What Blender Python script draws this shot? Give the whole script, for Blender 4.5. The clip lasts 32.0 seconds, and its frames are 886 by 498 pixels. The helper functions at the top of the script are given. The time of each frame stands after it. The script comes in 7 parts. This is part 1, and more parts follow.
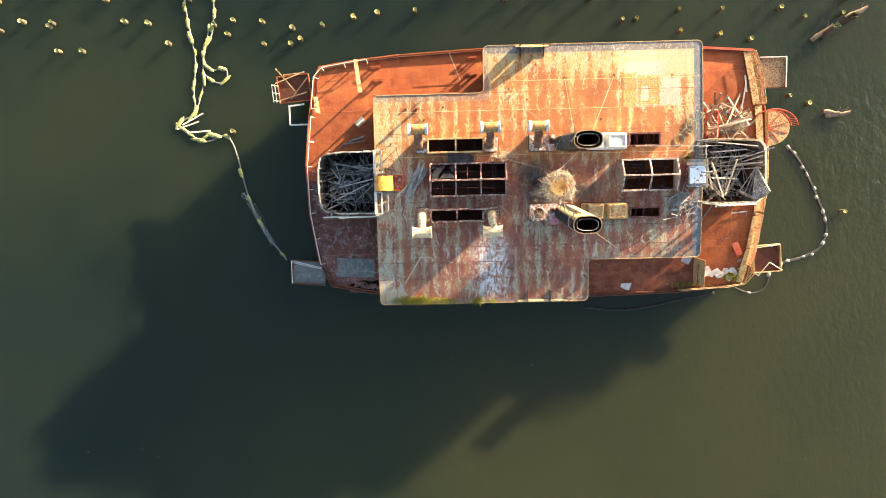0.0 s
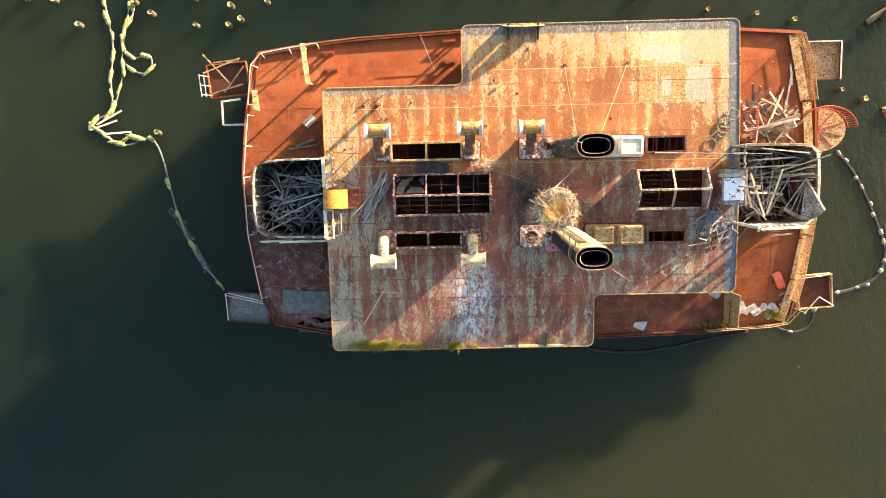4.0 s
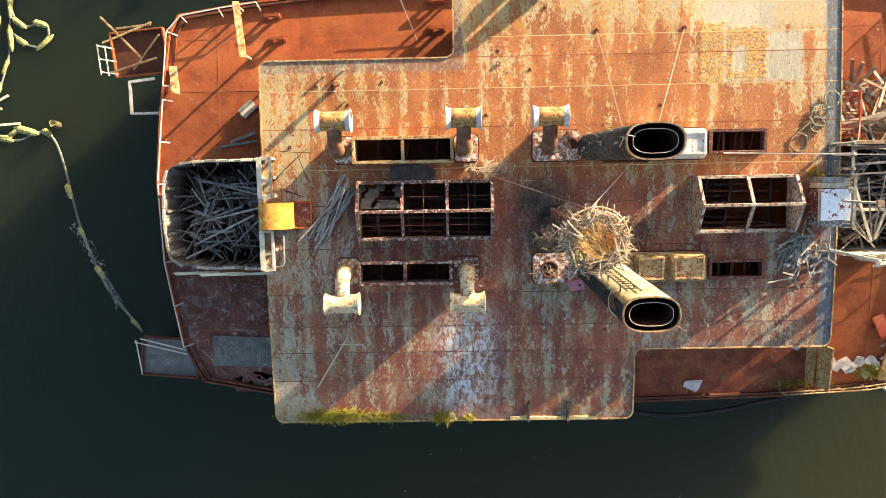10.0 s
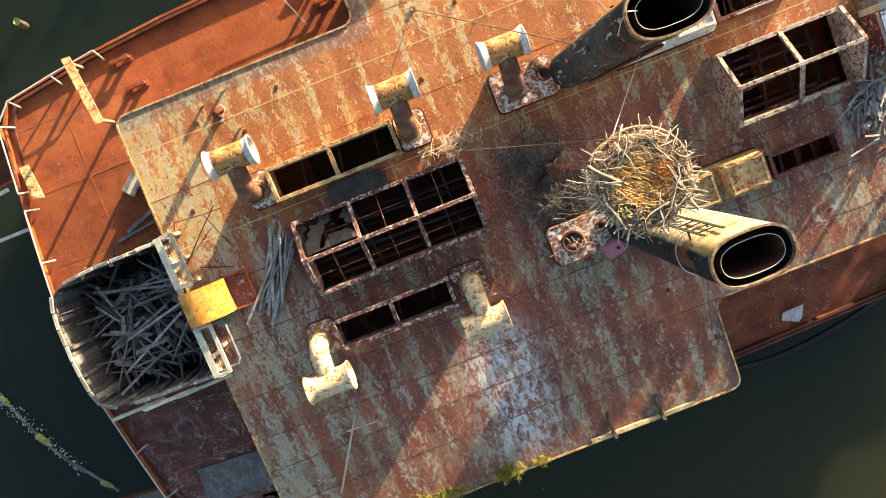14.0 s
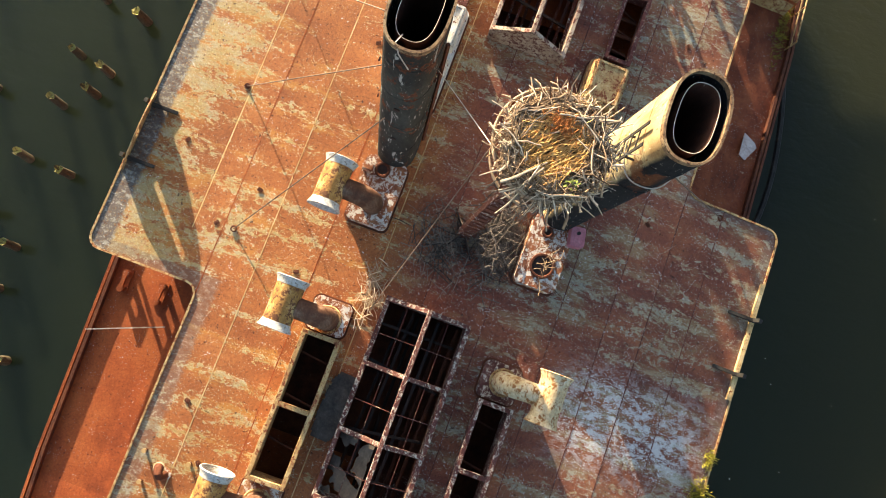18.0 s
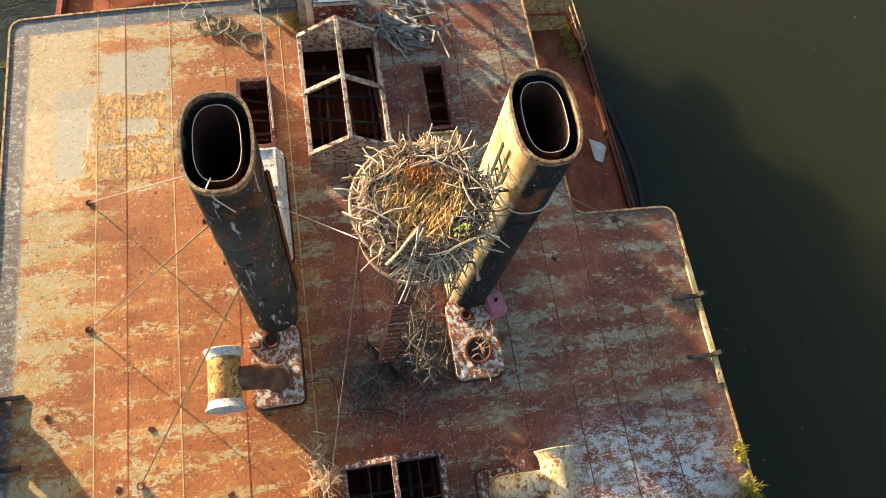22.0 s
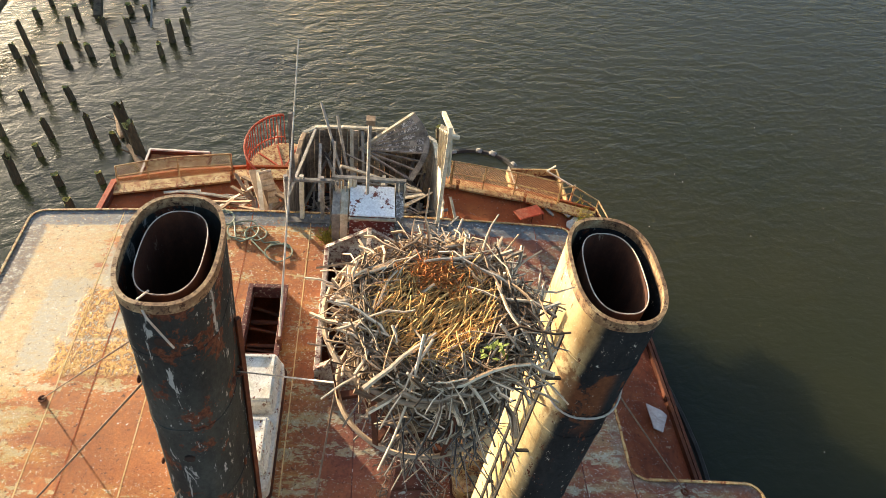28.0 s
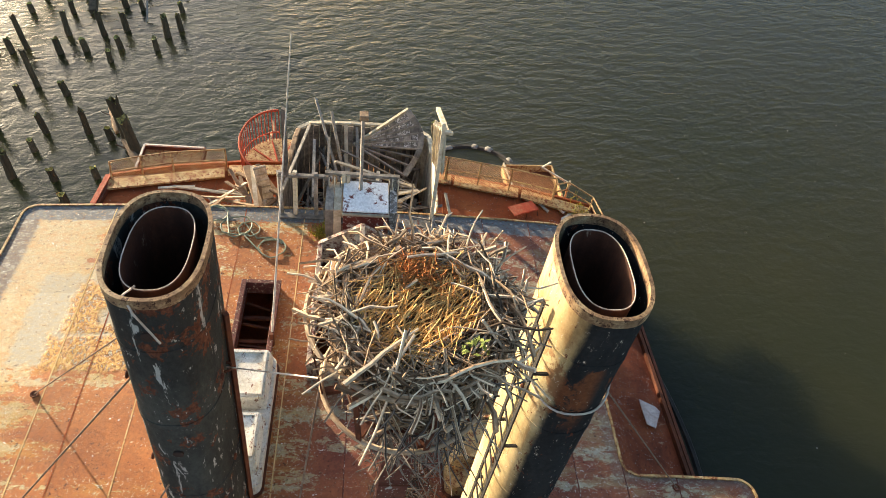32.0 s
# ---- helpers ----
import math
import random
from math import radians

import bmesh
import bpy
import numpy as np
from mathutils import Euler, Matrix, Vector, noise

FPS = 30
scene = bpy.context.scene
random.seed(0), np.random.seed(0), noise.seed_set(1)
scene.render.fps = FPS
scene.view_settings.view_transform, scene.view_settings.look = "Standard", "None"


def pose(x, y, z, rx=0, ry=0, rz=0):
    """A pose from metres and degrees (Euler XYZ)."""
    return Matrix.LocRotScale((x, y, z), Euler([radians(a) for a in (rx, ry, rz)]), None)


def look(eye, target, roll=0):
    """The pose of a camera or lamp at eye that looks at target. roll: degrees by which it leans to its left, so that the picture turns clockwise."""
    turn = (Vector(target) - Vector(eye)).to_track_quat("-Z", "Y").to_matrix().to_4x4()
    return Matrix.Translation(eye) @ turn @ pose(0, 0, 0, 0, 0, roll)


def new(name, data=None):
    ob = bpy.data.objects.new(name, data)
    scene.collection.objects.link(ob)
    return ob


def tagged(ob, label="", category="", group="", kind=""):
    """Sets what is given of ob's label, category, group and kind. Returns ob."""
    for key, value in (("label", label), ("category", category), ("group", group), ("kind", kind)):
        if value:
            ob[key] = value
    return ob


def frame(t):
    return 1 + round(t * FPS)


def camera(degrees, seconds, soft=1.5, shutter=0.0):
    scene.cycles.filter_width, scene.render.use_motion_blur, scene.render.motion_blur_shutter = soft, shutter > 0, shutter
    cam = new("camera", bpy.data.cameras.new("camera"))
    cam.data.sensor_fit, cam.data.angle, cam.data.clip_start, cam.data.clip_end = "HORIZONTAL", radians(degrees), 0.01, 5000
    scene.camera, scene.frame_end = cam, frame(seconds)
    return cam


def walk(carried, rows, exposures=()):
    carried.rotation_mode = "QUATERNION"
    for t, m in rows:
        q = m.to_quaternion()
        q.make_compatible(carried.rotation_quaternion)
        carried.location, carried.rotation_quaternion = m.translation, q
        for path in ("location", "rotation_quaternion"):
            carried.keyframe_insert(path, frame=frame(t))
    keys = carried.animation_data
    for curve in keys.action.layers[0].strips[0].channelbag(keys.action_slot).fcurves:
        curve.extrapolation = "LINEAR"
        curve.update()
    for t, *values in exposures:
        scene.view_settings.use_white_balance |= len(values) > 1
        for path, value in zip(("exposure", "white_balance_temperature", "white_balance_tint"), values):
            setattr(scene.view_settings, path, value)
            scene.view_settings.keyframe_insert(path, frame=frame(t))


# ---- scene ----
cam = camera(63.8, 32.0, 0.6)
METRES, EYE, TILT, LEAN, TURN = 30.0, 45.6, -90.0, 0.0, 0.0
EXPOSURES = [(0, 3.0), (3, 2.85), (7, 2.6), (12, 2.42), (20.0, 2.2), (24.0, 2.15), (26.5, 2.15), (28.0, 2.15), (29.0, 1.98), (30.0, 1.98), (32.0, 2.1)]
ROWS = [
    (0.0, 0.0, 0.0, 0.0, 0.0, 0.0, -0.0),
    (0.5, 0.0011, 0.0481, -0.0013, 0.03, -0.06, -0.01),
    (1.0, 0.0055, 0.0831, 0.0021, 0.04, -0.14, -0.03),
    (1.5, 0.0132, 0.1094, 0.0072, 0.03, -0.13, -0.05),
    (2.0, 0.0226, 0.1449, 0.016, 0.03, -0.15, -0.07),
    (2.5, 0.0317, 0.1798, 0.0258, 0.04, -0.1, -0.08),
    (3.0, 0.0395, 0.2139, 0.0355, 0.05, -0.07, -0.09),
    (3.5, 0.0454, 0.2477, 0.0448, 0.05, -0.06, -0.1),
    (5.5, 0.054, 0.3522, 0.0573, 0.13, -0.16, -0.15),
    (6.0, 0.0553, 0.3727, 0.0605, 0.12, -0.16, -0.17),
    (6.5, 0.0582, 0.3924, 0.0663, 0.13, -0.15, -0.19),
    (7.0, 0.0608, 0.4129, 0.0748, 0.13, -0.13, -0.22),
    (7.5, 0.0636, 0.4346, 0.0849, 0.14, -0.09, -0.24),
    (8.0, 0.0647, 0.4631, 0.0929, 0.14, -0.02, -0.27),
    (8.5, 0.0657, 0.4928, 0.0954, 0.15, -0.01, -0.3),
    (9.0, 0.0666, 0.521, 0.0944, 0.18, 0.0, -0.32),
    (9.5, 0.0675, 0.5479, 0.0917, 0.19, -0.02, -0.32),
    (10.0, 0.0687, 0.5752, 0.0888, 0.19, -0.0, -0.34),
    (10.5, 0.07, 0.6046, 0.0884, 0.22, 0.0, -0.36),
    (11.0, 0.0715, 0.635, 0.0896, 0.24, 0.0, -0.36),
    (11.5, 0.0727, 0.6646, 0.091, 0.25, -0.0, -0.36),
    (12.0, 0.0736, 0.692, 0.0926, 0.27, 0.01, -0.41),
    (12.5, 0.0758, 0.7119, 0.0932, 0.32, 0.06, 2.29),
    (13.0, 0.0786, 0.7298, 0.0931, 0.33, 0.11, 6.85),
    (13.5, 0.0817, 0.7471, 0.0939, 0.34, 0.19, 12.88),
    (15.5, 0.0838, 0.8, 0.1016, 0.5, 0.9, 44.33),
    (16.0, 0.0817, 0.8062, 0.1015, 0.59, 1.99, 50.32),
    (16.5, 0.0805, 0.8097, 0.1015, 0.62, 4.52, 52.73),
    (17.0, 0.08, 0.8137, 0.1018, 0.69, 6.97, 56.11),
    (17.5, 0.08, 0.8186, 0.1017, 0.92, 9.28, 62.64),
    (18.0, 0.08, 0.8238, 0.1012, 1.2, 11.5, 68.57),
    (18.5, 0.0803, 0.8295, 0.1, 1.7, 14.01, 74.17),
    (19.0, 0.0804, 0.8352, 0.0985, 2.86, 17.25, 79.29),
    (19.5, 0.0802, 0.8408, 0.0971, 5.85, 22.32, 84.13),
    (20.0, 0.0799, 0.8469, 0.0958, 31.47, 49.98, 88.69),
    (20.5, 0.0794, 0.8532, 0.0954, 168.2, 188.71, 86.34),
    (21.0, 0.0785, 0.8593, 0.0961, 173.83, 194.93, 82.5),
    (21.5, 0.078, 0.8648, 0.0981, 174.27, 195.37, 82.15),
    (22.0, 0.0772, 0.8715, 0.0995, 174.8, 195.87, 82.26),
    (22.5, 0.0769, 0.8812, 0.1, 175.01, 196.04, 82.71),
    (23.0, 0.0765, 0.8901, 0.1001, 172.34, 193.3, 86.1),
    (23.5, 0.0765, 0.8973, 0.0991, 170.91, 191.82, 87.21),
    (24.0, 0.0769, 0.9133, 0.0983, 169.89, 190.78, 87.52),
    (24.5, 0.077, 0.9268, 0.0978, 169.76, 190.62, 87.97),
    (26.5, 0.0763, 0.9586, 0.0952, 172.33, 205.06, 88.19),
    (27.0, 0.0765, 0.9638, 0.0956, 174.04, 211.1, 88.26),
    (27.5, 0.0764, 0.9684, 0.0961, 175.48, 216.87, 88.33),
    (28.0, 0.0772, 0.9712, 0.0968, 180.19, 225.87, 88.4),
    (28.5, 0.0782, 0.9715, 0.0971, 184.78, 234.76, 88.45),
    (29.0, 0.078, 0.971, 0.0972, 188.23, 240.16, 88.46),
    (29.5, 0.0783, 0.9707, 0.0968, 188.64, 240.51, 88.44),
    (30.0, 0.0782, 0.9707, 0.0964, 187.62, 238.29, 88.43),
    (30.5, 0.0778, 0.9707, 0.0959, 186.79, 235.54, 88.4),
    (31.0, 0.0775, 0.9707, 0.0951, 185.49, 232.14, 88.37),
    (31.5, 0.0772, 0.9709, 0.0943, 184.56, 229.89, 88.33),
    (32.0, 0.077, 0.9711, 0.0935, 186.08, 231.43, 88.34),
]
walk(cam, [(t, pose(0, 0, EYE, TILT, LEAN, TURN) @ pose(METRES * x, METRES * y, METRES * z, 90 + pitch, roll, yaw)) for t, x, y, z, yaw, pitch, roll in ROWS],
     exposures=EXPOSURES)

# ---- world and sun ----
SUN_UP, SUN_WAY = radians(12.15), (0.754, 0.656)
world = bpy.data.worlds.new("sky")
scene.world = world
world.use_nodes = True
wn = world.node_tree.nodes
sky = wn.new("ShaderNodeTexSky")
sky.sky_type, sky.sun_disc = "NISHITA", False
sky.sun_elevation, sky.sun_rotation = SUN_UP, math.atan2(*SUN_WAY)
sky.air_density, sky.dust_density, sky.ozone_density = 1.0, 3.4, 1.8
wn["Background"].inputs[1].default_value = 0.087
world.node_tree.links.new(sky.outputs[0], wn["Background"].inputs[0])
sun = new("sun", bpy.data.lights.new("sun", "SUN"))
sun.data.energy, sun.data.angle, sun.data.color = 4.6, radians(0.6), (1.0, 0.81, 0.57)
sun.matrix_world = look((SUN_WAY[0] * 90, SUN_WAY[1] * 90, 90 * math.tan(SUN_UP)), (0, 0, 0))

# The wreck lists to one side: ship metres (x along, y across, z up from the upper deck) to world.
SHIP = pose(6, 4, 5.48, 6.3, -0.9, 1.3)
UP = SHIP.to_3x3().inverted() @ Vector((0, 0, 1))


# ---- materials ----
class Mat:
    """A node material under construction."""

    def __init__(self, name, rough=0.8, metal=0.0, spec=0.18):
        self.m = bpy.data.materials.new(name)
        self.m.use_nodes = True
        self.t = self.m.node_tree
        self.b = self.t.nodes["Principled BSDF"]
        self.b.inputs["Roughness"].default_value = rough
        self.b.inputs["Metallic"].default_value = metal
        self.b.inputs["Specular IOR Level"].default_value = spec
        self.co = self.t.nodes.new("ShaderNodeTexCoord").outputs["Object"]

    def link(self, a, b):
        self.t.links.new(a, b)

    def noise(self, scale, stretch=(1, 1, 1), detail=6.0, rough=0.6, shift=(0, 0, 0), dist=0.0):
        mp = self.t.nodes.new("ShaderNodeMapping")
        mp.inputs["Scale"].default_value, mp.inputs["Location"].default_value = stretch, shift
        self.link(self.co, mp.inputs[0])
        n = self.t.nodes.new("ShaderNodeTexNoise")
        n.inputs["Scale"].default_value, n.inputs["Detail"].default_value = scale, detail
        n.inputs["Roughness"].default_value, n.inputs["Distortion"].default_value = rough, dist
        self.link(mp.outputs[0], n.inputs["Vector"])
        return n.outputs["Fac"]

    def cells(self, scale, stretch=(1, 1, 1)):
        mp = self.t.nodes.new("ShaderNodeMapping")
        mp.inputs["Scale"].default_value = stretch
        self.link(self.co, mp.inputs[0])
        v = self.t.nodes.new("ShaderNodeTexVoronoi")
        v.inputs["Scale"].default_value = scale
        self.link(mp.outputs[0], v.inputs["Vector"])
        return v.outputs["Distance"]

    def step(self, x, lo, hi, a=0.0, b=1.0):
        n = self.t.nodes.new("ShaderNodeMapRange")
        n.interpolation_type = "SMOOTHSTEP"
        for i, v in zip((1, 2, 3, 4), (lo, hi, a, b)):
            n.inputs[i].default_value = v
        self.put(x, n.inputs[0])
        return n.outputs[0]

    def put(self, x, socket):
        if isinstance(x, (int, float)):
            socket.default_value = x
        elif isinstance(x, tuple):
            socket.default_value = (*x, 1.0)
        else:
            self.link(x, socket)

    def math(self, op, a, b=0.0):
        n = self.t.nodes.new("ShaderNodeMath")
        n.operation = op
        self.put(a, n.inputs[0])
        self.put(b, n.inputs[1])
        return n.outputs[0]

    def mix(self, f, a, b, how="MIX"):
        n = self.t.nodes.new("ShaderNodeMix")
        n.data_type, n.blend_type = "RGBA", how
        self.put(f, n.inputs["Factor"])
        self.put(a, n.inputs["A"])
        self.put(b, n.inputs["B"])
        return n.outputs["Result"]

    def ramp(self, f, *stops):
        n = self.t.nodes.new("ShaderNodeValToRGB")
        e = n.color_ramp.elements
        while len(e) < len(stops):
            e.new(0.5)
        for s, (p, c) in zip(e, stops):
            s.position, s.color = p, (*c, 1.0)
        self.link(f, n.inputs[0])
        return n.outputs[0]

    def xyz(self):
        n = self.t.nodes.new("ShaderNodeSeparateXYZ")
        self.link(self.co, n.inputs[0])
        return n.outputs

    def random(self):
        return self.t.nodes.new("ShaderNodeObjectInfo").outputs["Random"]

    def island(self):
        return self.t.nodes.new("ShaderNodeNewGeometry").outputs["Random Per Island"]

    def vary(self, c, f, lo, hi):
        v = self.step(f, 0.0, 1.0, lo, hi)
        n = self.t.nodes.new("ShaderNodeCombineColor")
        for i in range(3):
            self.link(v, n.inputs[i])
        return self.mix(1.0, c, n.outputs[0], "MULTIPLY")

    def done(self, colour, bump=None, strength=0.3, dist=0.01, rough=None):
        self.put(colour, self.b.inputs["Base Color"])
        if rough is not None:
            self.put(rough, self.b.inputs["Roughness"])
        if bump is not None:
            n = self.t.nodes.new("ShaderNodeBump")
            n.inputs["Strength"].default_value, n.inputs["Distance"].default_value = strength, dist
            self.link(bump, n.inputs["Height"])
            self.link(n.outputs[0], self.b.inputs["Normal"])
        return self.m


def upper_deck_steel():
    """Old paint flaking from rusted deck plates, streaked across the ship, with bird droppings."""
    k = Mat("upper_deck_steel", 0.75)
    x, y, z = k.xyz()

    def between(v, lo, hi, soft=0.1):
        return k.math("MULTIPLY", k.step(v, lo - soft, lo + soft), k.step(v, hi + soft, hi - soft))

    def patch(x0, x1, y0, y1, soft=0.08):
        wob = k.math("MULTIPLY", k.math("SUBTRACT", k.noise(4.0, (1, 1, 1), 6, 0.7, (x0, y0, 0)), 0.5), 0.5)
        return k.math("MULTIPLY", between(k.math("ADD", x, wob), x0, x1, soft), between(k.math("ADD", y, wob), y0, y1, soft))

    fine = k.noise(16, (1, 1, 1), 8, 0.75)
    grit = k.noise(60, (1, 1, 1), 4, 0.7)
    low = k.step(y, 1.7, 0.3)
    broad = k.noise(0.9, (1, 0.6, 1), 10, 0.7)
    rust = k.ramp(broad, (0.25, (0.18, 0.052, 0.022)), (0.42, (0.29, 0.098, 0.032)), (0.58, (0.37, 0.135, 0.043)), (0.78, (0.43, 0.18, 0.06)))
    # The low side's shade goes into this browner rust and the greyer paint below.
    brown = k.ramp(broad, (0.28, (0.11, 0.039, 0.027)), (0.46, (0.185, 0.062, 0.038)), (0.60, (0.27, 0.098, 0.047)), (0.75, (0.37, 0.16, 0.064)))
    rust = k.vary(k.mix(low, rust, brown), fine, 0.42, 1.5)
    # paint holds on in bands over the deck beams and runs across the ship
    stain = k.noise(1.9, (1.5, 0.42, 1), 10, 0.7, (2.2, 1.1, 0), 0.3)
    streak = k.noise(3.0, (1.5, 0.42, 1), 14, 0.76, (2, 1, 0), 0.35)
    chip = k.noise(9.0, (1.2, 0.7, 1), 12, 0.78, (9, 4, 0), 0.2)
    wide = k.noise(0.45, (1, 0.75, 1), 6, 0.6, (4, 9, 0))
    band = k.math("SINE", k.math("ADD", k.math("MULTIPLY", x, 9.6), k.math("MULTIPLY", wide, 3.0)))
    east = k.math("MULTIPLY", k.step(x, 3.6, 4.6), k.step(y, 5.2, 6.0))
    smooth_paint = k.math("MAXIMUM", patch(4.2, 7.35, 3.9, 5.4), patch(4.3, 6.5, 5.45, 6.35))
    rim_y = k.math("MAXIMUM", k.step(y, 5.2, 6.9), k.step(y, 0.5, -1.5, 0.0, 0.24))
    rim_x = k.math("MAXIMUM", k.step(x, -6.6, -9.4, 0.0, 0.85), k.step(x, 7.7, 8.3, 0.0, 0.5))
    clean = k.math("MULTIPLY", k.step(k.math("ABSOLUTE", k.math("SUBTRACT", x, 1.2)), 4.0, 1.0), k.step(k.math("ABSOLUTE", k.math("SUBTRACT", y, 3.2)), 2.6, 0.8))
    more = k.math("MAXIMUM", k.math("MULTIPLY", east, 1.3), k.math("MULTIPLY", k.math("MAXIMUM", rim_y, rim_x), 0.55))
    more = k.math("SUBTRACT", more, k.math("MULTIPLY", clean, 0.22))
    base = k.math("ADD", k.math("MULTIPLY", k.math("SUBTRACT", wide, 0.5), 0.34), k.math("MULTIPLY", more, 0.16))
    base = k.math("ADD", base, k.math("MULTIPLY", band, k.step(low, 0.0, 1.0, 0.034, 0.030)))
    f = k.math("ADD", k.math("ADD", k.math("MULTIPLY", streak, 0.50), k.math("MULTIPLY", chip, 0.50)), base)
    g = k.math("ADD", stain, base)
    ochre = k.mix(low, (0.46, 0.21, 0.05), (0.26, 0.18, 0.095))
    col = k.mix(k.step(g, 0.50, 0.66, 0.0, 0.75), rust, ochre)
    tint = k.noise(3.0, (1, 0.5, 1), 9, 0.72, (7, 3, 0))
    paint = k.ramp(tint, (0.3, (0.37, 0.235, 0.08)), (0.45, (0.44, 0.33, 0.14)), (0.60, (0.46, 0.395, 0.24)), (0.75, (0.29, 0.30, 0.25)))
    worn = k.ramp(tint, (0.3, (0.34, 0.21, 0.105)), (0.46, (0.38, 0.325, 0.20)), (0.58, (0.36, 0.355, 0.26)), (0.72, (0.42, 0.43, 0.36)))
    paint = k.mix(low, paint, worn)
    paint = k.mix(k.math("MULTIPLY", east, 0.7), paint, (0.48, 0.41, 0.25))
    paint = k.vary(k.vary(paint, grit, 0.55, 1.32), fine, 0.62, 1.3)
    f = k.math("SUBTRACT", f, k.step(low, 0.0, 1.0, 0.0, 0.022))
    mask = k.step(f, 0.538, 0.550)
    hold = k.step(chip, 0.35, 0.62, 0.45, 1.0)
    hold = k.math("MULTIPLY", hold, k.step(low, 0.0, 1.0, 1.0, 0.9))
    col = k.mix(k.math("MULTIPLY", mask, hold), col, paint)
    col = k.mix(k.math("MULTIPLY", smooth_paint, k.step(fine, 0.30, 0.42, 0.35, 1.0)), col, k.vary(k.ramp(chip, (0.35, (0.38, 0.29, 0.155)), (0.5, (0.37, 0.325, 0.23)), (0.65, (0.34, 0.32, 0.25))), fine, 0.8, 1.15))
    # patches of curled, blistered scale
    blister = k.math("MAXIMUM", patch(5.0, 6.25, 3.95, 5.6), patch(4.15, 4.92, 3.85, 5.75))
    gap = k.math("SUBTRACT", 1.0, patch(5.2, 5.6, 4.2, 5.0))
    scale_ = k.noise(9, (1, 1.3, 1), 6, 0.65, (2, 2, 5), 0.8)
    curl = k.math("MULTIPLY", k.math("MULTIPLY", blister, gap), k.step(k.math("ADD", scale_, k.math("MULTIPLY", k.math("SUBTRACT", wide, 0.5), 0.1)), 0.40, 0.43))
    col = k.mix(curl, col, k.ramp(scale_, (0.42, (0.12, 0.05, 0.018)), (0.50, (0.42, 0.20, 0.05)), (0.58, (0.50, 0.33, 0.10)), (0.66, (0.28, 0.11, 0.03))))
    flake = k.math("MULTIPLY", k.step(k.noise(26, (1, 0.8, 1), 8, 0.78, (1, 8, 3)), 0.585, 0.605), k.step(g, 0.40, 0.52))
    col = k.mix(flake, col, k.mix(low, (0.64, 0.55, 0.36), (0.52, 0.51, 0.46)))
    dark = k.step(k.noise(12, (1, 0.8, 1), 10, 0.78, (6, 2, 1)), 0.592, 0.608, 0.0, 0.9)
    col = k.mix(dark, col, (0.06, 0.026, 0.016))
    # blue-grey worn strip inside the rim, all round the outline
    wx = k.math("ADD", x, k.math("MULTIPLY", k.math("SUBTRACT", chip, 0.5), 0.35))
    wy = k.math("ADD", y, k.math("MULTIPLY", k.math("SUBTRACT", chip, 0.5), 0.35))
    east_rim = k.step(wx, 8.06, 8.13)
    grey = k.math("MAXIMUM", k.step(wy, 6.90, 7.0), k.step(wy, -6.78, -6.90, 0.0, 0.5))
    grey = k.math("MAXIMUM", grey, k.math("MULTIPLY", k.step(x, -3.3, -3.36), k.step(wy, 4.36, 4.50, 0.0, 0.55)))
    grey = k.math("MAXIMUM", grey, k.math("MULTIPLY", k.step(wx, 2.0, 2.08), k.step(wy, -4.42, -4.50, 0.0, 0.5)))
    grey = k.math("MULTIPLY", k.math("MAXIMUM", grey, east_rim), k.step(fine, 0.30, 0.50))
    old = k.mix(east_rim, k.mix(k.step(chip, 0.53, 0.56), (0.14, 0.115, 0.095), (0.32, 0.30, 0.25)), k.mix(k.step(chip, 0.55, 0.60), (0.12, 0.126, 0.128), (0.28, 0.285, 0.28)))
    col = k.mix(grey, col, k.vary(k.mix(k.step(chip, 0.40, 0.43), (0.10, 0.05, 0.035), old), fine, 0.6, 1.35))
    # droppings
    d = k.step(k.cells(22.0, (1, 0.75, 1)), 0.30, 0.20)
    here = k.math("MULTIPLY", k.step(k.math("ABSOLUTE", k.math("ADD", x, 3.3)), 1.5, 0.2), k.step(k.math("ABSOLUTE", k.math("ADD", y, 5.0)), 2.3, 0.8))
    spots_ = k.math("MULTIPLY", d, k.step(k.math("ADD", k.noise(5.0, (1, 0.45, 1), 9, 0.75), k.math("MULTIPLY", here, 0.22)), 0.58, 0.63))
    col = k.mix(spots_, col, (0.74, 0.74, 0.71))
    crumb = k.math("MULTIPLY", k.step(k.cells(15.0, (1, 1, 1)), 0.13, 0.09), k.step(k.noise(1.4, (1, 1, 1), 5, 0.7, (1, 5, 2)), 0.57, 0.66))
    col = k.mix(k.math("MULTIPLY", crumb, 0.9), col, (0.70, 0.68, 0.62))
    wash = k.math("MULTIPLY", here, k.step(k.noise(7.0, (1, 0.5, 1), 12, 0.8, (3, 3, 3)), 0.47, 0.56, 0.0, 0.85))
    col = k.mix(wash, col, (0.62, 0.63, 0.61))
    col = k.vary(col, k.random(), 0.90, 1.10)
    height = k.math("ADD", k.math("ADD", fine, k.math("MULTIPLY", mask, 0.5)), k.math("ADD", k.math("MULTIPLY", grit, 0.4), k.math("MULTIPLY", curl, k.math("MULTIPLY", scale_, 5.0))))
    return k.done(col, height, 0.7, 0.012, k.step(fine, 0.3, 0.7, 0.55, 0.9))


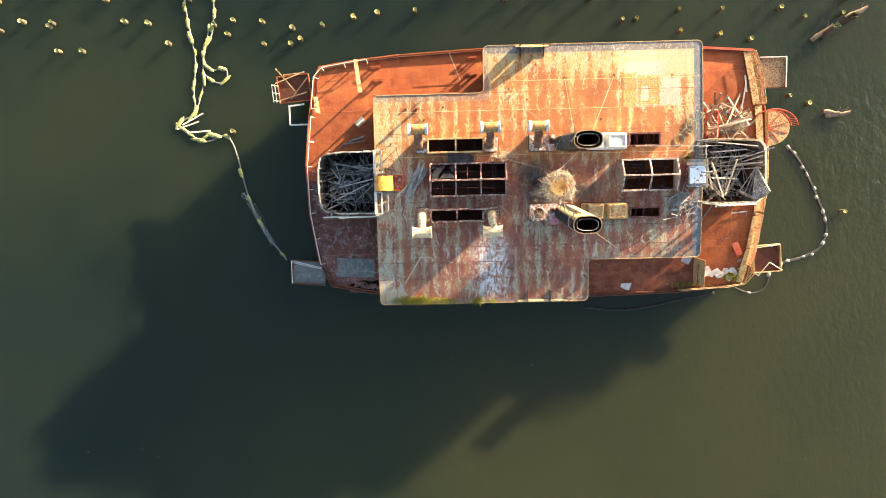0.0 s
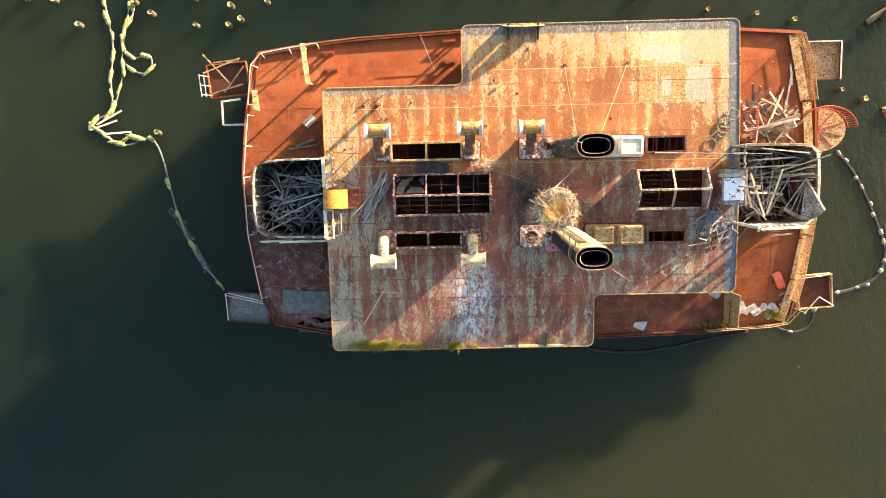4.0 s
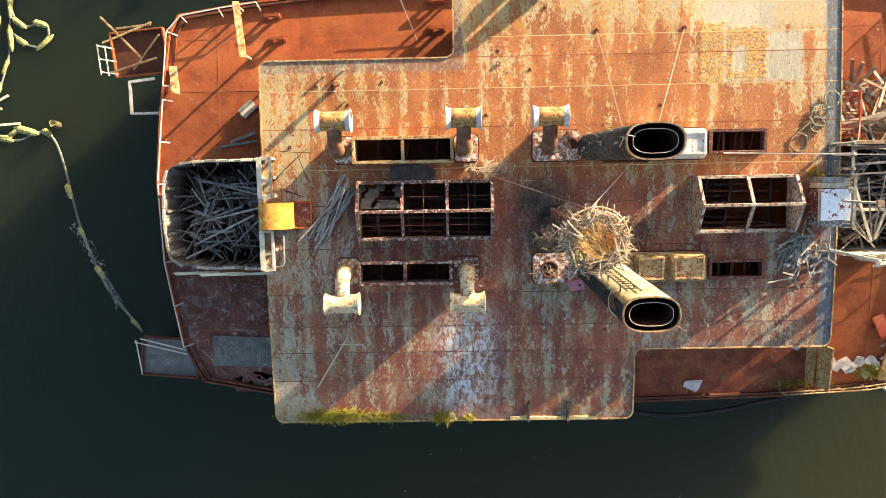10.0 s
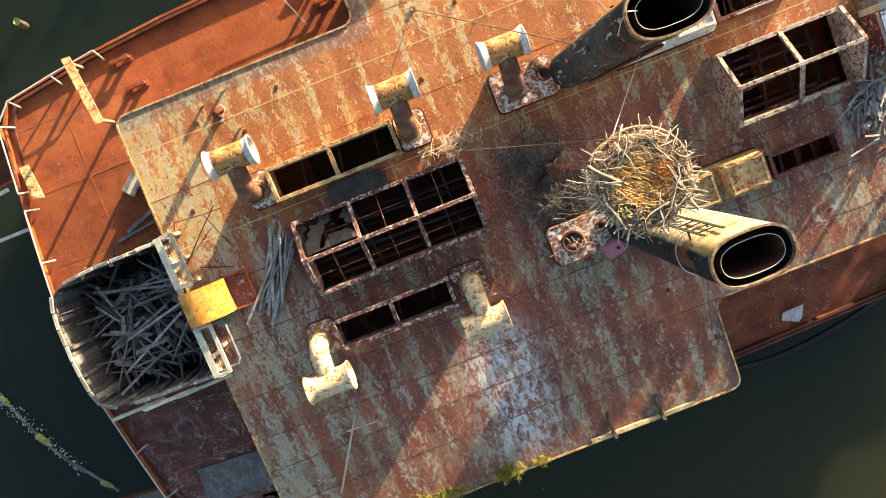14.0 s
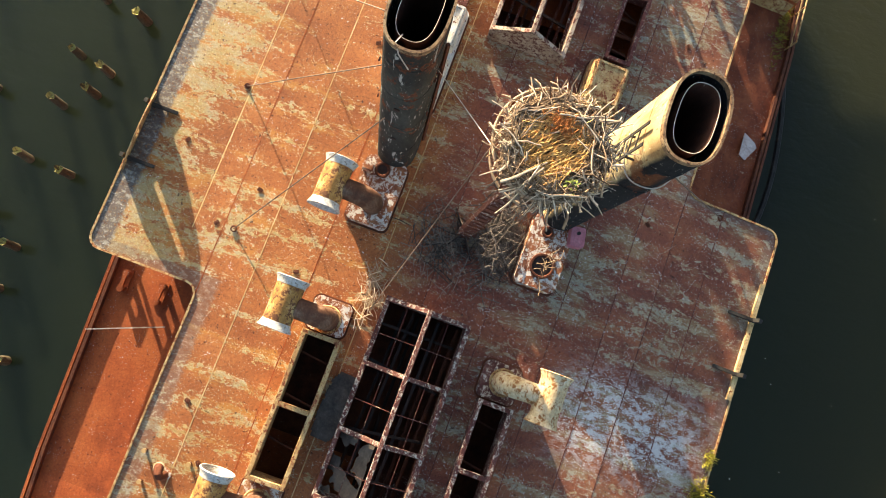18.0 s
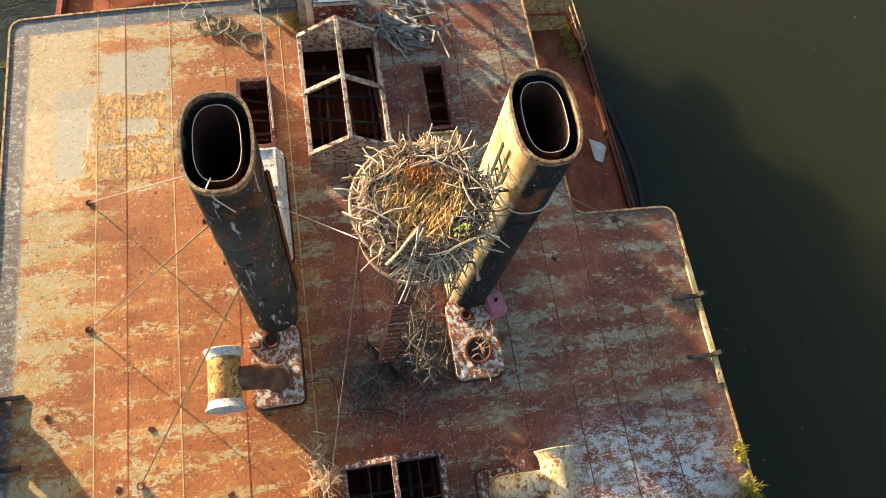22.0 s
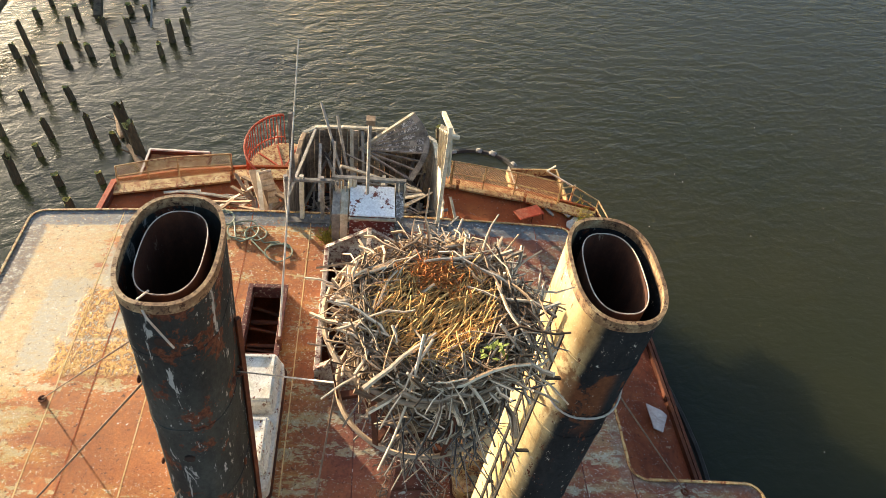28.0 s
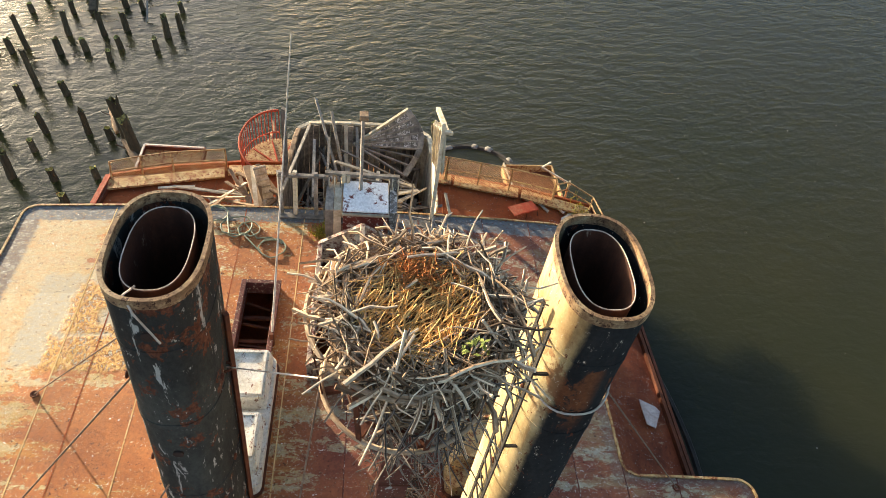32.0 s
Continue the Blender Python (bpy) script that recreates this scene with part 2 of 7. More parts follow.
def rusty(name, dark, mid, light, scale=1.5, rough=0.8, fleck=None, amount=0.62, stretch=(1, 1, 1), metal=0.0, bump=0.6, specks=0.0):
    """Rusted steel in three tones, with flecks of old paint and, where asked, white specks."""
    k = Mat(name, rough, metal)
    fine = k.noise(20, (1, 1, 1), 9, 0.78)
    col = k.ramp(k.noise(scale, stretch, 12, 0.72), (0.28, dark), (0.5, mid), (0.72, light))
    col = k.vary(col, fine, 0.4, 1.5)
    if fleck:
        n = k.math("ADD", k.math("MULTIPLY", k.noise(scale * 2.6, stretch, 12, 0.75, (5, 2, 8)), 0.7), k.math("MULTIPLY", k.noise(scale * 9, stretch, 8, 0.7, (1, 7, 2)), 0.3))
        col = k.mix(k.step(n, amount - 0.05, amount - 0.015), col, k.vary(k.mix(1.0, fleck, fleck), fine, 0.6, 1.25))
    if specks:
        lot = k.math("MULTIPLY", k.math("SUBTRACT", k.noise(2.2, (1, 1, 1), 6, 0.7, (2, 5, 1)), 0.5), 0.4)
        d = k.step(k.math("ADD", k.noise(30, (1, 1, 1), 5, 0.7, (4, 4, 4)), lot), 0.675 - specks * 0.3, 0.69 - specks * 0.3)
        col = k.mix(d, col, (0.70, 0.68, 0.62))
        pock = k.math("MULTIPLY", k.step(k.cells(4.6), 0.10, 0.07), k.step(lot, -0.03, 0.02))
        col = k.mix(pock, col, (0.05, 0.018, 0.012))
        col = k.mix(k.step(k.noise(9, (1, 1, 1), 9, 0.75, (3, 1, 2)), 0.58, 0.66, 0.0, 0.75), col, (0.06, 0.02, 0.012))
    col = k.vary(col, k.random(), 0.88, 1.12)
    return k.done(col, fine, bump, 0.008, k.step(fine, 0.3, 0.7, rough - 0.12, min(rough + 0.12, 1)))


def timber(name, dark, light, rough=0.85, wet=None):
    """Weathered wood with grain along the piece's local x, y or z alike."""
    k = Mat(name, rough)
    grain = k.noise(26, (0.5, 1, 1), 9, 0.7)
    col = k.ramp(k.noise(5, (1, 1, 1), 7, 0.65), (0.3, dark), (0.7, light))
    col = k.vary(col, grain, 0.6, 1.3)
    col = k.vary(col, k.random(), 0.7, 1.25)
    if wet:
        x, y, z = k.xyz()
        col = k.mix(k.step(z, wet[0], wet[1]), wet[2], col)
    return k.done(col, grain, 0.6, 0.01)


def pile_wood():
    """Dark wet piles whose heads are bleached and grown with yellow moss."""
    k = Mat("mossy_pile_wood", 0.85)
    grain = k.noise(14, (1, 1, 0.3), 9, 0.72)
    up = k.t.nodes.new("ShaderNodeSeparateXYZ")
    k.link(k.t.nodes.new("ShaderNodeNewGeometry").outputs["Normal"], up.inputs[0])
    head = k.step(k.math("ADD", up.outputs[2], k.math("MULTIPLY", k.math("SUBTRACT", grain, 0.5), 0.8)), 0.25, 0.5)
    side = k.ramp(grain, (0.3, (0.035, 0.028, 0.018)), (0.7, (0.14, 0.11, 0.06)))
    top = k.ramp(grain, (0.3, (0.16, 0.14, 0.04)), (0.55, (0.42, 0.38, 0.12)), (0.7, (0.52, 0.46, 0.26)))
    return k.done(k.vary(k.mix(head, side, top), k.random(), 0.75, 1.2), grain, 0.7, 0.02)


def twig(name, dark, light):
    k = Mat(name, 0.85)
    each = k.math("FRACT", k.math("ADD", k.island(), k.random()))
    mid = tuple(0.62 * a + 0.38 * b for a, b in zip(dark, light))
    col = k.vary(k.ramp(each, (0.0, dark), (0.45, mid), (1.0, light)), k.noise(30, (1, 1, 1), 5, 0.6), 0.6, 1.3)
    return k.done(col, k.noise(60, (1, 1, 1), 4, 0.6), 0.4, 0.004)


def river():
    """Turbid green-brown water: light scattered softly below a rippled, mirror-like surface."""
    k = Mat("river_water", 1.0, 0.0, 0.0)
    x, y, z = k.xyz()
    # Shade among the piles is put into darker silt to north and west.
    plume_shade = k.math("ADD", k.noise(0.035, (1, 1, 1), 5, 0.55), k.math("ADD", k.step(x, -30.0, 30.0, -0.14, 0.16), k.step(y, 4.0, 20.0, 0.0, -0.12)))
    silt = k.ramp(plume_shade, (0.3, (0.008, 0.0125, 0.0075)), (0.5, (0.015, 0.019, 0.0085)), (0.72, (0.0225, 0.0225, 0.0088)))
    k.put(silt, k.b.inputs["Base Color"])
    k.b.subsurface_method = "BURLEY"
    k.b.inputs["Subsurface Weight"].default_value = 1.0
    k.b.inputs["Subsurface Radius"].default_value = (1.0, 1.0, 0.8)
    k.b.inputs["Subsurface Scale"].default_value = 2.4
    w = k.math("ADD", k.noise(1.5, (1.25, 0.7, 1), 4, 0.55, (0, 0, 0), 0.4), k.math("MULTIPLY", k.noise(5.5, (1.2, 0.8, 1), 3, 0.55), 0.26))
    w = k.math("MULTIPLY", w, k.step(k.noise(0.05, (1, 1, 1), 3, 0.5, (3, 1, 0)), 0.3, 0.65, 0.8, 1.15))
    w = k.math("MULTIPLY", w, k.math("MULTIPLY", k.step(x, 6.0, 60.0, 0.65, 3.0), k.math("MULTIPLY", k.step(y, -16.0, 8.0, 0.5, 1.0), k.step(y, 7.0, 15.0, 1.0, 0.42))))
    n = k.t.nodes.new("ShaderNodeBump")
    n.inputs["Strength"].default_value, n.inputs["Distance"].default_value = 1.0, 0.09
    k.link(w, n.inputs["Height"])
    g = k.t.nodes.new("ShaderNodeBsdfGlossy")
    g.inputs["Roughness"].default_value = 0.15
    k.link(n.outputs[0], g.inputs["Normal"])
    f = k.t.nodes.new("ShaderNodeFresnel")
    f.inputs["IOR"].default_value = 1.33
    k.link(n.outputs[0], f.inputs["Normal"])
    m = k.t.nodes.new("ShaderNodeMixShader")
    k.link(f.outputs[0], m.inputs[0])
    k.link(k.b.outputs[0], m.inputs[1])
    k.link(g.outputs[0], m.inputs[2])
    k.link(m.outputs[0], k.t.nodes["Material Output"].inputs["Surface"])
    return k.m


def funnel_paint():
    """Buff paint, coloured near-black on its shaded side and rust-burnt in patches."""
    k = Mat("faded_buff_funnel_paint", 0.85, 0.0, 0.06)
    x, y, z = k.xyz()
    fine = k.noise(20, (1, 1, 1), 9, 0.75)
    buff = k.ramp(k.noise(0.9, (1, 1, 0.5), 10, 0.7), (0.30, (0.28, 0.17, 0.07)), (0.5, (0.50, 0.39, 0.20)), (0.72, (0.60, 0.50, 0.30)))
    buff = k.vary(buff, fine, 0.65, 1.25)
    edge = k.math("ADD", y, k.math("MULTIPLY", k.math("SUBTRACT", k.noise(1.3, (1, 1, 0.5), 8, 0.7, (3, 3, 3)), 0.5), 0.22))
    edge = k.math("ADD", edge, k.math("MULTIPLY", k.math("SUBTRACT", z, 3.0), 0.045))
    # Shade on the side away from the sun is put into this tone.
    shade_side = k.ramp(k.noise(2.5, (1, 1, 0.4), 9, 0.7), (0.3, (0.012, 0.013, 0.014)), (0.7, (0.034, 0.036, 0.036)))
    col = k.mix(k.step(edge, 0.20, 0.12), buff, k.vary(shade_side, fine, 0.6, 1.4))
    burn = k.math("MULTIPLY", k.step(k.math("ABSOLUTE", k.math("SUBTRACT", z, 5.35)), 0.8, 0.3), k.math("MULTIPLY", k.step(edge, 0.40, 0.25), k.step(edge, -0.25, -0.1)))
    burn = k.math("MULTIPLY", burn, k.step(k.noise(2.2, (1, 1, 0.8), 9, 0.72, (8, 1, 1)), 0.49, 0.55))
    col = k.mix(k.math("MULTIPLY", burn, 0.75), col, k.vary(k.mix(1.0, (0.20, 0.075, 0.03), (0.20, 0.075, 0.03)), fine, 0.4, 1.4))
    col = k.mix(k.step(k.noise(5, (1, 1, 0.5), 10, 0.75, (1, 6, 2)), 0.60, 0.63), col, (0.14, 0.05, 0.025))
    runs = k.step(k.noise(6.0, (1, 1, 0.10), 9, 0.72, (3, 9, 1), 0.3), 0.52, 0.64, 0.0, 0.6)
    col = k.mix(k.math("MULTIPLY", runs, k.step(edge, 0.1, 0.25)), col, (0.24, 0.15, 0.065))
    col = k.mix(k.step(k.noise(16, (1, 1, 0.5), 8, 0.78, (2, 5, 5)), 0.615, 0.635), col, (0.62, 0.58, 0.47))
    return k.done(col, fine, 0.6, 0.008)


def funnel_soot():
    """Greenish black funnel paint, scabbed with rust and streaked by pale drips."""
    k = Mat("sooty_funnel_paint", 0.8, 0.0, 0.1)
    x, y, z = k.xyz()
    fine = k.noise(22, (1, 1, 0.7), 9, 0.78)
    col = k.ramp(k.noise(1.1, (1, 1, 0.4), 10, 0.7), (0.3, (0.018, 0.018, 0.018)), (0.5, (0.040, 0.043, 0.039)), (0.7, (0.078, 0.084, 0.072)))
    col = k.vary(col, fine, 0.5, 1.5)
    scab = k.math("ADD", k.noise(2.1, (1, 1, 0.9), 10, 0.74, (4, 1, 7)), k.step(z, 2.5, 6.4, -0.05, 0.045))
    col = k.mix(k.step(scab, 0.555, 0.575, 0.0, 0.85), col, k.vary(k.mix(k.step(fine, 0.4, 0.6), (0.10, 0.034, 0.018), (0.18, 0.065, 0.03)), fine, 0.5, 1.4))
    drip = k.math("MULTIPLY", k.step(k.noise(8.5, (1, 1, 0.16), 8, 0.7, (2, 2, 2), 0.5), 0.575, 0.60), k.step(k.noise(3.2, (1, 1, 0.5), 6, 0.7, (7, 3, 3)), 0.49, 0.54))
    chips = k.math("MULTIPLY", k.step(k.noise(17, (1, 1, 0.6), 8, 0.75, (1, 4, 2)), 0.61, 0.63), k.step(k.noise(1.7, (1, 1, 0.6), 4, 0.6, (5, 3, 1)), 0.46, 0.56))
    col = k.mix(k.math("MAXIMUM", drip, chips), col, k.vary(k.mix(1.0, (0.42, 0.42, 0.38), (0.42, 0.42, 0.38)), fine, 0.6, 1.3))
    return k.done(col, fine, 0.7, 0.008)


DECK = upper_deck_steel()
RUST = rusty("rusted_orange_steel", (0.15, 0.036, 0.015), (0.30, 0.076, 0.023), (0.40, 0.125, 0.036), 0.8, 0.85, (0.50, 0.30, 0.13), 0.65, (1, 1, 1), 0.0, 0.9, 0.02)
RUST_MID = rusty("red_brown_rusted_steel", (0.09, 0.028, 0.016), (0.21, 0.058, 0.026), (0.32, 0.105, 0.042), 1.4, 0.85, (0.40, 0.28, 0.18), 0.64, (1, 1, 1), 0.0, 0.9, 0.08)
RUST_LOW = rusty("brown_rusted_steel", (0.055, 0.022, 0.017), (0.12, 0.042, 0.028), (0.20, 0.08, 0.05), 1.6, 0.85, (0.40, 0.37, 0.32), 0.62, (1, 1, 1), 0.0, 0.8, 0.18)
RUST_DARK = rusty("dark_rusted_steel", (0.045, 0.02, 0.014), (0.11, 0.038, 0.02), (0.20, 0.07, 0.03), 2.0, 0.85, (0.34, 0.27, 0.2), 0.66)
RUST_PAINT = rusty("flaking_cream_steel", (0.22, 0.07, 0.028), (0.44, 0.29, 0.12), (0.60, 0.49, 0.27), 3.6, 0.7, (0.20, 0.06, 0.025), 0.565)
WHITE_STEEL = rusty("flaking_white_steel", (0.42, 0.33, 0.20), (0.66, 0.62, 0.52), (0.76, 0.74, 0.68), 3.0, 0.6, (0.19, 0.08, 0.045), 0.598)
VENT = rusty("rust_stained_vent_paint", (0.15, 0.055, 0.02), (0.42, 0.23, 0.065), (0.64, 0.50, 0.27), 2.6, 0.65, (0.15, 0.065, 0.03), 0.55)
FLANGE = rusty("chalky_blue_white_paint", (0.34, 0.30, 0.22), (0.52, 0.51, 0.46), (0.64, 0.63, 0.58), 5.0, 0.6, (0.20, 0.12, 0.07), 0.60)
VENT_PIPE = rusty("brown_vent_pipe", (0.06, 0.028, 0.02), (0.12, 0.055, 0.03), (0.26, 0.19, 0.13), 2.6, 0.7, (0.6, 0.56, 0.48), 0.66)
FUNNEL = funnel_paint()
FUNNEL_BLACK = funnel_soot()
FLAKED = rusty("white_flakes_over_rust", (0.10, 0.036, 0.022), (0.26, 0.09, 0.04), (0.46, 0.24, 0.10), 2.4, 0.75, (0.68, 0.62, 0.52), 0.545)
FLUE = rusty("rust_brown_flue", (0.035, 0.017, 0.012), (0.07, 0.030, 0.018), (0.13, 0.055, 0.03), 2.2, 0.9, (0.20, 0.16, 0.12), 0.64, (1, 1, 0.3))
# Soot in the funnels; on wells, holes and gussets this black carries shade.
SOOT_SHADE = rusty("soot_inside", (0.02, 0.017, 0.016), (0.045, 0.032, 0.026), (0.09, 0.05, 0.035), 1.5, 0.9)
HATCH_FRAME = rusty("maroon_hatch_frame", (0.05, 0.018, 0.015), (0.10, 0.03, 0.024), (0.17, 0.07, 0.05), 6.0, 0.7, (0.48, 0.39, 0.28), 0.60)
WORN_FRAME = rusty("cream_paint_worn_to_maroon", (0.16, 0.07, 0.045), (0.42, 0.33, 0.24), (0.60, 0.53, 0.42), 3.2, 0.7, (0.13, 0.045, 0.032), 0.553)
RED_FRAME = rusty("maroon_painted_frame", (0.05, 0.02, 0.016), (0.11, 0.038, 0.029), (0.22, 0.10, 0.07), 4.0, 0.7, (0.56, 0.48, 0.37), 0.568)
RAIL_RED = rusty("red_painted_rail", (0.34, 0.05, 0.025), (0.46, 0.08, 0.035), (0.5, 0.2, 0.1), 2.0, 0.7)
RAIL_WHITE = rusty("rust_spotted_white_rail", (0.36, 0.24, 0.14), (0.60, 0.52, 0.42), (0.72, 0.67, 0.58), 4.0, 0.7)
GREY_WOOD = timber("grey_weathered_wood", (0.11, 0.096, 0.080), (0.38, 0.345, 0.29))
DARK_WOOD = timber("dark_rotten_wood", (0.045, 0.037, 0.030), (0.20, 0.17, 0.14))
PALE_WOOD = timber("pale_painted_wood", (0.34, 0.27, 0.17), (0.66, 0.60, 0.46))
BROWN_WOOD = timber("brown_weathered_wood", (0.16, 0.10, 0.06), (0.36, 0.26, 0.16))
FAN_BOARD = rusty("white_flecked_grey_board", (0.09, 0.08, 0.07), (0.17, 0.155, 0.14), (0.27, 0.25, 0.22), 5.0, 0.85, (0.60, 0.58, 0.54), 0.56)
PILE = pile_wood()
STICK = twig("bleached_sticks", (0.20, 0.12, 0.065), (0.95, 0.76, 0.51))
STRAW = twig("dry_straw", (0.55, 0.28, 0.08), (0.95, 0.63, 0.23))
TINDER = twig("orange_dry_moss", (0.34, 0.11, 0.03), (0.66, 0.27, 0.07))
WEAVE = twig("woven_brown_sticks", (0.07, 0.040, 0.022), (0.42, 0.29, 0.17))
DARK_TWIG = twig("dark_twigs", (0.04, 0.032, 0.026), (0.26, 0.215, 0.17))
LEAF = twig("green_leaves", (0.07, 0.10, 0.02), (0.20, 0.23, 0.05))
MOSS = twig("yellow_green_weeds", (0.18, 0.17, 0.02), (0.56, 0.47, 0.08))
FLOAT = rusty("weathered_yellow_float", (0.22, 0.20, 0.06), (0.44, 0.40, 0.12), (0.56, 0.52, 0.24), 3.0, 0.7, (0.10, 0.09, 0.05), 0.56)
FLOAT_GREY = rusty("pale_grey_float", (0.10, 0.09, 0.075), (0.22, 0.21, 0.18), (0.44, 0.42, 0.37), 3.0, 0.7)
RUBBER = rusty("black_rubber", (0.015, 0.014, 0.013), (0.03, 0.028, 0.024), (0.07, 0.06, 0.05), 3.0, 0.7)
HOSE = rusty("faded_green_hose", (0.12, 0.14, 0.09), (0.24, 0.26, 0.17), (0.42, 0.40, 0.28), 3.0, 0.6)
WIRE = rusty("rusty_wire", (0.10, 0.06, 0.04), (0.22, 0.14, 0.09), (0.38, 0.30, 0.22), 8.0, 0.6)
PINK = rusty("faded_red_plastic", (0.42, 0.12, 0.14), (0.56, 0.20, 0.22), (0.62, 0.32, 0.32), 3.0, 0.6)
CHALK = rusty("pale_plaster_fragments", (0.38, 0.31, 0.24), (0.56, 0.50, 0.42), (0.68, 0.64, 0.57), 3.0, 0.85)
GREY_SHEET = rusty("grey_felt_sheet", (0.08, 0.075, 0.065), (0.135, 0.125, 0.105), (0.20, 0.185, 0.155), 2.5, 0.9, (0.42, 0.40, 0.36), 0.62, (1, 1, 1), 0.0, 0.5, 0.15)
FADED = rusty("faded_pink_sheet", (0.34, 0.24, 0.21), (0.46, 0.37, 0.33), (0.55, 0.49, 0.45), 3.0, 0.85)
RIM = rusty("stained_funnel_rim", (0.10, 0.05, 0.03), (0.27, 0.17, 0.09), (0.50, 0.40, 0.23), 5.0, 0.75, (0.07, 0.035, 0.02), 0.58)
RED_SEAM = rusty("worn_red_seam", (0.20, 0.055, 0.022), (0.33, 0.10, 0.035), (0.42, 0.18, 0.07), 3.0, 0.8)
SEAM = rusty("pale_seam_paint", (0.48, 0.24, 0.08), (0.60, 0.42, 0.18), (0.66, 0.54, 0.32), 3.0, 0.8, (0.24, 0.08, 0.03), 0.60)
WATER = river()


# ---- helpers ----
def part(name, bm, material, parent=None, label="", kind=""):
    """Links a bmesh as one mesh object, under a thing or part if one is given."""
    me = bpy.data.meshes.new(name)
    bm.to_mesh(me)
    bm.free()
    me.materials.append(material)
    ob = new(name, me)
    if parent:
        ob.parent = parent
    return tagged(ob, label, "", "", kind)


def same(name, data, parent, m=None):
    """One more piece on shared mesh data."""
    ob = new(name, data)
    ob.parent = parent
    if m is not None:
        ob.matrix_basis = m
    return ob


def thing(name, label, category, x=0.0, y=0.0, z=0.0, rz=0.0, group="", kind="", base=SHIP):
    """The Empty at the base of a thing, placed on the ship unless another base is given."""
    ob = new(name)
    ob.empty_display_size = 0.2
    ob.matrix_world = base @ pose(x, y, z, 0, 0, rz)
    return tagged(ob, label, category, group, kind)


AFLOAT = Matrix.Identity(4)


def smooth(ob, deg=40):
    for p in ob.data.polygons:
        p.use_smooth = True
    ob.data.set_sharp_from_angle(angle=radians(deg))
    return ob


def hexa(bm, v):
    v = [bm.verts.new(p) for p in v]
    for f in ((3, 2, 1, 0), (4, 5, 6, 7), (0, 1, 5, 4), (1, 2, 6, 5), (2, 3, 7, 6), (3, 0, 4, 7)):
        bm.faces.new([v[i] for i in f])


def box(bm, x0, y0, z0, x1, y1, z1):
    hexa(bm, [(x0, y0, z0), (x1, y0, z0), (x1, y1, z0), (x0, y1, z0), (x0, y0, z1), (x1, y0, z1), (x1, y1, z1), (x0, y1, z1)])


def beam(bm, p, q, w, h, up=(0, 0, 1)):
    """A bar of section w by h from p to q."""
    p, q = Vector(p), Vector(q)
    d = (q - p).normalized()
    s = d.cross(Vector(up))
    if s.length < 1e-3:
        s = d.cross(Vector((1, 0, 0)))
    s = s.normalized()
    u = s.cross(d) * (h / 2)
    s = s * (w / 2)
    hexa(bm, [p - s - u, q - s - u, q + s - u, p + s - u, p - s + u, q - s + u, q + s + u, p + s + u])


def tube(bm, pts, r, seg=8, closed=False, caps=True):
    """A round tube along points; r may be a list."""
    pts = [Vector(p) for p in pts]
    n = len(pts)
    rs = r if isinstance(r, (list, tuple)) else [r] * n
    rings, side = [], None
    for i, p in enumerate(pts):
        a = pts[i - 1] if (i or closed) else p
        b = pts[(i + 1) % n] if (i < n - 1 or closed) else p
        d = (b - a).normalized()
        if side is None:
            side = d.cross(Vector((0, 0, 1)))
            if side.length < 1e-3:
                side = d.cross(Vector((1, 0, 0)))
        side = (side - d * side.dot(d)).normalized()
        up = d.cross(side)
        rings.append([bm.verts.new(p + (side * math.cos(2 * math.pi * j / seg) + up * math.sin(2 * math.pi * j / seg)) * rs[i]) for j in range(seg)])
    for i in range(n if closed else n - 1):
        a, b = rings[i], rings[(i + 1) % n]
        for j in range(seg):
            bm.faces.new((a[j], a[(j + 1) % seg], b[(j + 1) % seg], b[j]))
    if caps and not closed:
        bm.faces.new(rings[0][::-1])
        bm.faces.new(rings[-1])


def rounded(cx, cy, sx, sy, r, n=5):
    """The outline of a rectangle with rounded corners."""
    out = []
    for kx, ky, a0 in ((1, 1, 0), (-1, 1, 90), (-1, -1, 180), (1, -1, 270)):
        for i in range(n + 1):
            a = radians(a0 + 90 * i / n)
            out.append((cx + kx * (sx / 2 - r) + r * math.cos(a), cy + ky * (sy / 2 - r) + r * math.sin(a)))
    return out


def prism(bm, outline, z0, z1):
    a = [bm.verts.new((x, y, z0)) for x, y in outline]
    b = [bm.verts.new((x, y, z1)) for x, y in outline]
    n = len(a)
    for i in range(n):
        bm.faces.new((a[i], a[(i + 1) % n], b[(i + 1) % n], b[i]))
    bm.faces.new(a[::-1])
    bm.faces.new(b)


def bevelled(bm, w=0.02, seg=2):
    bmesh.ops.bevel(bm, geom=bm.edges[:], offset=w, segments=seg, affect="EDGES", clamp_overlap=True)
    return bm


def crown(y):
    """The fall of the cambered decks towards the sides."""
    return -0.006 * y * y


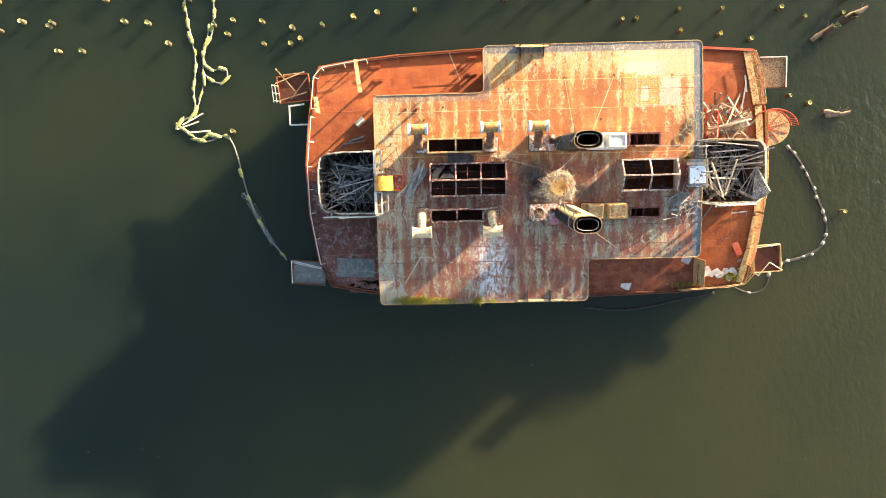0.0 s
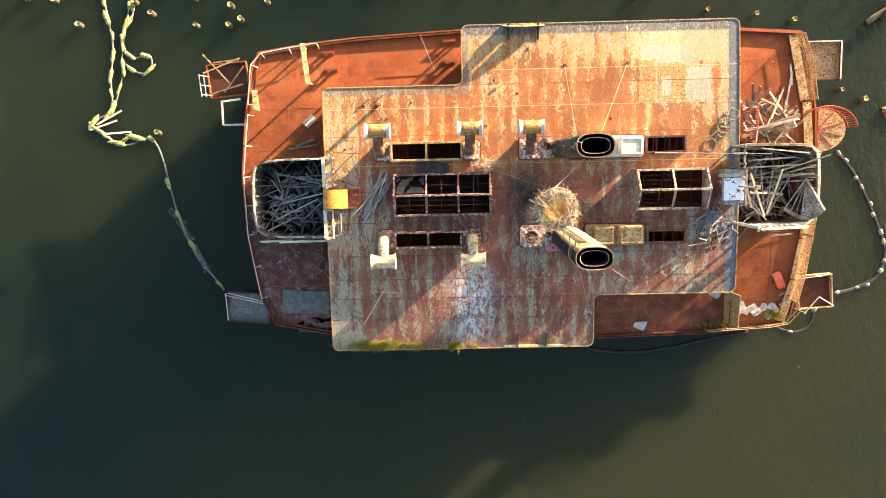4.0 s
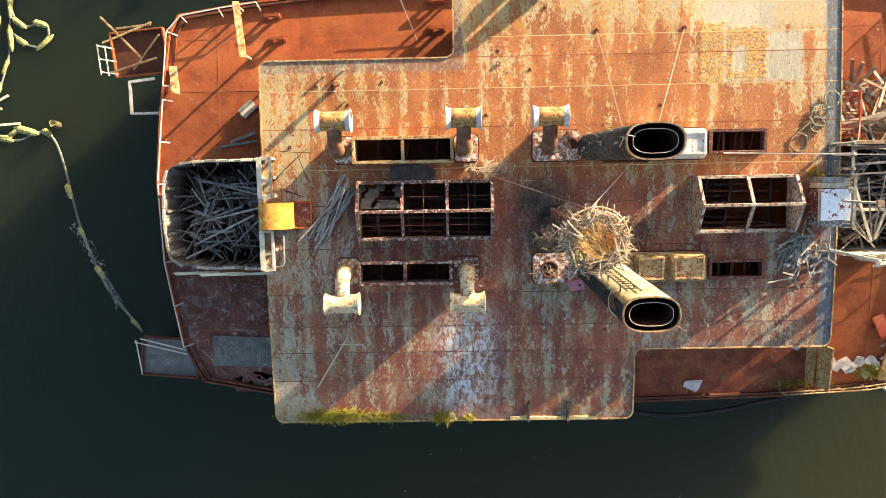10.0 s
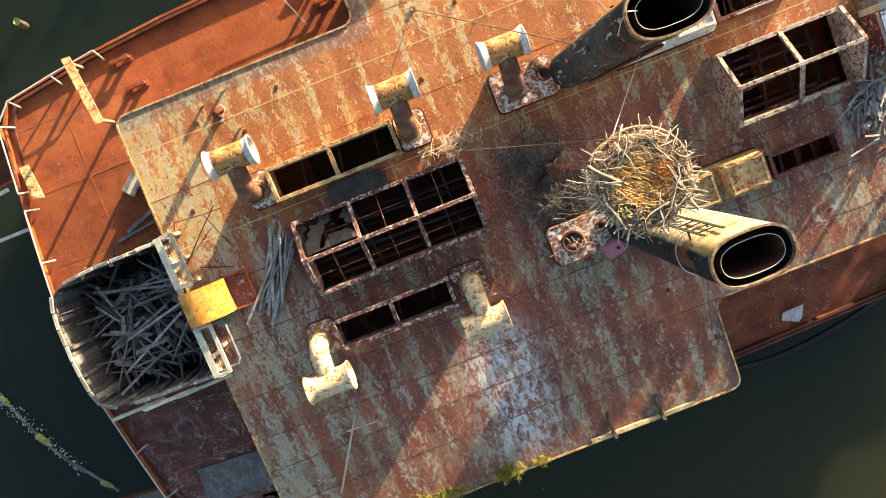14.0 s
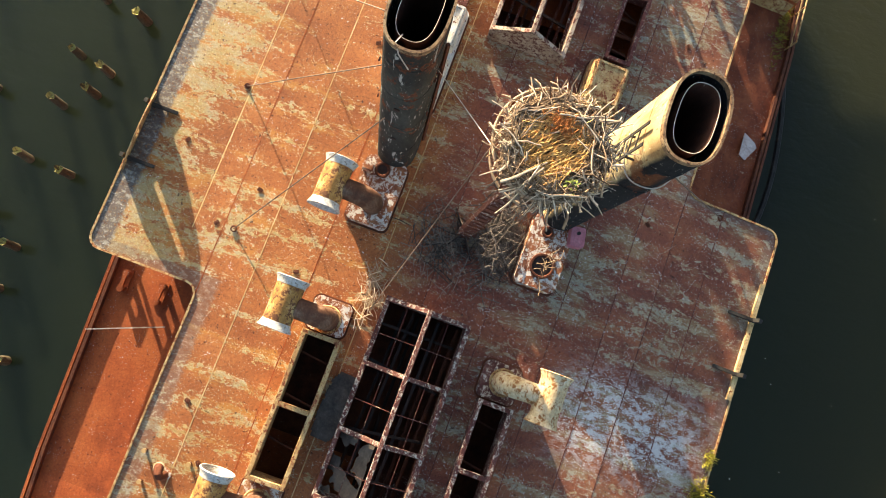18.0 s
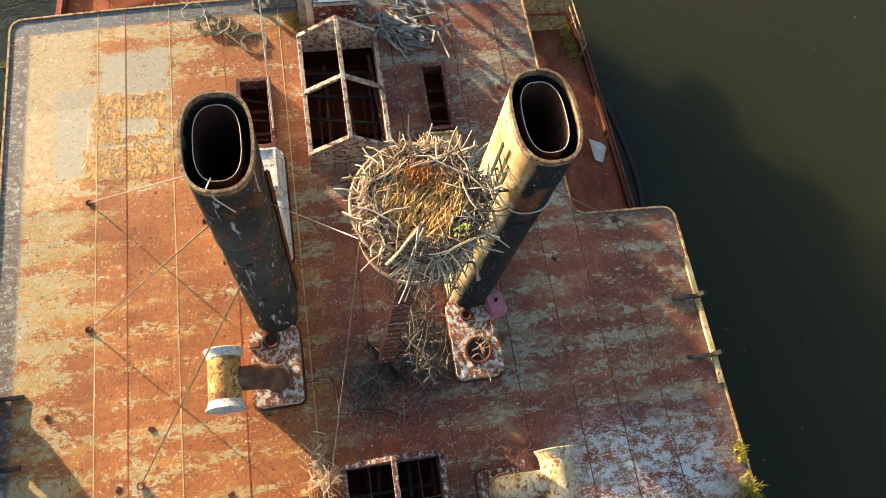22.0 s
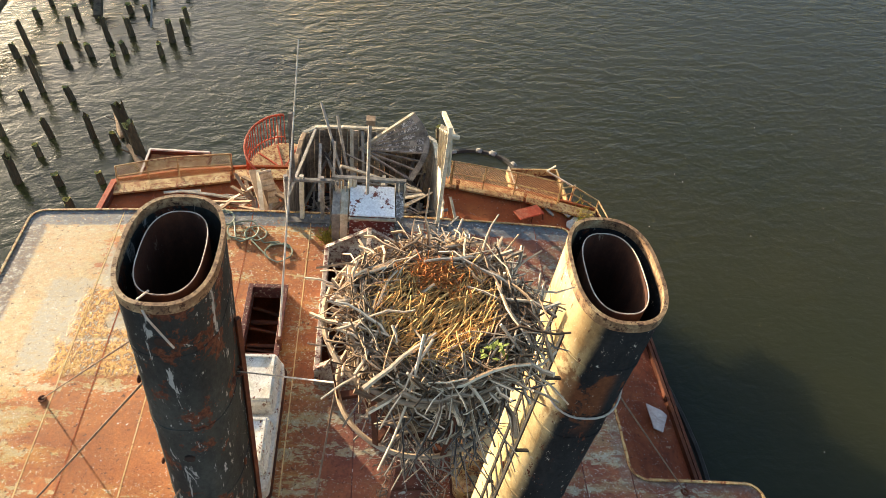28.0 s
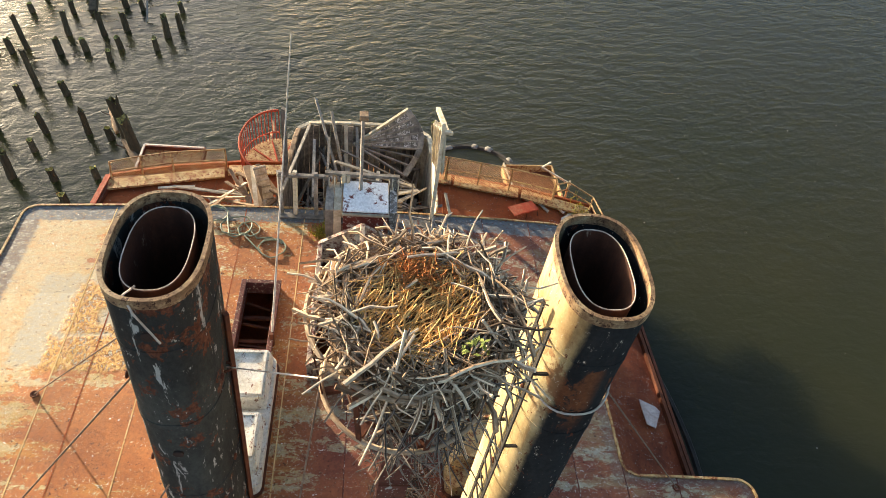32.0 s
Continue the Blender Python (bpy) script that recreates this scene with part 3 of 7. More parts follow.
def sheet(bm, xs, ys, keep, z=0.0, thick=0.03, dz=None):
    """A cambered plate over a grid of lines, with the cells that keep() refuses left out."""
    top, low = {}, {}

    def vert(d, i, j, down):
        if (i, j) not in d:
            x, y = xs[i], ys[j]
            d[i, j] = bm.verts.new((x, y, z + crown(y) + (dz(x, y) if dz else 0.0) - down))
        return d[i, j]

    cells = {(i, j) for i in range(len(xs) - 1) for j in range(len(ys) - 1) if keep((xs[i] + xs[i + 1]) / 2, (ys[j] + ys[j + 1]) / 2)}
    for i, j in cells:
        c = ((i, j), (i + 1, j), (i + 1, j + 1), (i, j + 1))
        bm.faces.new([vert(top, *p, 0) for p in c])
        bm.faces.new([vert(low, *p, thick) for p in c[::-1]])
        for (a, b), nb in zip(((c[0], c[1]), (c[1], c[2]), (c[2], c[3]), (c[3], c[0])), ((i, j - 1), (i + 1, j), (i, j + 1), (i - 1, j))):
            if nb not in cells:
                bm.faces.new((vert(top, *b, 0), vert(top, *a, 0), vert(low, *a, thick), vert(low, *b, thick)))


def lines(a, b, step, extra=()):
    n = max(1, round((b - a) / step))
    return sorted({round(a + (b - a) * i / n, 4) for i in range(n + 1)} | {e for e in extra if a < e < b})


# ---- water ----
bm = bmesh.new()
bmesh.ops.create_grid(bm, x_segments=4, y_segments=4, size=2500)
tagged(part("water", bm, WATER), "turbid olive-green river water with small ripples", "water", "", "structure")

# ---- hull and decks ----
LOW = -2.4
HOLES = [(-6.75, 1.60, -3.74, 2.28), (-6.68, -2.26, -3.84, -1.65), (-6.66, -0.82, -2.48, 0.88), (4.0, -0.76, 7.0, 0.87), (4.46, 1.71, 6.14, 2.33), (4.54, -2.29, 6.18, -1.79)]


def on_roof(x, y):
    inside = -9.8 < x < 8.57 and -7.1 < y < 7.42
    if x < -3.6 and y > 4.83 or x > 2.2 and y < -4.68:
        return False
    return inside and not any(a < x < c and b < y < d for a, b, c, d in HOLES)


roof = thing("roof", "rusted steel upper deck with flaking cream paint and skylight openings", "deck", kind="structure")
RC = 0.28
CORNERS = [(-9.8, -7.1, -1, -1), (2.2, -7.1, 1, -1), (8.57, -4.68, 1, -1), (8.57, 7.42, 1, 1), (-3.6, 7.42, -1, 1), (-9.8, 4.83, -1, 1)]
YS = [-7.1, -5.65, -4.68, -3.8, -2.7, -1.2, 0.2, 1.35, 2.65, 3.85, 4.83, 5.45, 7.42]
hx = sorted({round(v, 3) for h in HOLES for v in (h[0], h[2])} | {-9.8, -3.6, 2.2, 8.57})
for r, (y0, y1) in enumerate(zip(YS, YS[1:])):
    cuts = [-9.8, -6.7, -3.6, 1.02, 3.62, 6.0, 8.57] if r % 2 else [-9.8, -8.1, -5.2, -2.35, 2.2, 4.7, 8.57]
    for x0, x1 in zip(cuts, cuts[1:]):
        ys = lines(y0, y1, 0.45, [v for h in HOLES for v in (h[1], h[3])])
        bm = bmesh.new()
        sag, ph = random.uniform(0.004, 0.014), random.uniform(0, 6)
        sheet(bm, lines(x0, x1, 0.9, hx), ys, on_roof, random.uniform(-0.001, 0.001), 0.03,
              lambda x, y: -sag * math.sin(math.pi * (x - x0) / (x1 - x0)) * math.sin(math.pi * (y - y0) / (y1 - y0)))
        for cx, cy, sx, sy in CORNERS:
            if x0 - 0.01 <= cx <= x1 + 0.01 and y0 - 0.01 <= cy <= y1 + 0.01 and bm.faces:
                for a in (15, 30, 45, 60, 75):
                    n = Vector((sx * math.cos(radians(a)), sy * math.sin(radians(a)), 0))
                    bmesh.ops.bisect_plane(bm, geom=bm.verts[:] + bm.edges[:] + bm.faces[:], plane_co=Vector((cx - sx * RC, cy - sy * RC, 0)) + n * RC, plane_no=n, clear_outer=True)
        if bm.faces:
            smooth(part("plate", bm, DECK, roof), 20)
        else:
            bm.free()
# lap joints between the plates
for y in YS[1:-1]:
    for x0, x1 in zip([-9.8, -6.66, -2.48, 2.2, 4.0], [-6.66, -2.48, 2.2, 4.0, 8.5]):
        if all(on_roof(x0 + (x1 - x0) * i / 12, y) for i in range(1, 12)):
            bm = bmesh.new()
            beam(bm, (x0, y, crown(y) - 0.003), (x1, y, crown(y) - 0.003), 0.022, 0.012)
            part("lap_joint", bm, SEAM if y in (3.85, 5.45, 1.35) else RUST if y > 2 else RUST_LOW, roof)
# raised gutter lip round the outline
LIP = [(-9.8, -7.1), (2.2, -7.1), (2.2, -4.68), (8.57, -4.68), (8.57, 7.42), (-3.6, 7.42), (-3.6, 4.83), (-9.8, 4.83)]
ROUND = []
for i, (x, y) in enumerate(LIP):
    (ax, ay), (bx, by) = LIP[i - 1], LIP[(i + 1) % len(LIP)]
    p, q = Vector((ax - x, ay - y)).normalized() * RC, Vector((bx - x, by - y)).normalized() * RC
    for a in (0, 22.5, 45, 67.5, 90):
        c, d = math.cos(radians(a)), math.sin(radians(a))
        ROUND.append((x + p.x + q.x - p.x * d - q.x * c, y + p.y + q.y - p.y * d - q.y * c))
for x, y in ((2.2, -4.68), (-3.6, 4.83)):
    s = 1 if x > 0 else -1
    arc = [(x + s * RC * (1 - math.sin(radians(a))), y - s * RC * (1 - math.cos(radians(a)))) for a in (0, 22.5, 45, 67.5, 90)]
    bm = bmesh.new()
    prism(bm, [(x - s * 0.01, y + s * 0.01)] + arc[::-1], crown(y) - 0.03, crown(y) - 0.002)
    bmesh.ops.recalc_face_normals(bm, faces=bm.faces[:])
    part("corner_plate", bm, DECK, roof)
LIP = ROUND
for (ax, ay), (bx, by) in zip(LIP, LIP[1:] + LIP[:1]):
    n = max(1, round(math.hypot(bx - ax, by - ay) / 1.2))
    bm = bmesh.new()
    for i in range(n):
        p, q = (ax + (bx - ax) * i / n, ay + (by - ay) * i / n), (ax + (bx - ax) * (i + 1) / n, ay + (by - ay) * (i + 1) / n)
        beam(bm, (*p, crown(p[1]) - 0.12), (*q, crown(q[1]) - 0.12), 0.045, 0.30)
    part("edge_lip", bm, RUST_PAINT, roof, "flaking raised rim")
# deck beams under the plates
for i in range(18):
    x = -9.3 + i * 1.03
    for y0, y1 in ((-7.0, 4.7), (4.8, 7.3)):
        if x < -3.6 and y0 > 4:
            continue
        lo = -4.6 if (x > 2.2 and y0 < 0) else y0
        if any(a - 0.1 < x < c + 0.1 for a, b, c, d in HOLES) and y0 < 0:
            spans = ((lo, -2.35), (2.4, y1))
        else:
            spans = ((lo, y1),)
        for a, b in spans:
            bm = bmesh.new()
            n = 4
            for j in range(n):
                u, v = a + (b - a) * j / n, a + (b - a) * (j + 1) / n
                beam(bm, (x, u, crown(u) - 0.11), (x, v, crown(v) - 0.11), 0.08, 0.14)
            part("deck_beam", bm, RUST_DARK, roof)

OUT = [(-13.2, 6.85), (-10.9, 7.2), (-8.5, 7.42), (-3.6, 7.66), (2.0, 7.72), (8.0, 7.5), (12.4, 7.15), (12.8, 5.4), (13.02, 3.6), (13.1, 0.8), (12.95, -1.9), (12.58, -4.7), (12.1, -6.75),
       (8.0, -7.15), (2.8, -7.3), (-4.0, -7.2), (-10.3, -6.85), (-13.0, -6.3), (-13.65, -4.8), (-14.1, -1.8), (-14.2, 1.0), (-13.95, 3.6), (-13.55, 6.2)]


def deck_plate(xa, xb, ya, yb, holes=False):
    """One plate of the lower deck, trimmed to the deck's outline."""
    bm = bmesh.new()
    pts = [(xa, ya), (xb, ya), (xb, yb), (xa, yb)]
    if holes:
        sheet(bm, lines(xa, xb, 0.04), lines(ya, yb, 0.04), lambda x, y: noise.noise((x * 1.7, y * 2.6, 3.3)) + 0.4 * noise.noise((x * 5, y * 5, 1)) < 0.16, LOW, 0.02)
        return bm
    sheet(bm, lines(xa, xb, 0.8), lines(ya, yb, 0.5), lambda x, y: True, LOW, 0.03)
    for i, (ax, ay) in enumerate(OUT):
        bx, by = OUT[(i + 1) % len(OUT)]
        nrm = Vector((by - ay, ax - bx, 0)).normalized()
        if nrm.dot(Vector((ax, ay, 0))) < 0:
            nrm = -nrm
        if bm.faces:
            g = bm.verts[:] + bm.edges[:] + bm.faces[:]
            bmesh.ops.bisect_plane(bm, geom=g, plane_co=(ax, ay, 0), plane_no=nrm, clear_outer=True)
    return bm


deck = thing("promenade_deck", "orange rusted steel lower deck with lapped plates", "deck", kind="structure")
for xa, xb in ((-14.3, -11.9), (-11.9, -9.0), (-9.0, -6.2), (-6.2, -3.2), (-3.2, 0.0), (0.0, 3.0), (3.0, 6.0), (6.0, 9.1), (9.1, 11.2), (11.2, 13.2)):
    for ya, yb in ((-7.4, -6.0), (-6.0, -4.4), (-4.4, -2.2), (-2.2, 0.1), (0.1, 2.2), (2.2, 4.2), (4.2, 6.0), (6.0, 7.8)):
        if xa > -9.0 and xb < 8 and abs(ya + yb) < 8:
            continue
        if xb == -9.0 and yb == -6.0:
            bm = deck_plate(-11.9, -9.0, -6.75, -6.0, True)
        else:
            bm = deck_plate(xa, xb, ya, yb)
        if bm.faces:
            # Western low-side plates take a browner rust that carries their shade.
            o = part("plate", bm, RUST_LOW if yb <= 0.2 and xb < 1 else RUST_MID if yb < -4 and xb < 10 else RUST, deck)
            o.location.z = random.uniform(-0.002, 0.002)
        else:
            bm.free()
for a, b in ((-4.4, 1), (-2.2, 1), (0.1, 1), (2.2, 1), (4.2, 1), (6.0, 1)):
    for x0, x1 in ((-13.4, -9.4), (8.7, 12.3)):
        bm = bmesh.new()
        beam(bm, (x0, a, LOW + crown(a)), (x1, a, LOW + crown(a)), 0.022, 0.012)
        part("lap_joint", bm, RED_SEAM, deck)
for x in (-11.9, 11.2):
    bm = bmesh.new()
    for i in range(12):
        u, v = -6.0 + i, -5.0 + i
        beam(bm, (x, u, LOW + crown(u)), (x, v, LOW + crown(v)), 0.022, 0.012)
    part("lap_joint", bm, RED_SEAM, deck)
# edge angle of the lower deck, standing a hand high
for (ax, ay), (bx, by) in zip(OUT, OUT[1:] + OUT[:1]):
    bm = bmesh.new()
    beam(bm, (ax, ay, LOW + crown(ay) + 0.02), (bx, by, LOW + crown(by) + 0.02), 0.07, 0.24)
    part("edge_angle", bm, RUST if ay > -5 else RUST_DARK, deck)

hull = thing("hull", "dark rusted steel hull side sunk in the water", "hull", kind="structure")
for i, (ax, ay) in enumerate(OUT):
    bx, by = OUT[(i + 1) % len(OUT)]
    bm = bmesh.new()
    s = 0.985
    beam(bm, (ax * s, ay * s, -4.9), (bx * s, by * s, -4.9), 0.08, 4.7, (0, 0, 1))
    part("hull_plate", bm, RUST_DARK, hull)

cabin = thing("cabin", "rusted steel cabin walls under the upper deck", "cabin", kind="structure")
for ax, ay, bx, by in ((-9.4, 4.6, -3.4, 4.6), (-3.4, 4.6, -3.4, 6.3), (-3.4, 6.3, 8.2, 6.3), (8.2, 6.3, 8.2, -4.4), (8.2, -4.4, 2.0, -4.4), (2.0, -4.4, 2.0, -5.9), (2.0, -5.9, -9.4, -5.9), (-9.4, -5.9, -9.4, 4.6)):
    bm = bmesh.new()
    top = min(crown(ay), crown(by)) - 0.05
    beam(bm, (ax, ay, (LOW - 0.3 + top) / 2), (bx, by, (LOW - 0.3 + top) / 2), 0.08, top - LOW + 0.3)
    part("wall_panel", bm, RUST_DARK, cabin)
bm = bmesh.new()
box(bm, -9.4, -5.9, LOW - 0.45, 8.2, 6.3, LOW - 0.4)
part("cabin_floor", bm, RUST_DARK, cabin)
# posts that carry the overhang
for x, y in [(-3.5, 7.3), (-1.0, 7.3), (1.5, 7.3), (4.0, 7.3), (6.4, 7.2), (8.4, 7.1), (2.1, -6.9), (-0.4, -6.9), (-3.0, -6.9), (-5.6, -6.8), (-8.2, -6.8), (-9.7, -6.7), (8.4, -4.6), (-9.7, 4.7)]:
    bm = bmesh.new()
    tube(bm, [(x, y, LOW + crown(y)), (x, y, crown(y) - 0.04)], 0.05, 8)
    smooth(part("post", bm, RUST, cabin))


# ---- skylights, vents and hatches on the upper deck ----
def frame_ring(bm, x0, y0, x1, y1, z0, z1, w):
    box(bm, x0, y0, z0, x1, y0 + w, z1)
    box(bm, x0, y1 - w, z0, x1, y1, z1)
    box(bm, x0, y0 + w, z0, x0 + w, y1 - w, z1)
    box(bm, x1 - w, y0 + w, z0, x1, y1 - w, z1)


def flat_skylight(x0, y0, x1, y1, label, mat, h=0.45, bars=1, slats=0):
    t = thing("skylight" if bars else "hatch", label, "skylight" if bars else "hatch", (x0 + x1) / 2, (y0 + y1) / 2, crown((y0 + y1) / 2))
    lx, ly = (x1 - x0) / 2, (y1 - y0) / 2
    bm = bmesh.new()
    frame_ring(bm, -lx, -ly, lx, ly, -0.12, h, 0.06)
    part("coaming", bm, mat, t)
    bm = bmesh.new()
    frame_ring(bm, -lx - 0.03, -ly - 0.03, lx + 0.03, ly + 0.03, h, h + 0.05, 0.10)
    part("top_frame", bevelled(bm, 0.008, 1), mat, t)
    for i in range(bars):
        x = -lx + 2 * lx * (i + 1) / (bars + 1)
        bm = bmesh.new()
        box(bm, x - 0.05, -ly + 0.07, h - 0.05, x + 0.05, ly - 0.07, h + 0.06)
        part("glazing_bar", bm, mat, t)
    for i in range(3):
        x = -lx + 2 * lx * (i + 0.7) / 3.3
        bm = bmesh.new()
        beam(bm, (x, -ly + 0.06, -0.2 - 0.1 * i), (x + 0.1, ly - 0.06, -0.25), 0.04, 0.05)
        part("inner_bar", bm, RUST_DARK, t)
    for i in range(slats):
        x = -lx + 2 * lx * (i + 1) / (slats + 1)
        bm = bmesh.new()
        box(bm, x - 0.04, -ly + 0.06, -0.3, x + 0.04, ly - 0.06, -0.25)
        part("slat", bm, RUST_DARK, t)
    return t


flat_skylight(-6.81, 1.55, -3.68, 2.34, "long flat skylight frame with both panes missing, cream paint flaking", RUST_PAINT)
flat_skylight(-6.75, -2.32, -3.78, -1.60, "long flat skylight frame without glass, paint flaking to rust", RED_FRAME)
flat_skylight(4.42, 1.66, 6.17, 2.38, "open rectangular hatch with rusted coaming and inner bars", HATCH_FRAME, 0.16, 0, 2)
flat_skylight(4.50, -2.34, 6.22, -1.75, "open rectangular hatch with maroon coaming and inner bars", HATCH_FRAME, 0.16, 0, 3)


PANE = rusty("dirty_glass", (0.035, 0.028, 0.022), (0.075, 0.062, 0.048), (0.13, 0.11, 0.085), 4.0, 0.5)


def gable_skylight(x0, y0, x1, y1, ridge, cols, label, mat, sheet_in=None, gable=None):
    """A ridged skylight: coaming, gable ends, ridge, rafters and sills, its glass gone."""
    t = thing("ridged_skylight", label, "skylight", (x0 + x1) / 2, (y0 + y1) / 2, 0)
    lx, ly, h = (x1 - x0) / 2, (y1 - y0) / 2, 0.42
    for sx in (-1, 1):
        bm = bmesh.new()
        v = [(sx * lx, -ly, -0.1), (sx * lx, ly, -0.1), (sx * lx, ly, h), (sx * lx, 0, ridge - 0.03), (sx * lx, -ly, h)]
        a = [bm.verts.new(p) for p in v]
        b = [bm.verts.new((p[0] - sx * 0.07, p[1], p[2])) for p in v]
        bm.faces.new(a if sx > 0 else a[::-1])
        bm.faces.new(b[::-1] if sx > 0 else b)
        for i in range(5):
            q = (a[i], b[i], b[(i + 1) % 5], a[(i + 1) % 5])
            bm.faces.new(q if sx > 0 else q[::-1])
        part("gable_end", bm, gable or mat, t)
        bm = bmesh.new()
        box(bm, -lx, sx * ly - 0.04, -0.1, lx, sx * ly + 0.04, h)
        part("coaming", bm, mat, t)
        bm = bmesh.new()
        box(bm, -lx - 0.02, sx * ly - 0.05, h, lx + 0.02, sx * ly + 0.05, h + 0.06)
        part("sill", bevelled(bm, 0.01, 1), mat, t)
    bm = bmesh.new()
    box(bm, -lx, -0.05, ridge - 0.09, lx, 0.05, ridge)
    part("ridge", bevelled(bm, 0.012, 1), mat, t)
    for i in range(cols + 1):
        x = -lx + 0.04 + (2 * lx - 0.08) * i / cols
        for sy in (-1, 1):
            bm = bmesh.new()
            beam(bm, (x, 0, ridge - 0.03), (x, sy * ly, h + 0.05), 0.09, 0.07)
            part("rafter", bm, mat, t)
            if i < cols:
                for k in (0.46,) if sheet_in else ():
                    xx = x + (2 * lx / cols) * k
                    bm = bmesh.new()
                    beam(bm, (xx, 0, ridge - 0.06), (xx, sy * ly, h + 0.02), 0.012, 0.016)
                    part("glazing_bar", bm, HATCH_FRAME, t)
    for sy in (-1, 1) if sheet_in else ():
        bm = bmesh.new()
        beam(bm, (-lx + 0.05, sy * ly * 0.5, (ridge + h) / 2 - 0.03), (lx - 0.05, sy * ly * 0.5, (ridge + h) / 2 - 0.03), 0.012, 0.016)
        part("purlin", bm, HATCH_FRAME, t)
    # old fittings hanging in the well, some coloured black for its shade
    for i in range(8):
        z = -0.35 - 0.16 * i
        y = -ly + 2 * ly * ((i * 0.37) % 1)
        bm = bmesh.new()
        beam(bm, (-lx + 0.1, y, z), (lx - 0.1, y + random.uniform(-0.2, 0.2), z), 0.07, 0.07)
        part("well_beam", bm, (RUST_DARK if i % 3 == 0 else SOOT_SHADE) if sheet_in else RUST_LOW, t)
    for i in range(4):
        x = -lx + 2 * lx * (i + 0.5) / 4
        bm = bmesh.new()
        beam(bm, (x, -ly + 0.05, -0.35 - 0.1 * i), (x + random.uniform(-0.3, 0.3), ly - 0.05, -0.4), 0.06, 0.05)
        part("well_beam", bm, SOOT_SHADE, t)
    if sheet_in:
        bm = bmesh.new()
        xs, ys = lines(-lx + 0.14, -lx + 1.36, 0.03), lines(0.1, ly - 0.06, 0.03)
        sheet(bm, xs, ys, lambda x, y: noise.noise((x * 3, y * 3, 5)) + 0.3 * noise.noise((x * 9, y * 9, 2)) > -0.12, h + 0.35, 0.012, lambda x, y: -(ridge - h) * y / ly)
        part("broken_pane", bm, PANE, t, "jagged dirty remains of glass")
    return t


gable_skylight(-6.73, -0.87, -2.43, 0.93, 0.95, 3, "large ridged skylight frame without glass over a dark well", RED_FRAME, True)
gable_skylight(3.95, -0.80, 7.06, 0.91, 1.05, 2, "ridged skylight frame with peeling cream gable ends and no glass", WORN_FRAME, None, WORN_FRAME)


def casing(x0, y0, x1, y1, h, label, mat, name="casing", extra=None):
    t = thing(name, label, "casing", (x0 + x1) / 2, (y0 + y1) / 2, crown((y0 + y1) / 2))
    bm = bmesh.new()
    prism(bm, rounded(0, 0, x1 - x0, y1 - y0, 0.14), -0.1, h)
    bmesh.ops.bevel(bm, geom=[e for e in bm.edges if all(v.co.z > h - 0.01 for v in e.verts)], offset=0.03, segments=2, affect="EDGES")
    smooth(part("body", bm, mat, t))
    bm = bmesh.new()
    prism(bm, rounded(0, 0, x1 - x0 + 0.08, y1 - y0 + 0.08, 0.16), -0.02, 0.035)
    smooth(part("base_flange", bm, RUST_DARK, t))
    return t


# low flat casings beside the two long skylights
for x0, x1, y, lab in ((-7.45, -6.86, 1.97, "rusted"), (-3.62, -2.88, 1.97, "rust-streaked cream"), (-7.45, -6.80, -1.93, "flaking cream"), (-3.72, -2.90, -1.93, "peeling maroon")):
    casing(x0, y - 0.42, x1, y + 0.42, 0.20, lab + " steel vent base beside a skylight", RED_FRAME if "maroon" in lab else FLAKED, "vent_base")
box_l = casing(-1.14, 1.52, 0.36, 2.46, 0.34, "low steel casing with peeling white paint at a funnel's foot", FLAKED)
box_r = casing(-1.15, -2.38, 0.46, -1.44, 0.34, "low steel casing, orange rust and white flakes, top rusted open", FLAKED)
hat_l = casing(1.75, 1.50, 4.28, 2.45, 0.30, "white painted casing with rounded corners behind a funnel", WHITE_STEEL)
hat_r = casing(1.75, -2.40, 4.33, -1.46, 0.32, "cream and rust casing with two square lids", RUST_PAINT)
for t, m, x0, x1 in ((hat_r, RUST_PAINT, -1.02, -0.04), (hat_r, RUST_PAINT, 0.12, 1.22), (hat_l, WHITE_STEEL, -1.02, -0.04), (hat_l, WHITE_STEEL, 0.12, 1.22)):
    bm = bmesh.new()
    hexa(bm, [(x0, -0.43, 0.30), (x1, -0.43, 0.30), (x1, 0.43, 0.30), (x0, 0.43, 0.30), (x0 + 0.07, -0.37, 0.62), (x1 - 0.07, -0.37, 0.62), (x1 - 0.07, 0.37, 0.62), (x0 + 0.07, 0.37, 0.62)])
    tray = part("lid", bevelled(bm, 0.025), m, t, "raised square lid with a lipped edge")
    bm = bmesh.new()
    frame_ring(bm, x0 + 0.10, -0.34, x1 - 0.10, 0.34, 0.615, 0.655, 0.05)
    part("lid_rim", bm, m, tray)
# round opening in the rusted casing, a pipe stub and small tank on the other
for t, px, py, r in ((box_r, -0.30, -0.02, 0.25), (box_l, 0.48, 0.05, 0.14), (box_r, 0.45, 0.1, 0.10)):
    bm = bmesh.new()
    ring = [(px + r * math.cos(2 * math.pi * i / 18), py + r * math.sin(2 * math.pi * i / 18)) for i in range(18)]
    tube(bm, [(x, y, 0.36) for x, y in ring], 0.035, 6, True)
    rim_ = smooth(part("opening_rim", bm, RUST_DARK, t))
    bm = bmesh.new()
    # A black disc on the uncut top stands in for the hole's shaded depth.
    prism(bm, [(px + r * 0.92 * math.cos(2 * math.pi * i / 18), py + r * 0.92 * math.sin(2 * math.pi * i / 18)) for i in range(18)], 0.30, 0.352)
    part("dark_opening", bm, SOOT_SHADE, rim_)
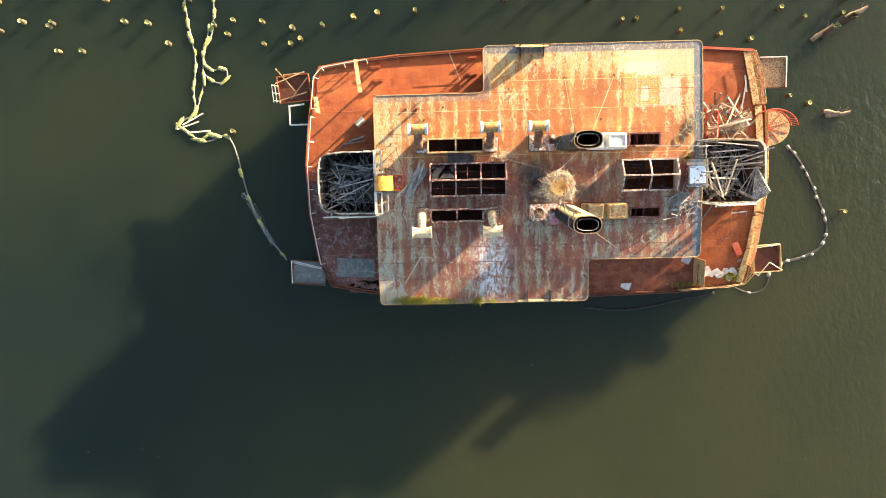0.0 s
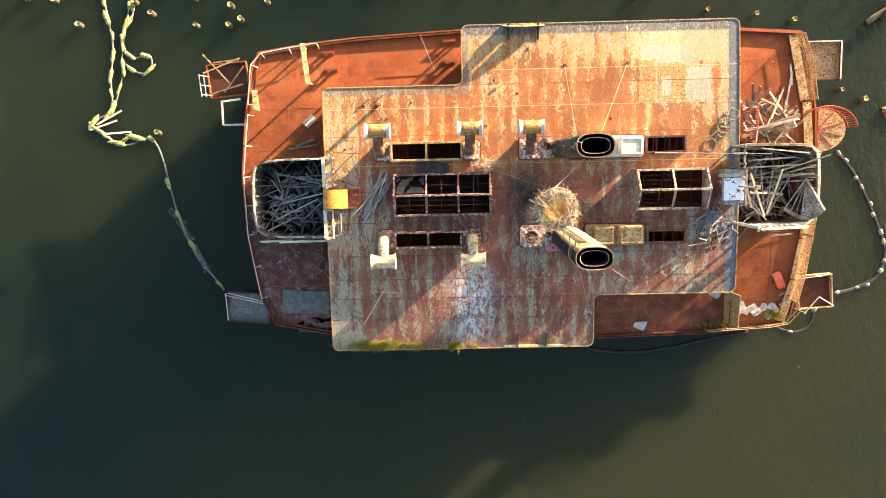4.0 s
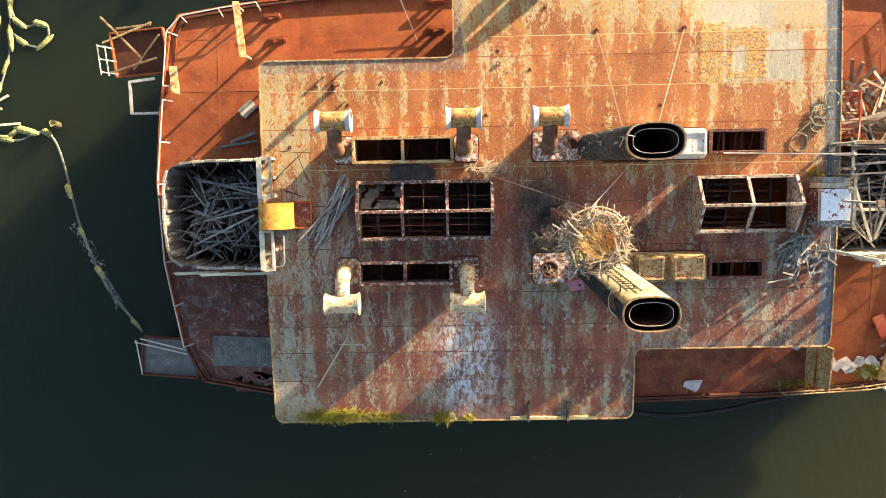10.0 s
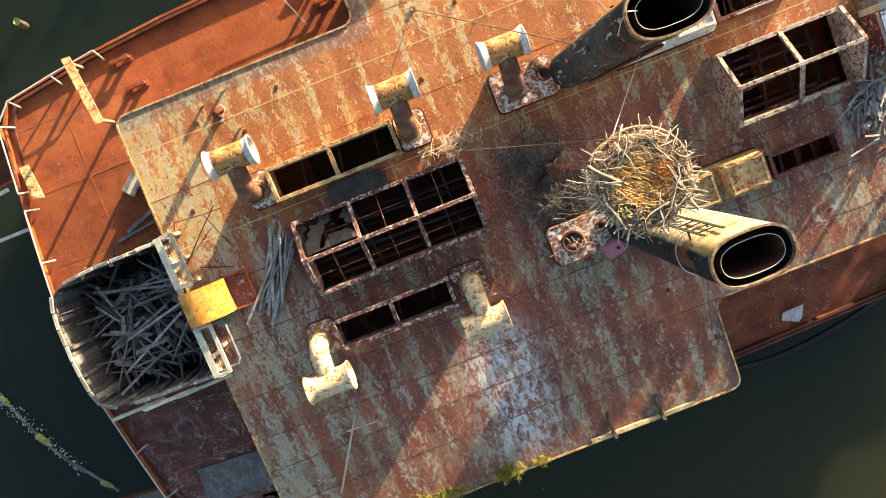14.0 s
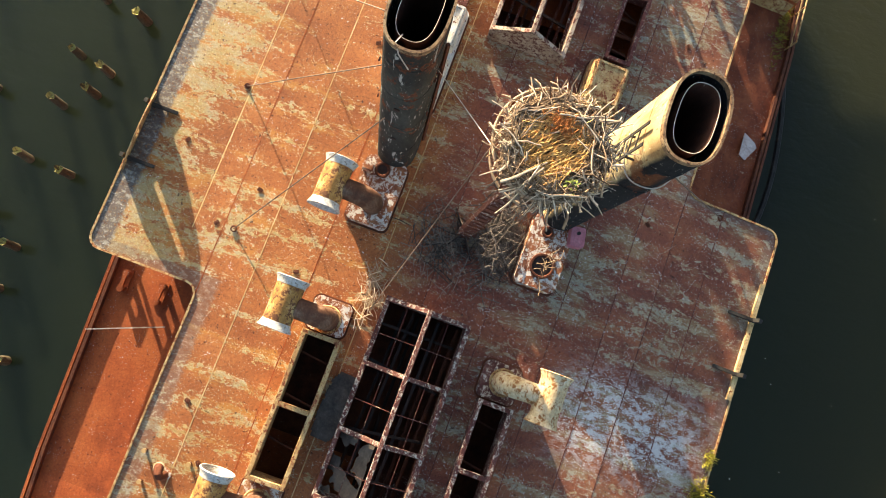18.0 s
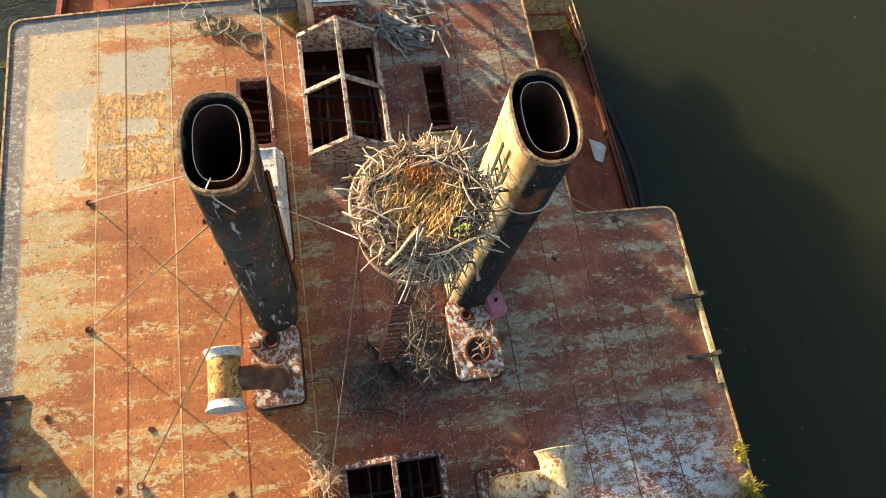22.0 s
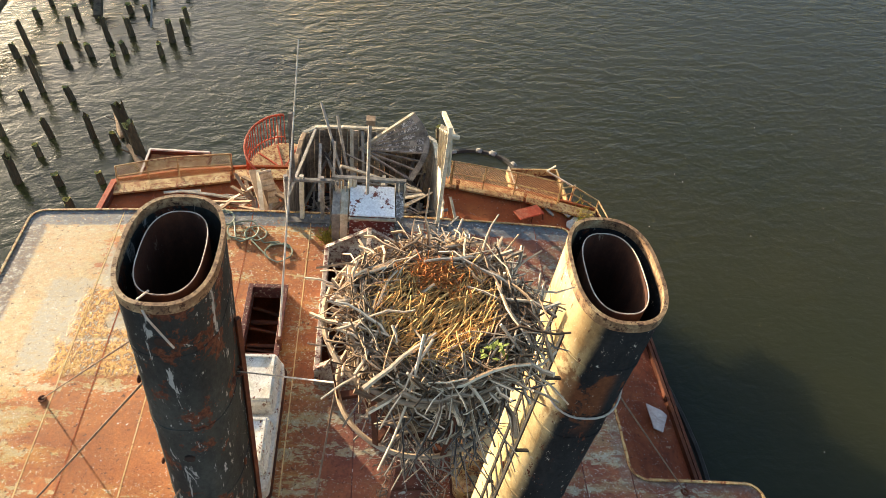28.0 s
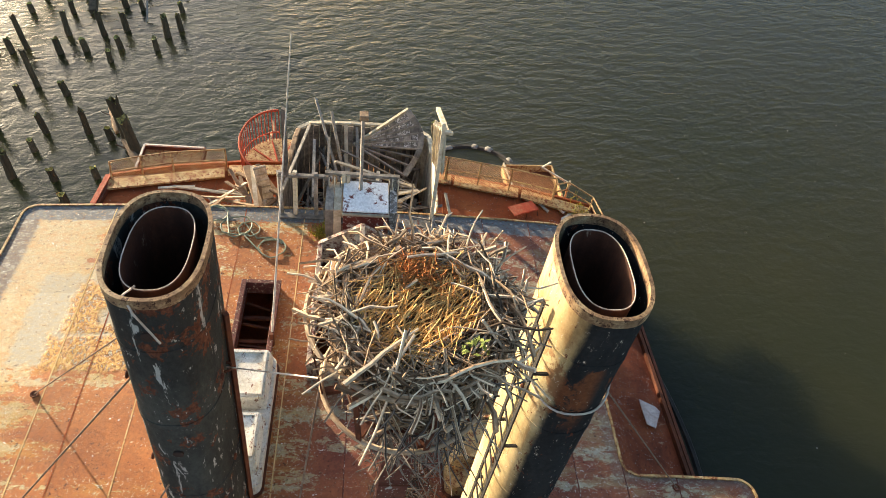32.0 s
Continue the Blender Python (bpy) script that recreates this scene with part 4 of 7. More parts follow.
bm = bmesh.new()
box(bm, 0.30, 0.22, 0.34, 0.52, 0.46, 0.62)
part("junction_box", bevelled(bm, 0.03), FLAKED, box_l)
tank = thing("fuel_can", "faded red can lying on a rusted casing", "can", 0.18, -2.42, 0.32, 10)
bm = bmesh.new()
prism(bm, rounded(0, 0, 0.44, 0.32, 0.06), 0, 0.28)
part("body", bevelled(bm, 0.02), PINK, tank)
bm = bmesh.new()
tube(bm, [(0.08, 0, 0.28), (0.08, 0, 0.33)], 0.04, 10)
part("cap", bm, RUBBER, tank)


CREAM = rusty("cream_vent_paint", (0.42, 0.22, 0.07), (0.62, 0.50, 0.29), (0.72, 0.65, 0.50), 3.0, 0.65, (0.30, 0.13, 0.04), 0.565)


def tee_vent(x, y, side, label, mat, skin, mouth):
    """A mushroom-less tee ventilator: standing pipe, elbow, cross drum with two flared mouths."""
    t = thing("tee_ventilator", label, "ventilator", x, y, crown(y), 0 if side > 0 else 180, "tee ventilators on the upper deck")
    bm = bmesh.new()
    tube(bm, [(0, 0, 0.18), (0, 0, 0.30), (0, 0.0, 0.55), (0, 0.06, 0.72), (0, 0.18, 0.84), (0, 0.34, 0.90), (0, 0.62, 0.94)], [0.27, 0.235, 0.235, 0.235, 0.235, 0.225, 0.22], 18)
    smooth(part("pipe", bm, mat, t))
    bm = bmesh.new()
    ring = [(0.27 * math.cos(2 * math.pi * i / 20), 0.27 * math.sin(2 * math.pi * i / 20), 0.20) for i in range(20)]
    tube(bm, ring, 0.04, 6, True)
    smooth(part("foot_ring", bm, RUST_PAINT, t))
    bm = bmesh.new()
    tube(bm, [(v, 0.86, 0.98) for v in (-0.40, 0, 0.40)], 0.295, 24, False, False)
    tube(bm, [(v, 0.86, 0.98) for v in (0.40, 0, -0.40)], 0.27, 24, False, False)
    drum_ = smooth(part("drum", bm, skin, t, "rust-stained cross drum"))
    for s in (-1, 1):
        bm = bmesh.new()
        xs = [0.38, 0.42, 0.46, 0.50, 0.53]
        tube(bm, [(s * v, 0.86, 0.98) for v in xs], [0.30, 0.308, 0.322, 0.342, 0.352], 24, False, False)
        tube(bm, [(s * v, 0.86, 0.98) for v in xs[::-1]], [0.27, 0.28, 0.295, 0.315, 0.335][::-1], 24, False, False)
        smooth(part("flared_mouth", bm, mouth, drum_, "chalky pale flared mouth"))
    for s in (-1, 1):
        bm = bmesh.new()
        ring = [(s * 0.53, 0.86 + 0.343 * math.cos(2 * math.pi * i / 24), 0.98 + 0.343 * math.sin(2 * math.pi * i / 24)) for i in range(24)]
        tube(bm, ring, 0.017, 6, True)
        smooth(part("mouth_rim", bm, mouth, drum_))
    return t


tee_vent(-7.30, 1.97, 1, "tee-shaped ventilator, orange rust over pale paint, dark pipe", VENT_PIPE, VENT, FLANGE)
tee_vent(-3.33, 1.99, 1, "tee-shaped ventilator with rust-stained drum and brown pipe", VENT_PIPE, VENT, FLANGE)
tee_vent(-0.69, 1.98, 1, "tee-shaped ventilator with pale flared mouths on a casing", VENT_PIPE, VENT, FLANGE)
tee_vent(-7.22, -1.97, -1, "cream tee-shaped ventilator with flared mouths", CREAM, CREAM, CREAM)
tee_vent(-3.29, -1.99, -1, "cream tee-shaped ventilator, rust stains on its drum", CREAM, CREAM, CREAM)


# ---- funnels ----
def oval(lx, ly, n=40):
    """A stadium-like outline."""
    return [(lx * math.copysign(abs(math.cos(a)) ** 0.72, math.cos(a)), ly * math.copysign(abs(math.sin(a)) ** 0.8, math.sin(a))) for a in (2 * math.pi * i / n for i in range(n))]


def oval_shell(bm, rings, thick):
    """A shell through rings of (x, y, z, half length, half width), open at both ends."""
    o, inn = [], []
    for cx, cy, z, lx, ly in rings:
        o.append([bm.verts.new((cx + x, cy + y, z)) for x, y in oval(lx, ly)])
        inn.append([bm.verts.new((cx + x, cy + y, z)) for x, y in oval(lx - thick, ly - thick)])
    n = len(o[0])
    for k in range(len(rings) - 1):
        for j in range(n):
            i = (j + 1) % n
            bm.faces.new((o[k][j], o[k][i], o[k + 1][i], o[k + 1][j]))
            bm.faces.new((inn[k][i], inn[k][j], inn[k + 1][j], inn[k + 1][i]))
    for j in range(n):
        i = (j + 1) % n
        bm.faces.new((o[-1][j], o[-1][i], inn[-1][i], inn[-1][j]))


FB, FH = 0.92, 6.47


def funnel(y0, y1, label, skin, ladder, lean):
    t = thing("funnel", label, "funnel", FB, y0, 0, 0, "twin funnels")
    dy, dx = y1 - y0, lean

    def at(z):
        return dx * z / FH, dy * z / FH

    cuts = [0.0, 1.55, 3.05, 4.55, 5.75, FH]
    for a, b in zip(cuts, cuts[1:]):
        bm = bmesh.new()
        oval_shell(bm, [(*at(a), a, 0.68, 0.43), (*at(b - 0.01), b - 0.01, 0.68, 0.43)], 0.02)
        smooth(part("shell_plate", bm, skin, t), 30)
    for z, w in ((1.55, 0.006), (3.05, 0.006), (4.55, 0.008), (5.75, 0.006), (FH - 0.06, 0.008)):
        bm = bmesh.new()
        oval_shell(bm, [(*at(z), z - 0.04, 0.68 + w, 0.43 + w), (*at(z), z + 0.04 + (0.03 if z > 6 else 0), 0.68 + w, 0.43 + w)], w + 0.03)
        smooth(part("band", bm, RIM if z > 6 else skin, t), 30)
    bm = bmesh.new()
    oval_shell(bm, [(*at(2.0), 2.0, 0.52, 0.285), (*at(FH - 0.06), FH - 0.06, 0.52, 0.285)], 0.015)
    smooth(part("inner_flue", bm, FLUE, t), 30)
    bm = bmesh.new()
    tube(bm, [(at(FH)[0] + x, at(FH)[1] + y, FH - 0.05) for x, y in oval(0.515, 0.28)], 0.0055, 6, True)
    smooth(part("flue_rim", bm, RAIL_WHITE, t))
    bm = bmesh.new()
    prism(bm, [(at(2)[0] + x, at(2)[1] + y) for x, y in oval(0.66, 0.41)], 1.95, 2.0)
    part("baffle", bm, SOOT_SHADE, t)
    # loose cable hanging over the lip
    bm = bmesh.new()
    sy = 1 if y0 > 0 else -1
    tx, ty = at(FH)
    if y0 > 0:
        tube(bm, [(tx - 0.45, ty + 0.1, FH - 0.08), (tx - 0.62, ty + 0.14, FH + 0.0), (tx - 0.73, ty + 0.05, FH - 0.1), (tx - 0.72, ty - 0.1, FH - 0.5)], 0.011, 6)
        smooth(part("hanging_cable", bm, RAIL_WHITE, t))
        for px, pz in ((-0.67, 6.02), (-0.67, 4.05), (-0.67, 2.4)):
            bm = bmesh.new()
            tube(bm, [(px + 0.03 + at(pz)[0], at(pz)[1] + 0.0, pz), (px - 0.03 + at(pz)[0], at(pz)[1] + 0.0, pz)], 0.055, 12)
            smooth(part("pipe_stub", bm, SOOT_SHADE, t))
    else:
        bm = bmesh.new()
        x0, yy = at(5.2)
        tube(bm, [(x0 + x * 1.0, yy + y * 1.0, 5.15 - 0.16 * math.sin(math.pi * i / 20)) for i, (x, y) in enumerate(oval(0.70, 0.45)[10:31])], 0.012, 6)
        smooth(part("slack_wire", bm, RAIL_WHITE, t))
    for z in (3.3, 4.9):
        for s in (-1, 1):
            x0, yy = at(z)
            bm = bmesh.new()
            tube(bm, [(x0 - 0.3 + 0.03 * math.cos(a), yy + s * 0.46, z + 0.03 * math.sin(a)) for a in (math.pi * i / 5 for i in range(10))], 0.014, 5, True)
            part("eye", bm, RUST_DARK, t)
    if ladder:
        # ladder on the inboard side
        stiles = bmesh.new()
        for k in (-0.17, 0.17):
            p, q = at(0.5), at(6.1)
            beam(stiles, (p[0] + k - 0.33, p[1] + 0.50, 0.5), (q[0] + k - 0.33, q[1] + 0.50, 6.1), 0.05, 0.018)
        steps = part("ladder", stiles, RUBBER, t, "black iron side ladder")
        for i in range(18):
            z = 0.7 + i * 0.3
            p = at(z)
            bm = bmesh.new()
            tube(bm, [(p[0] - 0.50, p[1] + 0.50, z), (p[0] - 0.16, p[1] + 0.50, z)], 0.012, 6)
            part("rung", bm, RUBBER, steps)
        for z in (1.2, 2.6, 4.0, 5.4):
            p = at(z)
            for k in (-0.17, 0.17):
                bm = bmesh.new()
                beam(bm, (p[0] + k - 0.33, p[1] + (0.40 if k > 0 else 0.22), z), (p[0] + k - 0.33, p[1] + 0.50, z), 0.03, 0.03)
                part("bracket", bm, RUBBER, steps)
    else:
        for s, dx2 in ((-1, 0.1),):
            bm = bmesh.new()
            p, q = at(0.4), at(5.4)
            beam(bm, (p[0] + dx2, p[1] + s * 0.47, 0.4), (q[0] + dx2, q[1] + s * 0.47, 5.4), 0.05, 0.05)
            part("pipe_run", bm, RUST_DARK, t)
    return t


funnel(1.93, 1.86, "tall oval funnel, sooty dark paint flaking over rust", FUNNEL_BLACK, False, 0.06)
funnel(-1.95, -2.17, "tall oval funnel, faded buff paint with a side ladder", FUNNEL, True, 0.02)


# ---- mast with nest ----
HOOP = rusty("weathered_brown_hoop", (0.22, 0.13, 0.07), (0.40, 0.28, 0.17), (0.56, 0.45, 0.32), 4.0, 0.7)
NX, NY, NZ = -0.57, -0.32, 7.62
mast = thing("mast", "rust-brown box mast with rungs carrying a nest platform", "mast", -0.55, -0.1, 0)
bm = bmesh.new()
beam(bm, (0, 0, 0), (NX + 0.55, NY + 0.1, 6.64), 0.26, 0.16, (1, 0, 0))
part("pole", bm, RUST_LOW, mast)
for i in range(20):
    z = 0.3 + 0.31 * i
    bm = bmesh.new()
    f = z / 6.4
    tube(bm, [((NX + 0.55) * f - 0.10, (NY + 0.1) * f - 0.14, z), ((NX + 0.55) * f - 0.10, (NY + 0.1) * f + 0.14, z)], 0.008, 6)
    part("rung", bm, RUST_DARK, mast)
for a in (35, 145, 215, 325):
    bm = bmesh.new()
    c, s = math.cos(radians(a)), math.sin(radians(a))
    v = [(0.07 * c, 0.07 * s, 0.40), (0.62 * c, 0.62 * s, 0.03), (0.07 * c, 0.07 * s, 0.03)]
    n = Vector((-s, c, 0)) * 0.012
    A = [bm.verts.new(Vector(p) + n) for p in v]
    B = [bm.verts.new(Vector(p) - n) for p in v]
    bm.faces.new(A)
    bm.faces.new(B[::-1])
    for i in range(3):
        bm.faces.new((A[i], B[i], B[(i + 1) % 3], A[(i + 1) % 3]))
    # Coloured black for the shade round the mast foot.
    part("gusset", bm, SOOT_SHADE, mast)
HC = (NX + 0.57, NY + 0.16)
for z, r in ((6.72, 0.60), (7.48, 0.69)):
    bm = bmesh.new()
    tube(bm, [(HC[0] + r * math.cos(2 * math.pi * i / 40), HC[1] + r * math.sin(2 * math.pi * i / 40), z) for i in range(40)], 0.019, 8, True)
    smooth(part("platform_hoop", bm, HOOP, mast, "weathered pale hoop"))
for i in range(8):
    a = 2 * math.pi * (i + 0.3) / 8
    c, s = math.cos(a), math.sin(a)
    bm = bmesh.new()
    beam(bm, (HC[0] + 0.60 * c, HC[1] + 0.60 * s, 6.70), (HC[0] + 0.69 * c, HC[1] + 0.69 * s, 7.48), 0.04, 0.012, (c, s, 0))
    part("strap", bm, RUST_DARK, mast)
for i in range(4):
    a = math.pi * i / 4 + 0.2
    c, s = 0.60 * math.cos(a), 0.60 * math.sin(a)
    bm = bmesh.new()
    beam(bm, (HC[0] - c, HC[1] - s, 6.70), (HC[0] + c, HC[1] + s, 6.70), 0.05, 0.04)
    part("platform_bar", bm, RUST_DARK, mast)
bm = bmesh.new()
prism(bm, [(HC[0] + 0.42 * math.cos(2 * math.pi * i / 24), HC[1] + 0.42 * math.sin(2 * math.pi * i / 24)) for i in range(24)], 6.62, 6.66)
part("platform", bm, RUST_DARK, mast)


def stick(bm, p, d, length, r, bend=0.15, seg=4, parts=3):
    """A slightly crooked stick about p along d."""
    d = Vector(d).normalized()
    o = Vector((random.uniform(-1, 1), random.uniform(-1, 1), random.uniform(-1, 1)))
    o = (o - d * o.dot(d)).normalized() * bend * length
    p = Vector(p)
    pts = []
    for i in range(parts + 1):
        u = i / parts - 0.5
        pts.append(p + d * length * u + o * (0.25 - u * u) + Vector([random.uniform(-1, 1) * 0.03 * length for _ in range(3)]))
    tube(bm, pts, [r * (1 - 0.45 * i / parts) for i in range(parts + 1)], seg)


CORE = twig("matted_nest_earth", (0.12, 0.065, 0.03), (0.26, 0.145, 0.065))
nest = thing("nest", "large bird nest of bleached sticks lined with straw", "nest", NX, NY, NZ - 0.02)
nest.scale = (0.95, 0.95, 0.95)
bm = bmesh.new()
prof = [(0.12, -0.88), (0.40, -0.78), (0.54, -0.45), (0.56, -0.15), (0.48, -0.07), (0.34, -0.09), (0.0, -0.09)]
rings = [[bm.verts.new((r * math.cos(2 * math.pi * j / 20) * (1 + 0.06 * math.sin(j * 2.3 + i)), r * math.sin(2 * math.pi * j / 20), z + 0.03 * math.sin(j * 1.7 + i))) for j in range(20)] for i, (r, z) in enumerate(prof[:-1])]
for ra, rb in zip(rings, rings[1:]):
    for j in range(20):
        bm.faces.new((ra[j], ra[(j + 1) % 20], rb[(j + 1) % 20], rb[j]))
bm.faces.new(rings[-1])
part("matted_core", bm, CORE, nest, "dark matted core")


def nest_spot(side):
    """A place on the nest and a way along its surface: over the rim and cup, or down the outer wall."""
    a = random.uniform(0, 2 * math.pi)
    c, s_ = math.cos(a), math.sin(a)
    if side:
        h = random.uniform(-0.72, 0.0)
        rr = 0.63 + 0.12 * h + random.uniform(-0.06, 0.04)
        v = random.gauss(0, 0.38)
        return Vector((rr * c, rr * s_, h)), Vector((-s_ * math.cos(v), c * math.cos(v), math.sin(v)))
    rr = random.triangular(0.30, 0.72, 0.60)
    z = -0.02 - 0.12 * max(0.0, 0.48 - rr) - 0.8 * max(0.0, rr - 0.58)
    v = a + math.pi / 2 + random.gauss(0, 0.95)
    return Vector((rr * c, rr * s_, z + random.uniform(-0.06, 0.05))), Vector((math.cos(v), math.sin(v), random.gauss(0, 0.10)))


random.seed(11)
bm = bmesh.new()
for i in range(1150):
    p, d = nest_spot(i % 2)
    stick(bm, p * 0.94, d, random.uniform(0.20, 0.48), random.uniform(0.004, 0.009), 0.25)
# Filler coloured dark to give the gaps between sticks their shade.
part("stick_weave", bm, WEAVE, nest, "tangled thin brown sticks", "stuff")
bm = bmesh.new()
for i in range(520):
    a, rr = random.uniform(0, 2 * math.pi), 0.42 * math.sqrt(random.random())
    v = random.gauss(2.5, 0.5)
    stick(bm, (rr * math.cos(a) - 0.03, rr * math.sin(a) + 0.05, -0.05 + 0.15 * rr * rr + random.uniform(0, 0.07)), (math.cos(v), math.sin(v), random.gauss(0, 0.12)), random.uniform(0.14, 0.40), random.uniform(0.0025, 0.0055), 0.2)
part("straw_lining", bm, STRAW, nest, "dry yellow straw lining", "stuff")
bm = bmesh.new()
for i in range(230):
    v = random.uniform(0, 6.28)
    stick(bm, (0.27 + random.gauss(0, 0.07), 0.02 + random.gauss(0, 0.11), -0.02 + random.uniform(0, 0.08)), (math.cos(v), math.sin(v), random.gauss(0, 0.3)), random.uniform(0.06, 0.16), 0.0045, 0.3)
part("moss_lining", bm, TINDER, nest, "orange dry moss clump", "stuff")
bm = bmesh.new()
for i in range(230):
    a = random.gauss(-2.6, 0.9)
    rr, z = random.uniform(0.20, 0.54), random.uniform(-1.5, -0.6)
    stick(bm, (rr * math.cos(a), rr * math.sin(a), z), (math.cos(a) * 0.35 + random.gauss(0, 0.5), math.sin(a) * 0.35 + random.gauss(0, 0.5), random.gauss(-0.5, 0.5)), random.uniform(0.3, 0.8), random.uniform(0.004, 0.010), 0.25)
part("stick_fringe", bm, DARK_TWIG, nest, "dark drooping sticks", "stuff")
for i in range(540):
    side = i % 5 > 2
    p, d = nest_spot(side)
    thick = random.random() ** 3.0
    bm = bmesh.new()
    stick(bm, p, d, random.uniform(0.28, 0.60) + 0.20 * thick, 0.0066 + 0.0135 * thick, 0.36, 6, 6)
    smooth(part("stick", bm, WEAVE if side and i % 3 or i % 7 == 0 else STICK, nest))
for i in range(44):
    a = random.uniform(2.4, 5.4)
    rr = random.uniform(0.58, 0.70)
    bm = bmesh.new()
    stick(bm, (rr * math.cos(a), rr * math.sin(a), random.uniform(-0.65, -0.05)), (math.cos(a) * 0.45 + random.gauss(0, 0.5), math.sin(a) * 0.45 + random.gauss(0, 0.5), random.gauss(-0.6, 0.45)), random.uniform(0.35, 0.75), random.uniform(0.007, 0.013), 0.3, 6, 5)
    smooth(part("stick", bm, STICK if i % 3 == 0 else DARK_TWIG, nest))
# long ends standing out of the rim
for a, l, up in ((0.10, 0.42, 1.8), (-0.55, 0.36, 1.2), (1.3, 0.5, 0.1), (2.3, 0.6, -0.2), (2.75, 0.9, -0.9), (3.4, 0.7, -0.7), (4.2, 0.8, -0.8), (5.0, 0.7, -0.1), (5.6, 0.6, 0.0), (-0.9, 0.6, 0.05)):
    bm = bmesh.new()
    stick(bm, (0.72 * math.cos(a), 0.72 * math.sin(a), -0.05 + 0.12 * up), (math.cos(a), math.sin(a), up), l, 0.012, 0.15, 6, 4)
    smooth(part("stick", bm, STICK, nest))
bm = bmesh.new()
for i in range(20):
    p = Vector((-0.42 + random.gauss(0, 0.05), -0.30 + random.gauss(0, 0.05), 0.06 + random.gauss(0, 0.03)))
    n = Vector((random.gauss(0, 1), random.gauss(0, 1), random.gauss(0.5, 1))).normalized() * 0.03
    s = n.cross(Vector((0.3, 0.5, 0.8))).normalized() * 0.016
    bm.faces.new([bm.verts.new(p), bm.verts.new(p + n + s), bm.verts.new(p + n * 2), bm.verts.new(p + n - s)])
part("green_sprout", bm, LEAF, nest, "fresh green leaves", "stuff")

# ---- guy wires, antenna ----
def cable(a, b, r, label, name="guy_wire", sag=0.0, mat=WIRE):
    a, b = Vector(a), Vector(b)
    t = thing(name, label, "cable", *b)
    bm = bmesh.new()
    n = 10 if sag else 1
    tube(bm, [(a - b) * (1 - i / n) - UP * sag * 4 * (i / n) * (1 - i / n) for i in range(n + 1)], r, 6)
    part("strand", bm, mat, t)
    bm = bmesh.new()
    tube(bm, [(0.06 * math.cos(2 * math.pi * i / 10), 0.06 * math.sin(2 * math.pi * i / 10), 0.0) for i in range(10)], 0.015, 5, True)
    part("shackle", bm, RUST_DARK, t)
    return t


for p, q in (((0.55, 2.26, 5.0), (0.9, 5.56, -0.17)), ((1.4, 2.2, 5.0), (3.66, 5.59, -0.17)), ((0.30, 2.1, 3.3), (-2.2, 4.6, -0.1)), ((0.6, -2.5, 5.0), (2.0, -5.6, -0.18)), ((1.35, -2.4, 3.2), (4.0, -4.2, -0.1))):
    cable(p, q, 0.012, "thin rusty guy wire from a funnel to the deck")
cable((NX, NY + 0.66, 6.72), (-2.9, 1.25, 0.0), 0.008, "thin pale guy wire from the mast to the deck")
cable((NX, NY + 0.66, 6.72), (0.92, 1.44, 4.7), 0.007, "pale stay between mast and funnel", "stay_wire", 0.0, RAIL_WHITE)
ant = thing("antenna", "thin grey whip antenna leaning over a hatch", "antenna", 4.72, 1.66, 0.16)
bm = bmesh.new()
tube(bm, [(0, 0, 0), (3.23, -0.21, 4.5)], [0.022, 0.009], 8)
smooth(part("whip", bm, RAIL_WHITE, ant))
bm = bmesh.new()
tube(bm, [(0, 0, -0.16), (0.04, 0, 0.14)], 0.05, 8)
smooth(part("base", bm, RUST_DARK, ant))


# ---- wheelhouse ruins ----
def along(path, step):
    """Points every step along a polyline, with the direction."""
    out, carry = [], 0.0
    for (ax, ay), (bx, by) in zip(path, path[1:]):
        l = math.hypot(bx - ax, by - ay)
        d = carry
        while d < l:
            out.append((ax + (bx - ax) * d / l, ay + (by - ay) * d / l, math.degrees(math.atan2(by - ay, bx - ax))))
            d += step
        carry = d - l
    return out


def bend(path, r=4):
    """Rounds a polyline by corner cutting."""
    for _ in range(r):
        new_path = [path[0]]
        for a, b in zip(path, path[1:]):
            new_path += [(a[0] * 0.75 + b[0] * 0.25, a[1] * 0.75 + b[1] * 0.25), (a[0] * 0.25 + b[0] * 0.75, a[1] * 0.25 + b[1] * 0.75)]
        path = new_path + [path[-1]]
    return path


def plank_mesh(l, w, h, ragged=0.0):
    bm = bmesh.new()
    n = 3
    rings = []
    for i in range(n + 1):
        x = -l / 2 + l * i / n
        k = random.uniform(-1, 1) * 0.006 * l
        rings.append([bm.verts.new((x + random.uniform(-1, 1) * ragged * (i in (0, n)), y, z + k)) for y, z in ((-w / 2, -h / 2), (w / 2, -h / 2), (w / 2, h / 2), (-w / 2, h / 2))])
    for a, b in zip(rings, rings[1:]):
        for j in range(4):
            bm.faces.new((a[j], b[j], b[(j + 1) % 4], a[(j + 1) % 4]))
    bm.faces.new(rings[0])
    bm.faces.new(rings[-1][::-1])
    me = bpy.data.meshes.new("plank")
    bm.to_mesh(me)
    bm.free()
    return me


def plank_set(mat, sizes):
    out = []
    for s in sizes:
        me = plank_mesh(*s, 0.04)
        me.materials.append(mat)
        out.append(me)
    return out


random.seed(21)
GREYS = plank_set(GREY_WOOD, [(1.9, 0.07, 0.035), (1.3, 0.08, 0.03), (2.4, 0.06, 0.05), (1.0, 0.11, 0.025), (0.7, 0.07, 0.04), (1.6, 0.045, 0.045), (0.5, 0.18, 0.02)])
